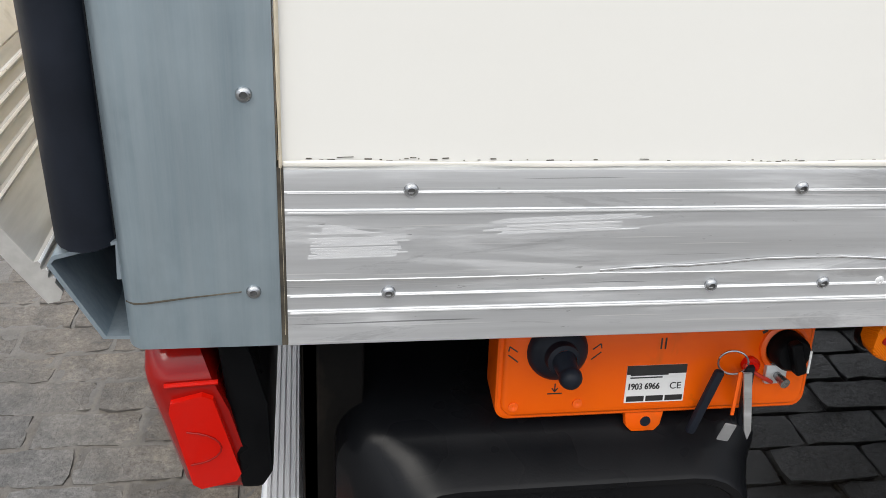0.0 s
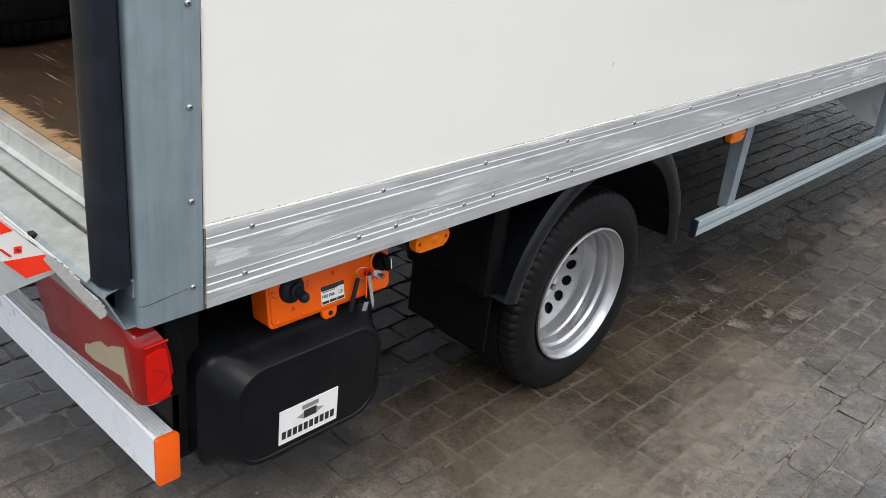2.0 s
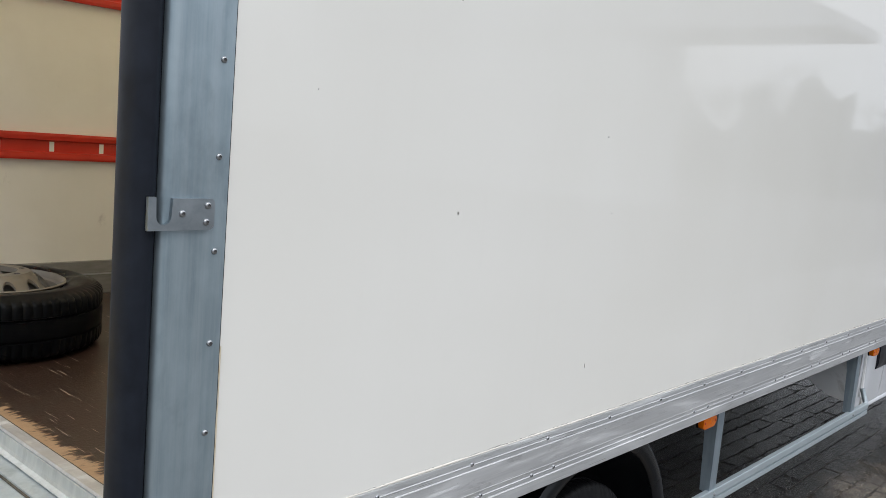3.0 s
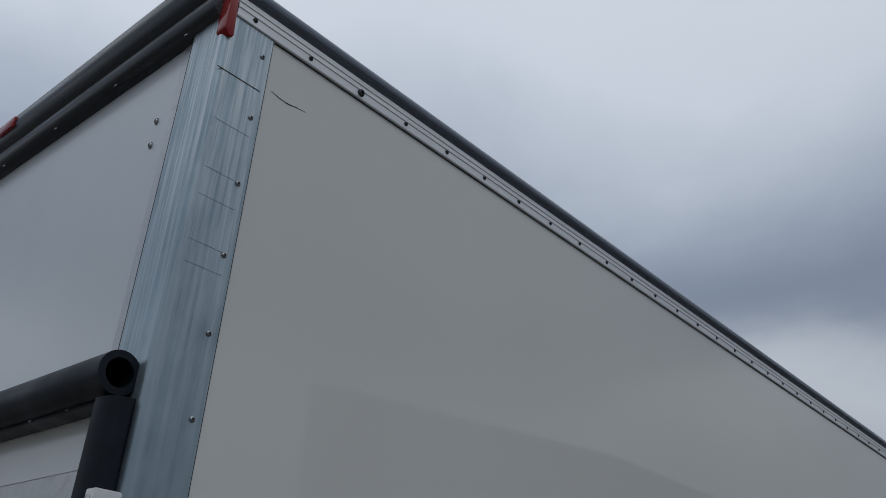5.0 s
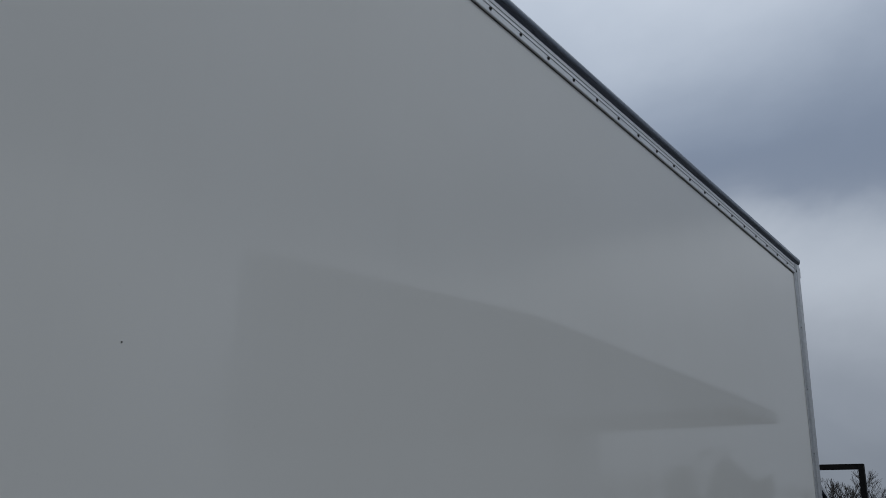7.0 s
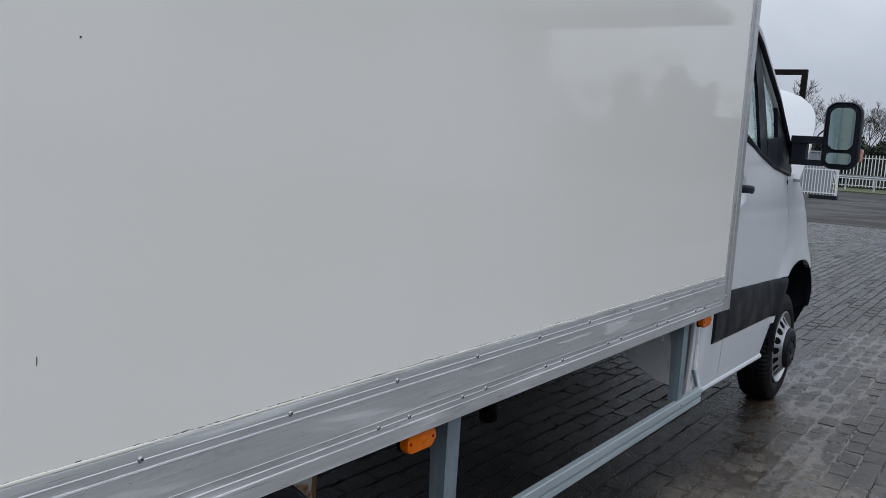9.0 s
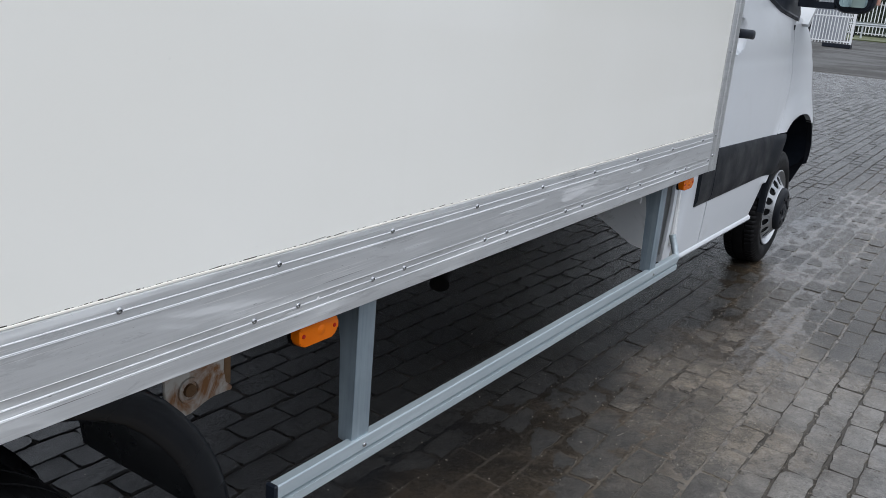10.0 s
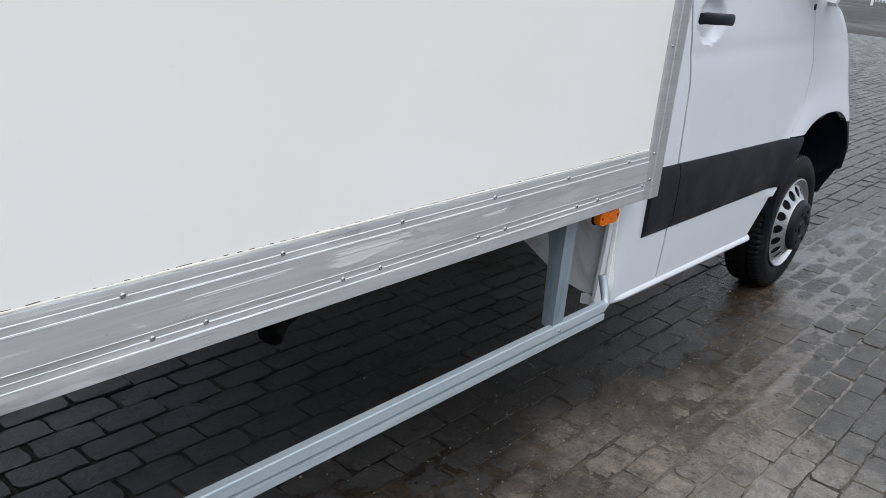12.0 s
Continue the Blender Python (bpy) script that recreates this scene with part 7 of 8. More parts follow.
# cab back, roof, screen, nose, open bonnet
bm = B()
prism(bm, [(0.115, 0.385), (0.22, 0.388), (0.30, 0.402), (0.51, 0.512), (0.62, 0.58), (1.58, 0.58), (1.69, 0.512), (1.90, 0.402), (2.085, 0.385), (2.085, 2.30), (0.115, 2.30)], "x", 4.375, 4.40)
BACK = part("cab_back", bm, CHASSIS, TRUCK, "grey-white cab rear wall")
bm = B()
pipe(bm, [(4.370, 0.13, 0.78), (4.367, 0.125, 0.44)], 0.012, 8)
block(bm, 4.367, 4.376, 0.20, 0.56, 0.640, 0.652, 0.003)
block(bm, 4.365, 4.376, 0.28, 0.32, 0.585, 0.612, 0.003)
part("back_seam", bm, CHASSIS, BACK, "folded seam on the rear wall")
bm = B()
prism(bm, [(4.42, 2.24), (4.72, 2.27), (4.92, 2.22), (5.0, 2.14), (4.98, 2.22), (4.86, 2.33), (4.6, 2.40), (4.42, 2.41)], "y", 0.26, TRUCK_W - 0.26, 0.01, 2)
part("cab_roof", bm, CAR_WHITE, TRUCK, "white cab roof", True)
bm = B()
rings = []
for x, z in ((5.86, 1.44), (5.45, 1.83), (4.97, 2.22)):
    row = [(x - 0.25 * ((y - 1.1) / 0.95) ** 2 * 0.45, y, z) for y in (0.19, 0.4, 0.7, 1.1, 1.5, 1.8, 2.01)]
    rings.append(row + [(px + 0.003, py, pz + 0.003) for px, py, pz in reversed(row)])
loft(bm, rings)
sc = part("windscreen", bm, GLASS, TRUCK, "clear windscreen", True)
sc.visible_shadow = False
bm = B()
block(bm, 5.35, 5.85, 0.2, 2.0, 1.15, 1.38, 0.05, 2)
part("dashboard", bm, RUBBER, TRUCK, "dark dashboard", True)
for y in (0.38, 1.25):
    bm = B()
    block(bm, 4.62, 5.1, y, y + 0.5, 0.95, 1.10, 0.04, 2)
    block(bm, 4.56, 4.70, y, y + 0.5, 1.08, 1.62, 0.04, 2)
    block(bm, 4.58, 4.68, y + 0.12, y + 0.38, 1.64, 1.85, 0.04, 2)
    part("cab_seat", bm, SATIN, TRUCK, "dark cloth cab seat", True)


def nose_ring(z, shrink=0.0):
    pts = []
    for k in range(25):
        s = -1 + 2 * k / 24
        y = 1.1 + s * (0.955 - shrink)
        x = 7.14 - shrink - (7.11 - shrink - front_bend(z)) * abs(s) ** 3.2
        pts.append((x, y, z))
    return pts


bm = B()
loft(bm, [nose_ring(0.36, 0.06), nose_ring(0.40, 0.02), nose_ring(0.50, 0.0), nose_ring(0.62, -0.004), nose_ring(0.70, 0.0), nose_ring(0.79, 0.0)], closed=False, cap=False)
part("front_bumper", bm, SATIN, TRUCK, "dark grey plastic front bumper", True)
bm = B()
loft(bm, [nose_ring(0.795, 0.0), nose_ring(0.90, 0.02), nose_ring(0.98, 0.06), nose_ring(1.02, 0.12)], closed=False, cap=False)
part("nose_panel", bm, CAR_WHITE, TRUCK, "white nose panel", True)
bm = B()
block(bm, 6.1, 6.85, 0.35, 1.85, 0.75, 1.12, 0.05, 2)
part("engine_cover", bm, RUBBER, TRUCK, "black engine cover", True)
BON = ((0.0, 0.115), (0.10, 0.105), (0.25, 0.10), (0.40, 0.105), (0.47, 0.118), (0.54, 0.155), (0.60, 0.225), (0.645, 0.33), (0.68, 0.48), (0.705, 0.70), (0.72, 1.0))
bm = B()
up, dn = [], []
for s, y in BON:
    x, z = 6.0 + 0.53 * s, 1.35 + 0.848 * s
    row, row2 = [], []
    for k in range(13):
        t = -1 + 2 * k / 12
        yy = 1.1 + t * (1.1 - y)
        crown = 0.05 * (1 - t * t)
        row.append((x - 0.848 * crown, yy, z + 0.53 * crown))
        row2.append((x + 0.025 - 0.848 * crown, yy, z - 0.015 + 0.53 * crown))
    up.append(row)
    dn.append(row2)
rings = [a + list(reversed(b)) for a, b in zip(up, dn)]
loft(bm, rings)
part("open_bonnet", bm, CAR_WHITE, TRUCK, "white bonnet standing open", True)

# ---- spare wheel on the load floor ----
SPARE = thing("spare_wheel", "worn spare tyre on dusty rim lying on plywood floor", "wheel", at=(0.227, 1.596, 0.931))
bm = tyre_mesh((0, 0, 0), 0.20)
bmesh.ops.transform(bm, matrix=Matrix.Translation((0, 0, 0.1)) @ Matrix.Rotation(radians(-90), 4, "X"), verts=bm.verts)
part("tyre", bm, BLACK, SPARE, "worn black tyre", True)
bm = B()
lathe(bm, [(0.203, -0.09), (0.2035, 0.07), (0.213, 0.093), (0.219, 0.099), (0.2245, 0.096), (0.2225, 0.09), (0.20, 0.075), (0.195, 0.05)], (0, 0, 0), "y", 60)
pierced_disc(bm, (0, 0, 0), 0.128, 0.195, 0.115, 0.05, 12, 0.160, 0.018, 0.01, 1.1)
lathe(bm, [(0.128, 0.115), (0.118, 0.126), (0.082, 0.127), (0.080, 0.110)], (0, 0, 0), "y", 48)
bmesh.ops.transform(bm, matrix=Matrix.Translation((0, 0, 0.1)) @ Matrix.Rotation(radians(90), 4, "X"), verts=bm.verts)
SR = part("rim", bm, RIM_DIRTY, SPARE, "dusty grey steel rim", True)
for k in range(6):
    a = math.pi / 3 * k
    bm = B()
    lathe(bm, [(0.0, 0.2275), (0.009, 0.2275), (0.009, 0.2265)], (0.1 * math.cos(a), 0.1 * math.sin(a), 0), "z", 12)
    part("bolt_hole", bm, RUBBER, SR)


# ---- yard fence, guard rail, trees beyond the truck ----
def fence_panel(name, x, y0, y1, z0, z1, pitch, rod, label, cat, group=""):
    f = thing(name, label, cat, group, at=(x, (y0 + y1) / 2, 0))
    mid = (y0 + y1) / 2
    for z in (z0 + 0.12, z1 - 0.25):
        bm = B()
        block(bm, -0.03, 0.03, y0 - mid, y1 - mid, z - 0.03, z + 0.03)
        part("rail", bm, FENCE_WHITE, f)
    for y in (y0, y1):
        bm = B()
        block(bm, -0.05, 0.05, y - mid - 0.05, y - mid + 0.05, 0.0, z1 + 0.05, 0.005)
        part("post", bm, FENCE_WHITE, f)
    first = None
    n = int((y1 - y0) / pitch)
    for i in range(1, n):
        y = y0 + (y1 - y0) * i / n - mid
        if first is None:
            bm = B()
            block(bm, -rod, rod, -rod, rod, z0, z1)
            bmesh.ops.translate(bm, verts=bm.verts, vec=(0, 0, 0))
            first = part("picket", bm, FENCE_WHITE, f)
            first.location = (0, y, 0)
        else:
            again(first, f, pose(0, y, 0))
    return f


GATE = fence_panel("yard_gate", 47.5, 7.15, 11.4, 0.18, 1.72, 0.145, 0.018, "open white steel bar gate on a dark foot in the yard", "gate")
bm = B()
block(bm, -0.25, 0.25, -2.2, -0.9, 0.0, 0.20, 0.02)
part("gate_foot", bm, RUBBER, GATE, "dark gate foot")
for i in range(6):
    fence_panel("bar_fence", 76.0, 2.0 + 5.0 * i, 7.0 + 5.0 * i, 0.3, 2.85, 0.25, 0.03, "tall white steel bar fence along the yard", "fence", "yard fence")
for i in range(4):
    g = thing("guard_rail", "galvanised crash barrier on short posts in the grass verge", "barrier", "verge barriers", at=(73.0, 4 + 8 * i, 0))
    bm = B()
    prism(bm, [(-0.04, 0.95), (0.03, 1.03), (-0.04, 1.1), (0.03, 1.18), (-0.04, 1.26), (-0.02, 1.26), (0.05, 1.18), (-0.02, 1.1), (0.05, 1.03), (-0.02, 0.95)], "y", -4.0, 4.0)
    part("beam", bm, ZINC_FAR, g)
    for y in (-3, -1, 1, 3):
        bm = B()
        block(bm, 0.05, 0.15, y - 0.06, y + 0.06, 0, 1.22)
        part("post", bm, ZINC_FAR, g)
bm = B()
block(bm, 68.0, 140.0, -40, 90, -0.002, 0.08, 0.0)
tagged(part("grass_verge", bm, GRASS), "rough green grass verge beyond the yard", "grass", kind="structure")

# steel frame standing in the yard
F = thing("steel_gantry", "dark square steel gantry frame standing in the yard", "gantry", at=(36.0, 6.62, 0))
bm = B()
block(bm, -0.1, 0.1, 0.0, 0.20, 0, 5.2, 0.01)
part("column", bm, STEEL_BLACK, F)
bm = B()
block(bm, -0.1, 0.1, 3.3, 3.5, 0, 5.2, 0.01)
part("column", bm, STEEL_BLACK, F)
bm = B()
block(bm, -0.1, 0.1, 0.2, 3.3, 5.0, 5.2, 0.01)
part("crossbar", bm, STEEL_BLACK, F)

# grey container behind the gate
C = thing("storage_container", "grey ribbed steel storage container beyond the gate", "container", at=(58.0, 10.6, 0))
bm = B()
pts = []
for i in range(24):
    y = -0.9 + 0.08 * i
    pts += [(-0.02 if i % 2 else 0.02, y), (-0.02 if i % 2 else 0.02, y + 0.05)]
pts += [(2.4, pts[-1][1]), (2.4, -0.9)]
prism(bm, pts, "z", 0.1, 2.5)
part("wall", bm, GREY_CLAD, C)
bm = B()
block(bm, -0.06, 2.46, -0.96, 1.06, 2.5, 2.6, 0.02)
part("roof", bm, GREY_CLAD, C)


def bare_tree(seed, height, spread, at):
    """A winter tree: a tapered trunk that forks into ever finer twigs."""
    rg = random.Random(seed)
    t = thing("bare_tree", "tall leafless tree with fine dark twigs", "tree", "bare trees", at=at)
    trunk, crown = B(), B()

    def grow(p, d, ln, r, depth, bm):
        pts, rad = [p], [r]
        for k in range(3):
            d = (d + Vector((rg.uniform(-0.16, 0.16), rg.uniform(-0.16, 0.16), rg.uniform(-0.03, 0.12)))).normalized()
            p = p + d * ln / 3
            pts.append(p)
            rad.append(max(0.009, r * (1 - 0.15 * (k + 1))))
        pipe(bm, pts, rad, 6 if depth > 2 else 3, False)
        if depth == 0:
            return
        for k in range(rg.choice((2, 3, 3)) if depth > 1 else 6):
            s = Vector((rg.uniform(-1, 1), rg.uniform(-1, 1), rg.uniform(-0.1, 0.9))).normalized()
            nd = (d * 0.75 + s * spread).normalized()
            grow(pts[rg.choice((2, 3, 3))], nd, ln * rg.uniform(0.62, 0.85), r * rg.uniform(0.5, 0.66), depth - 1, crown)
    grow(Vector((0, 0, 0)), Vector((0, 0, 1)), height * 0.3, height * 0.020, 6, trunk)
    part("trunk", trunk, BARK, t, "", True)
    part("crown", crown, BARK, t)
    return t


for k, (x, y, h, sp) in enumerate(((92, 23.0, 10.5, 0.7), (98, 19.5, 9.8, 0.75), (90, 16.2, 9.0, 0.75), (96, 13.0, 9.6, 0.75), (93, 9.0, 8.6, 0.75), (60, 13.2, 7.4, 0.7), (99, 27.0, 9.5, 0.7), (95, 4.0, 9.0, 0.7))):
    bare_tree(20 + k, h, sp, (x, y, 0))


def hedge(seed, at, length, h):
    rg = random.Random(seed)
    t = thing("evergreen_shrub", "dense dark evergreen shrubs behind the fence", "shrub", "evergreen shrubs", at=at)
    vs, fs = [], []
    for i in range(4200):
        y = rg.uniform(-length / 2, length / 2)
        top = h * (0.72 + 0.28 * noise.noise(Vector((y * 0.5, seed, 0))))
        x, z = rg.uniform(-1.2, 1.2), top * rg.random() ** 0.6
        s = rg.uniform(0.12, 0.3)
        a = Vector((rg.uniform(-1, 1), rg.uniform(-1, 1), rg.uniform(-1, 1))).normalized() * s
        b = a.cross(Vector((rg.uniform(-1, 1), rg.uniform(-1, 1), rg.uniform(-1, 1)))).normalized() * s * 0.6
        n = len(vs)
        p = Vector((x, y, z))
        vs += [p - a, p + b, p + a, p - b]
        fs.append((n, n + 1, n + 2, n + 3))
    core = B()
    rows = []
    for i in range(19):
        y = length * (i / 18 - 0.5)
        top = h * (0.66 + 0.26 * noise.noise(Vector((y * 0.5, seed, 0))))
        rows.append([(-0.7, y, 0.0), (-0.8, y, top * 0.6), (-0.3, y, top), (0.3, y, top * 0.97), (0.8, y, top * 0.6), (0.7, y, 0.0)])
    loft(core, rows)
    part("inner_growth", core, EVERGREEN, t)
    me = bpy.data.meshes.new("foliage")
    me.from_pydata(vs, [], fs)
    me.materials.append(EVERGREEN)
    o = new("foliage", me)
    o.parent = t
    bm = B()
    for i in range(6):
        y = length * (i / 5 - 0.5) * 0.9
        pipe(bm, [(0, y, 0), (0.1, y + 0.2, h * 0.4), (0, y, h * 0.7)], [0.09, 0.06, 0.03], 6)
    part("stem", bm, BARK, t)


for k, (x, y, ln, h) in enumerate(((84, 8.0, 9, 6.4), (85, 16.5, 9, 5.6), (86, 25.5, 10, 5.4), (84, -1.5, 9, 5.6))):
    hedge(k, (x, y, 0), ln, h)


# ---- yard side that shows only as a reflection in the panels ----
for k, (x, y, h) in enumerate(((66, -23.0, 10.5), (70, -30.0, 9.6), (64, -31.0, 8.2), (72, -19.0, 8.0))):
    bare_tree(60 + k, h, 0.8, (x, y, 0))
for k, (x, y, ln, h) in enumerate(((68, -16.5, 7, 6.6), (66, -23.5, 8, 10.4), (70, -34.0, 9, 6.4))):
    hedge(11 + k, (x, y, 0), ln, h)
HALL = thing("loading_hall", "grey clad loading hall with an overhanging sloped roof", "building", at=(26.0, -18.05, 0))
bm = B()
prism(bm, [(10.2, 6.0), (10.2, 6.37), (3.3, 9.7), (-14.0, 15.5), (-14.0, 6.0)], "x", 0.0, 4.0)
part("roof", bm, GREY_CLAD, HALL, "dark grey sloped overhanging roof")
bm = B()
block(bm, 0.3, 3.7, -13.5, 3.65, 0.0, 6.0)
part("wall", bm, ZINC_FAR, HALL, "pale clad hall wall")

# unseen wall added to keep light from reaching under the truck
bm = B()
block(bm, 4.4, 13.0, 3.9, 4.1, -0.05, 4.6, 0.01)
tagged(part("light_block_wall", bm, LIGHT_BLOCK_DARK), "plain dark grey unseen wall added to block light", "wall", kind="structure")


# ---- block paving ----
def paver_heights(i, j):
    v = Vector((i * 0.37, j * 0.61, 0.5))
    return 0.0022 * noise.noise(v * 3.1) + 0.004 * noise.noise(v * 0.25)


PW, PH, JOINT = 0.212, 0.106, 0.003


def paver_box(i, j):
    """The plan of one stone in a running bond along the truck."""
    rg = random.Random(i * 7919 + j * 104729)
    x = i * PW + (PW / 2 if j % 2 else 0.0) + rg.uniform(-0.005, 0.005)
    y = j * PH + rg.uniform(-0.004, 0.004)
    return x, y, rg


def paver_verts(x, y, z, rg):
    """A worn stone: a low ring in the joint, a rounded shoulder, a top that is not quite level."""
    hx, hy = (PW - JOINT) / 2, (PH - JOINT) / 2
    plan = ((-1, -1), (-0.6, -1), (-0.2, -1), (0.25, -1), (0.65, -1), (1, -1), (1, -0.35), (1, 0.4), (1, 1), (0.6, 1), (0.15, 1), (-0.3, 1), (-0.65, 1), (-1, 1), (-1, 0.3), (-1, -0.4))
    low, mid, top = [], [], []
    tx, ty = rg.uniform(-0.020, 0.020), rg.uniform(-0.030, 0.030)
    for u, v in plan:
        jx, jy = rg.uniform(-0.0028, 0.0028), rg.uniform(-0.0032, 0.0032)
        corner = abs(u) + abs(v) > 1.7
        w = rg.uniform(0.0012, 0.005) * (1.8 if rg.random() < 0.2 else 1.0) + (0.004 if corner else 0.0)
        px, py = u * hx + jx, v * hy + jy
        qx, qy = px - math.copysign(w, u) * (abs(u) > 0.9), py - math.copysign(w, v) * (abs(v) > 0.9)
        low.append((x + px, y + py, z - 0.008))
        mid.append((x + (px + qx * 2) / 3, y + (py + qy * 2) / 3, z - rg.uniform(0.0015, 0.004)))
        top.append((x + qx, y + qy, z + tx * qx + ty * qy))
    return low + mid + top + [(x, y, z + rg.uniform(0.0, 0.0009))]


PN = 16
PAVER_FACES = [(2 * PN + k_, 2 * PN + (k_ + 1) % PN, 3 * PN) for k_ in range(PN)]
for a_, b_ in ((0, PN), (PN, 2 * PN)):
    for k_ in range(PN):
        PAVER_FACES.append((a_ + k_, a_ + (k_ + 1) % PN, b_ + (k_ + 1) % PN, b_ + k_))


def sharpen(me):
    """Keeps the rim of each stone's top crisp."""
    n = 3 * PN + 1
    ends = np.empty(len(me.edges) * 2, dtype=np.int32)
    me.edges.foreach_get("vertices", ends)
    rim = ((ends % n >= 2 * PN) & (ends % n < 3 * PN)).reshape(-1, 2).all(axis=1)
    me.attributes.new("sharp_edge", "BOOLEAN", "EDGE").data.foreach_set("value", rim)


PAVING = tagged(new("pavement"), "worn grey-brown concrete block paving, damp in wheel tracks", "paving", kind="structure")
# stones beside the truck are pieces of their own
near_i, near_j = range(9, 26), range(-11, 6)
shapes = []
for s in range(12):
    me = bpy.data.meshes.new("paver")
    me.from_pydata(paver_verts(0, 0, 0, random.Random(900 + s)), [], PAVER_FACES)
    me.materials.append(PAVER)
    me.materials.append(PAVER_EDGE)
    for p in me.polygons:
        p.material_index, p.use_smooth = (1, False) if len(p.vertices) > 3 else (0, True)
    sharpen(me)
    shapes.append(me)
for i in near_i:
    for j in near_j:
        x, y, rg = paver_box(i, j)
        o = new("paver", shapes[rg.randrange(12)])
        o.parent = PAVING
        o.location = (x, y, paver_heights(i, j) + dip(x))
verts, faces = [], []
i0, i1 = int(FIELD[0] / PW) + 1, int(FIELD[1] / PW) - 1
j0, j1 = int(FIELD[2] / PH) + 1, int(FIELD[3] / PH) - 1
for i in range(i0, i1):
    for j in range(j0, j1):
        if i in near_i and j in near_j:
            continue
        x, y, rg = paver_box(i, j)
        n = len(verts)
        verts.extend(paver_verts(x, y, paver_heights(i, j) + dip(x), rg))
        faces.extend([tuple(n + q for q in f) for f in PAVER_FACES])
me = bpy.data.meshes.new("paver_field")
me.from_pydata(verts, [], faces)
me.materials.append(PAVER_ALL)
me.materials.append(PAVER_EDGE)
shoulder = [len(f) > 3 for f in faces]
me.polygons.foreach_set("material_index", [1 if e else 0 for e in shoulder])
me.polygons.foreach_set("use_smooth", [not e for e in shoulder])
sharpen(me)
pf = new("paver_field", me)
pf.parent = PAVING
tagged(pf, "field of worn concrete blocks", kind="stuff")

# mud film on the wheel track, with silt standing up in ridges along the joints
SX0, SX1, SY0, SY1, SN = -1.6, 9.2, -1.75, 1.6, 0.0135
nx, ny = int((SX1 - SX0) / SN), int((SY1 - SY0) / SN)
verts, faces, deep = [], [], []
for i in range(nx + 1):
    for j in range(ny + 1):
        x, y = SX0 + i * SN, SY0 + j * SN
        wx = x + 0.012 * noise.noise(Vector((x * 14, y * 14, 1.2)))
        wy = y + 0.012 * noise.noise(Vector((x * 14, y * 14, 7.7)))
        row = math.floor(wy / PH + 0.5)
        ex = wx / PW + (0.5 if row % 2 == 0 else 0.0)
        d = min(abs(ex - round(ex)) * PW, abs(wy / PH + 0.5 - round(wy / PH + 0.5)) * PH)
        ridge = math.exp(-(d / 0.013) ** 2)
        base = 0.004 * noise.noise(Vector((x / PW * 0.37, y / PH * 0.61, 0.5)) * 0.25)
        patch = noise.noise(Vector((x * 1.9, y * 1.9, 0.2)))
        level = min(0.0036, 0.0036 + 0.022 * (y + 0.28), 0.0036 - 0.030 * (y - 0.22)) + 0.0026 * patch + max(-0.005, min(0.0, 0.012 * (x - 0.9)))
        if y < 0.0:
            level = max(level, -0.0032 + 0.0014 * patch)
        aft = min(1.0, max(0.0, (0.45 - x) / 0.4))
        level += (-0.0022 + 0.0016 * patch - level) * aft
        level -= 0.0046 * min(1.0, max(0.0, (x - 1.9) / 1.9)) * (1.0 if y < 0.3 else 0.6)
        lump = noise.noise(Vector((x * 52, y * 52, 4.2))) + 0.5 * noise.noise(Vector((x * 21, y * 21, 9.2)))
        rough = 0.25 + 0.9 * min(1.0, max(0.0, (-0.12 - y) / 0.25))
        ridge *= min(1.0, max(0.0, (y + 0.80) / 0.35))
        deep.append(level < -0.0075)
        verts.append((x, y, dip(x) + base + max(-0.011, level + ridge * 0.0042 * (0.3 + 0.7 * patch + 1.2 * lump) + 0.0026 * rough * lump)))
for i in range(nx):
    for j in range(ny):
        a = i * (ny + 1) + j
        if not (deep[a] and deep[a + ny + 2]):
            faces.append((a, a + ny + 1, a + ny + 2, a + 1))
me = bpy.data.meshes.new("mud_film")
me.from_pydata(verts, [], faces)
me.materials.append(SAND)
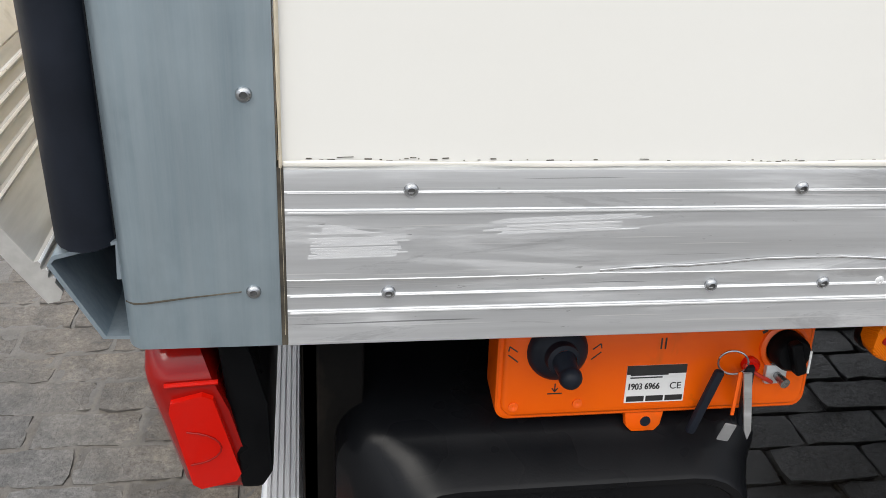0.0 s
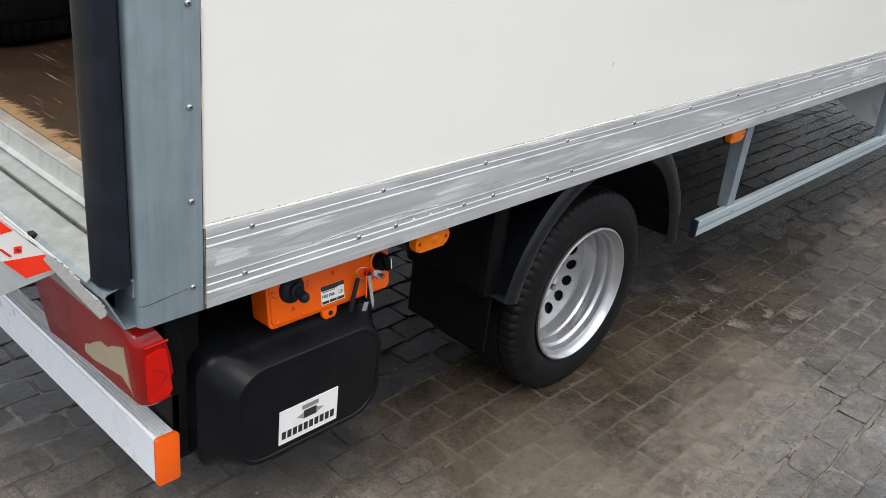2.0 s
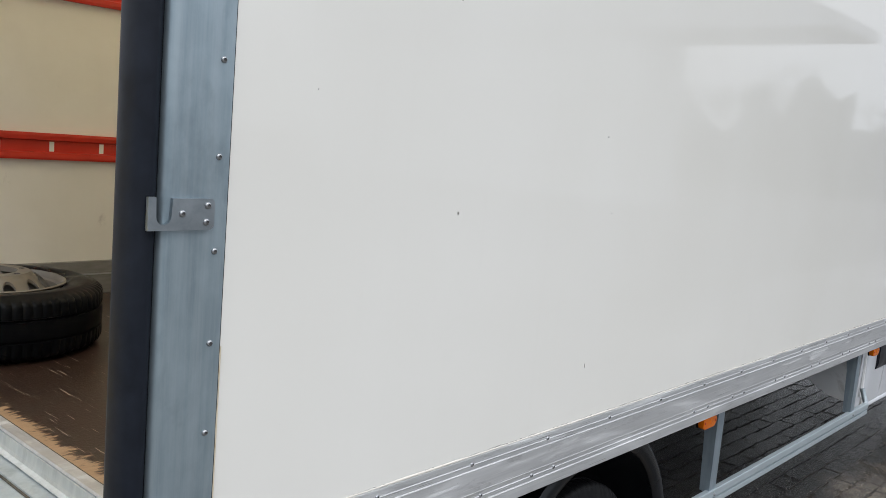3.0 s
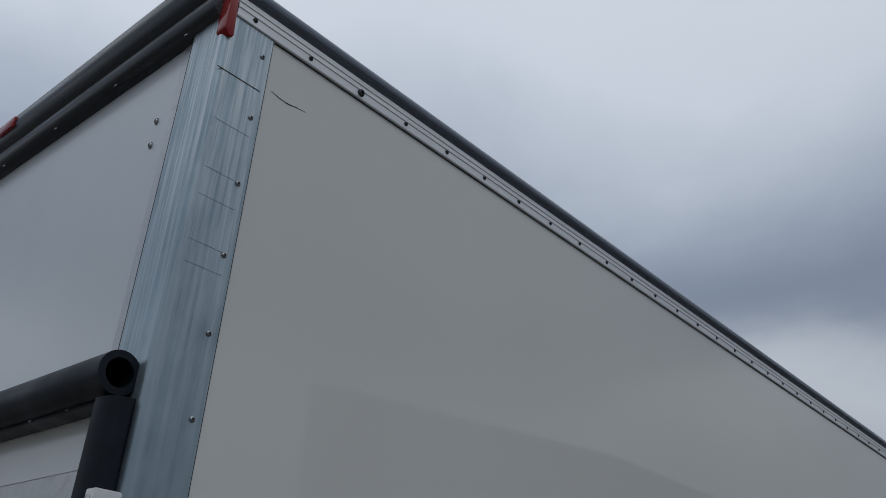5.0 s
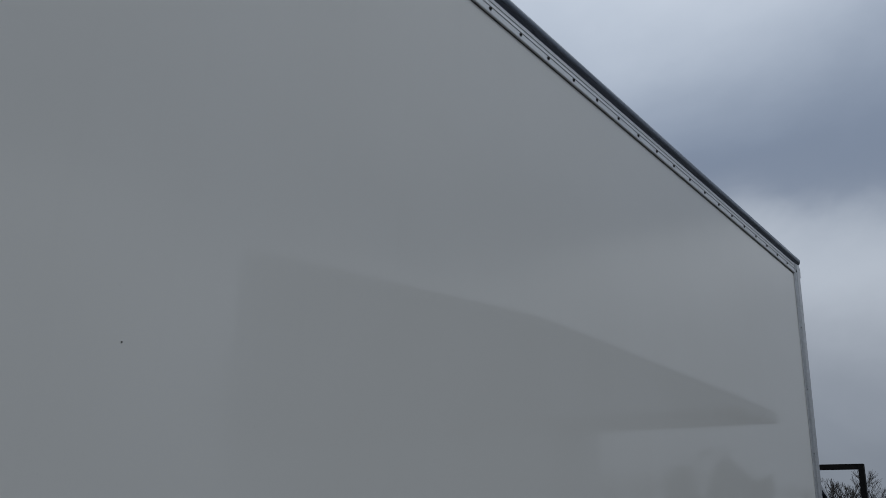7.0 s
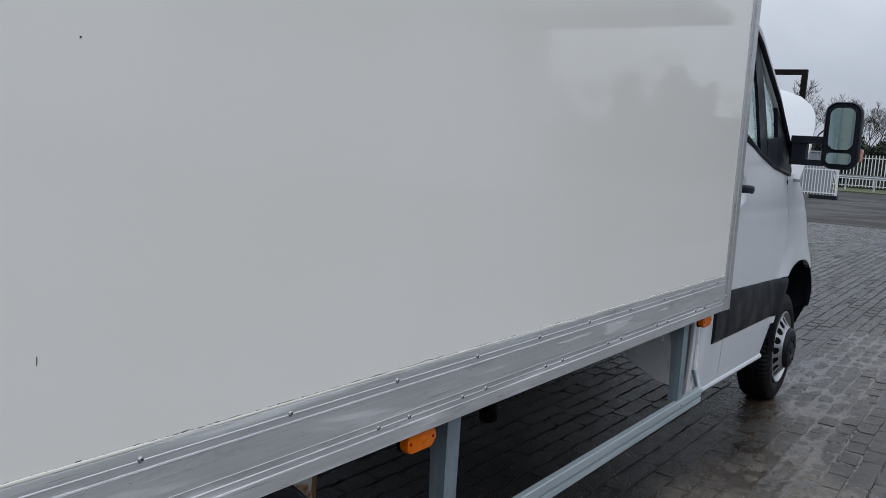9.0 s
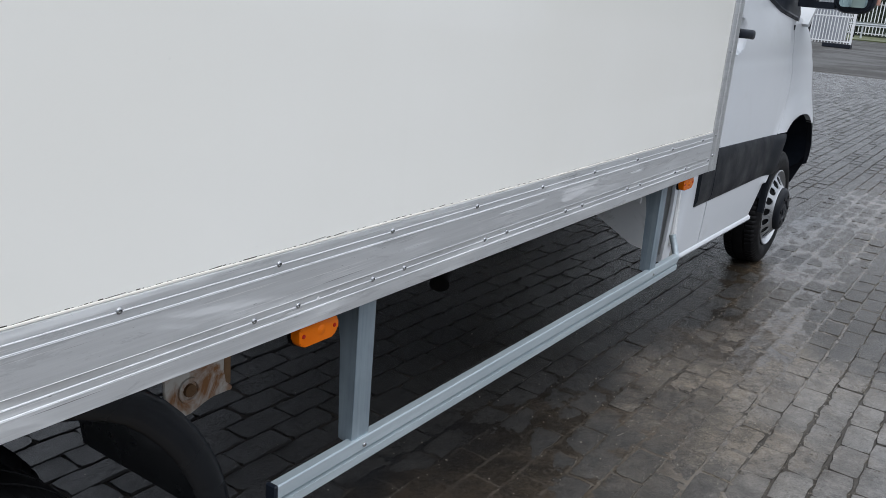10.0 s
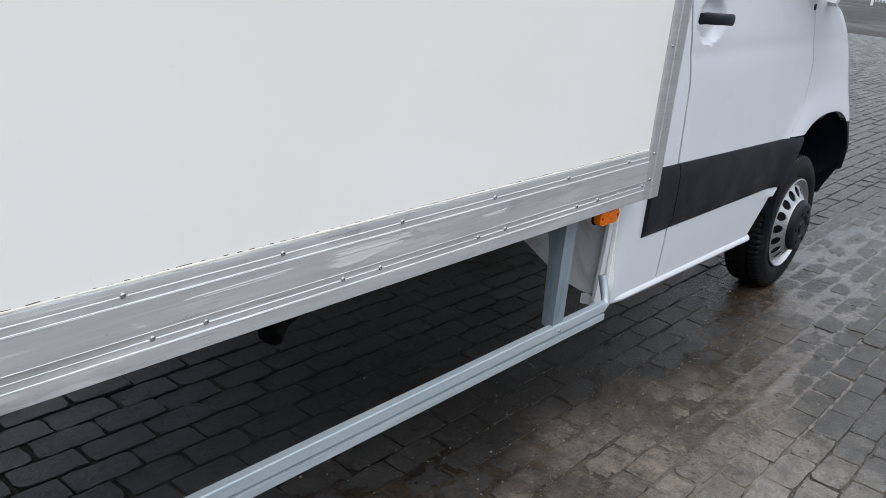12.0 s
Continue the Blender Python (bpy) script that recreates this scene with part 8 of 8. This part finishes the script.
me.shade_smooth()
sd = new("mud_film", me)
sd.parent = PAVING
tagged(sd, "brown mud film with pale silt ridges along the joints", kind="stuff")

# loose grit, crumbs and a few dry stalks on the stones
rng = random.Random(31)
verts, faces = [], []
for i in range(4200):
    x, y = rng.uniform(-1.2, 8.0), rng.gauss(-0.5, 0.5)
    if i > 1900:
        x = rng.uniform(2.2, 6.0)
    if i % 3:
        y = (math.floor(y / PH) + 0.5) * PH + rng.gauss(0, 0.009)
    r = rng.uniform(0.0010, 0.0036) * (1.6 if rng.random() < 0.08 else 1)
    n = len(verts)
    z = 0.001 + r * 0.4 + dip(x)
    for dx, dy, dz in ((1, 0, 0), (-0.8, 0.3, 0), (0.2, 0.9, 0.1), (0, -1, 0), (0.1, 0, 0.7), (0, 0, -0.8)):
        verts.append((x + r * dx * rng.uniform(0.7, 1.3), y + r * dy * rng.uniform(0.7, 1.3), z + r * dz))
    faces.extend([tuple(n + q for q in f) for f in ((0, 2, 4), (2, 1, 4), (1, 3, 4), (3, 0, 4), (2, 0, 5), (1, 2, 5), (3, 1, 5), (0, 3, 5))])
for i in range(40):
    x, y, a, ln = rng.uniform(-0.6, 6.0), rng.gauss(-0.4, 0.5), rng.uniform(0, 3.14), rng.uniform(0.012, 0.045)
    n = len(verts)
    c, s_ = math.cos(a) * ln, math.sin(a) * ln
    w = 0.0009
    for k in (-1, 1):
        for dx, dz in ((-w, 0.0), (w, 0.0), (0.0, 0.0016)):
            verts.append((x + k * c / 2 - dx * math.sin(a), y + k * s_ / 2 + dx * math.cos(a), 0.003 + dz + dip(x)))
    faces.extend([(n, n + 1, n + 4, n + 3), (n + 1, n + 2, n + 5, n + 4), (n + 2, n, n + 3, n + 5), (n, n + 1, n + 2), (n + 3, n + 4, n + 5)])
me = bpy.data.meshes.new("loose_grit")
me.from_pydata(verts, [], faces)
me.materials.append(CRUMB)
gr = new("loose_grit", me)
tagged(gr, "pale loose grit and dry stalks scattered on the paving", "grit", kind="stuff")
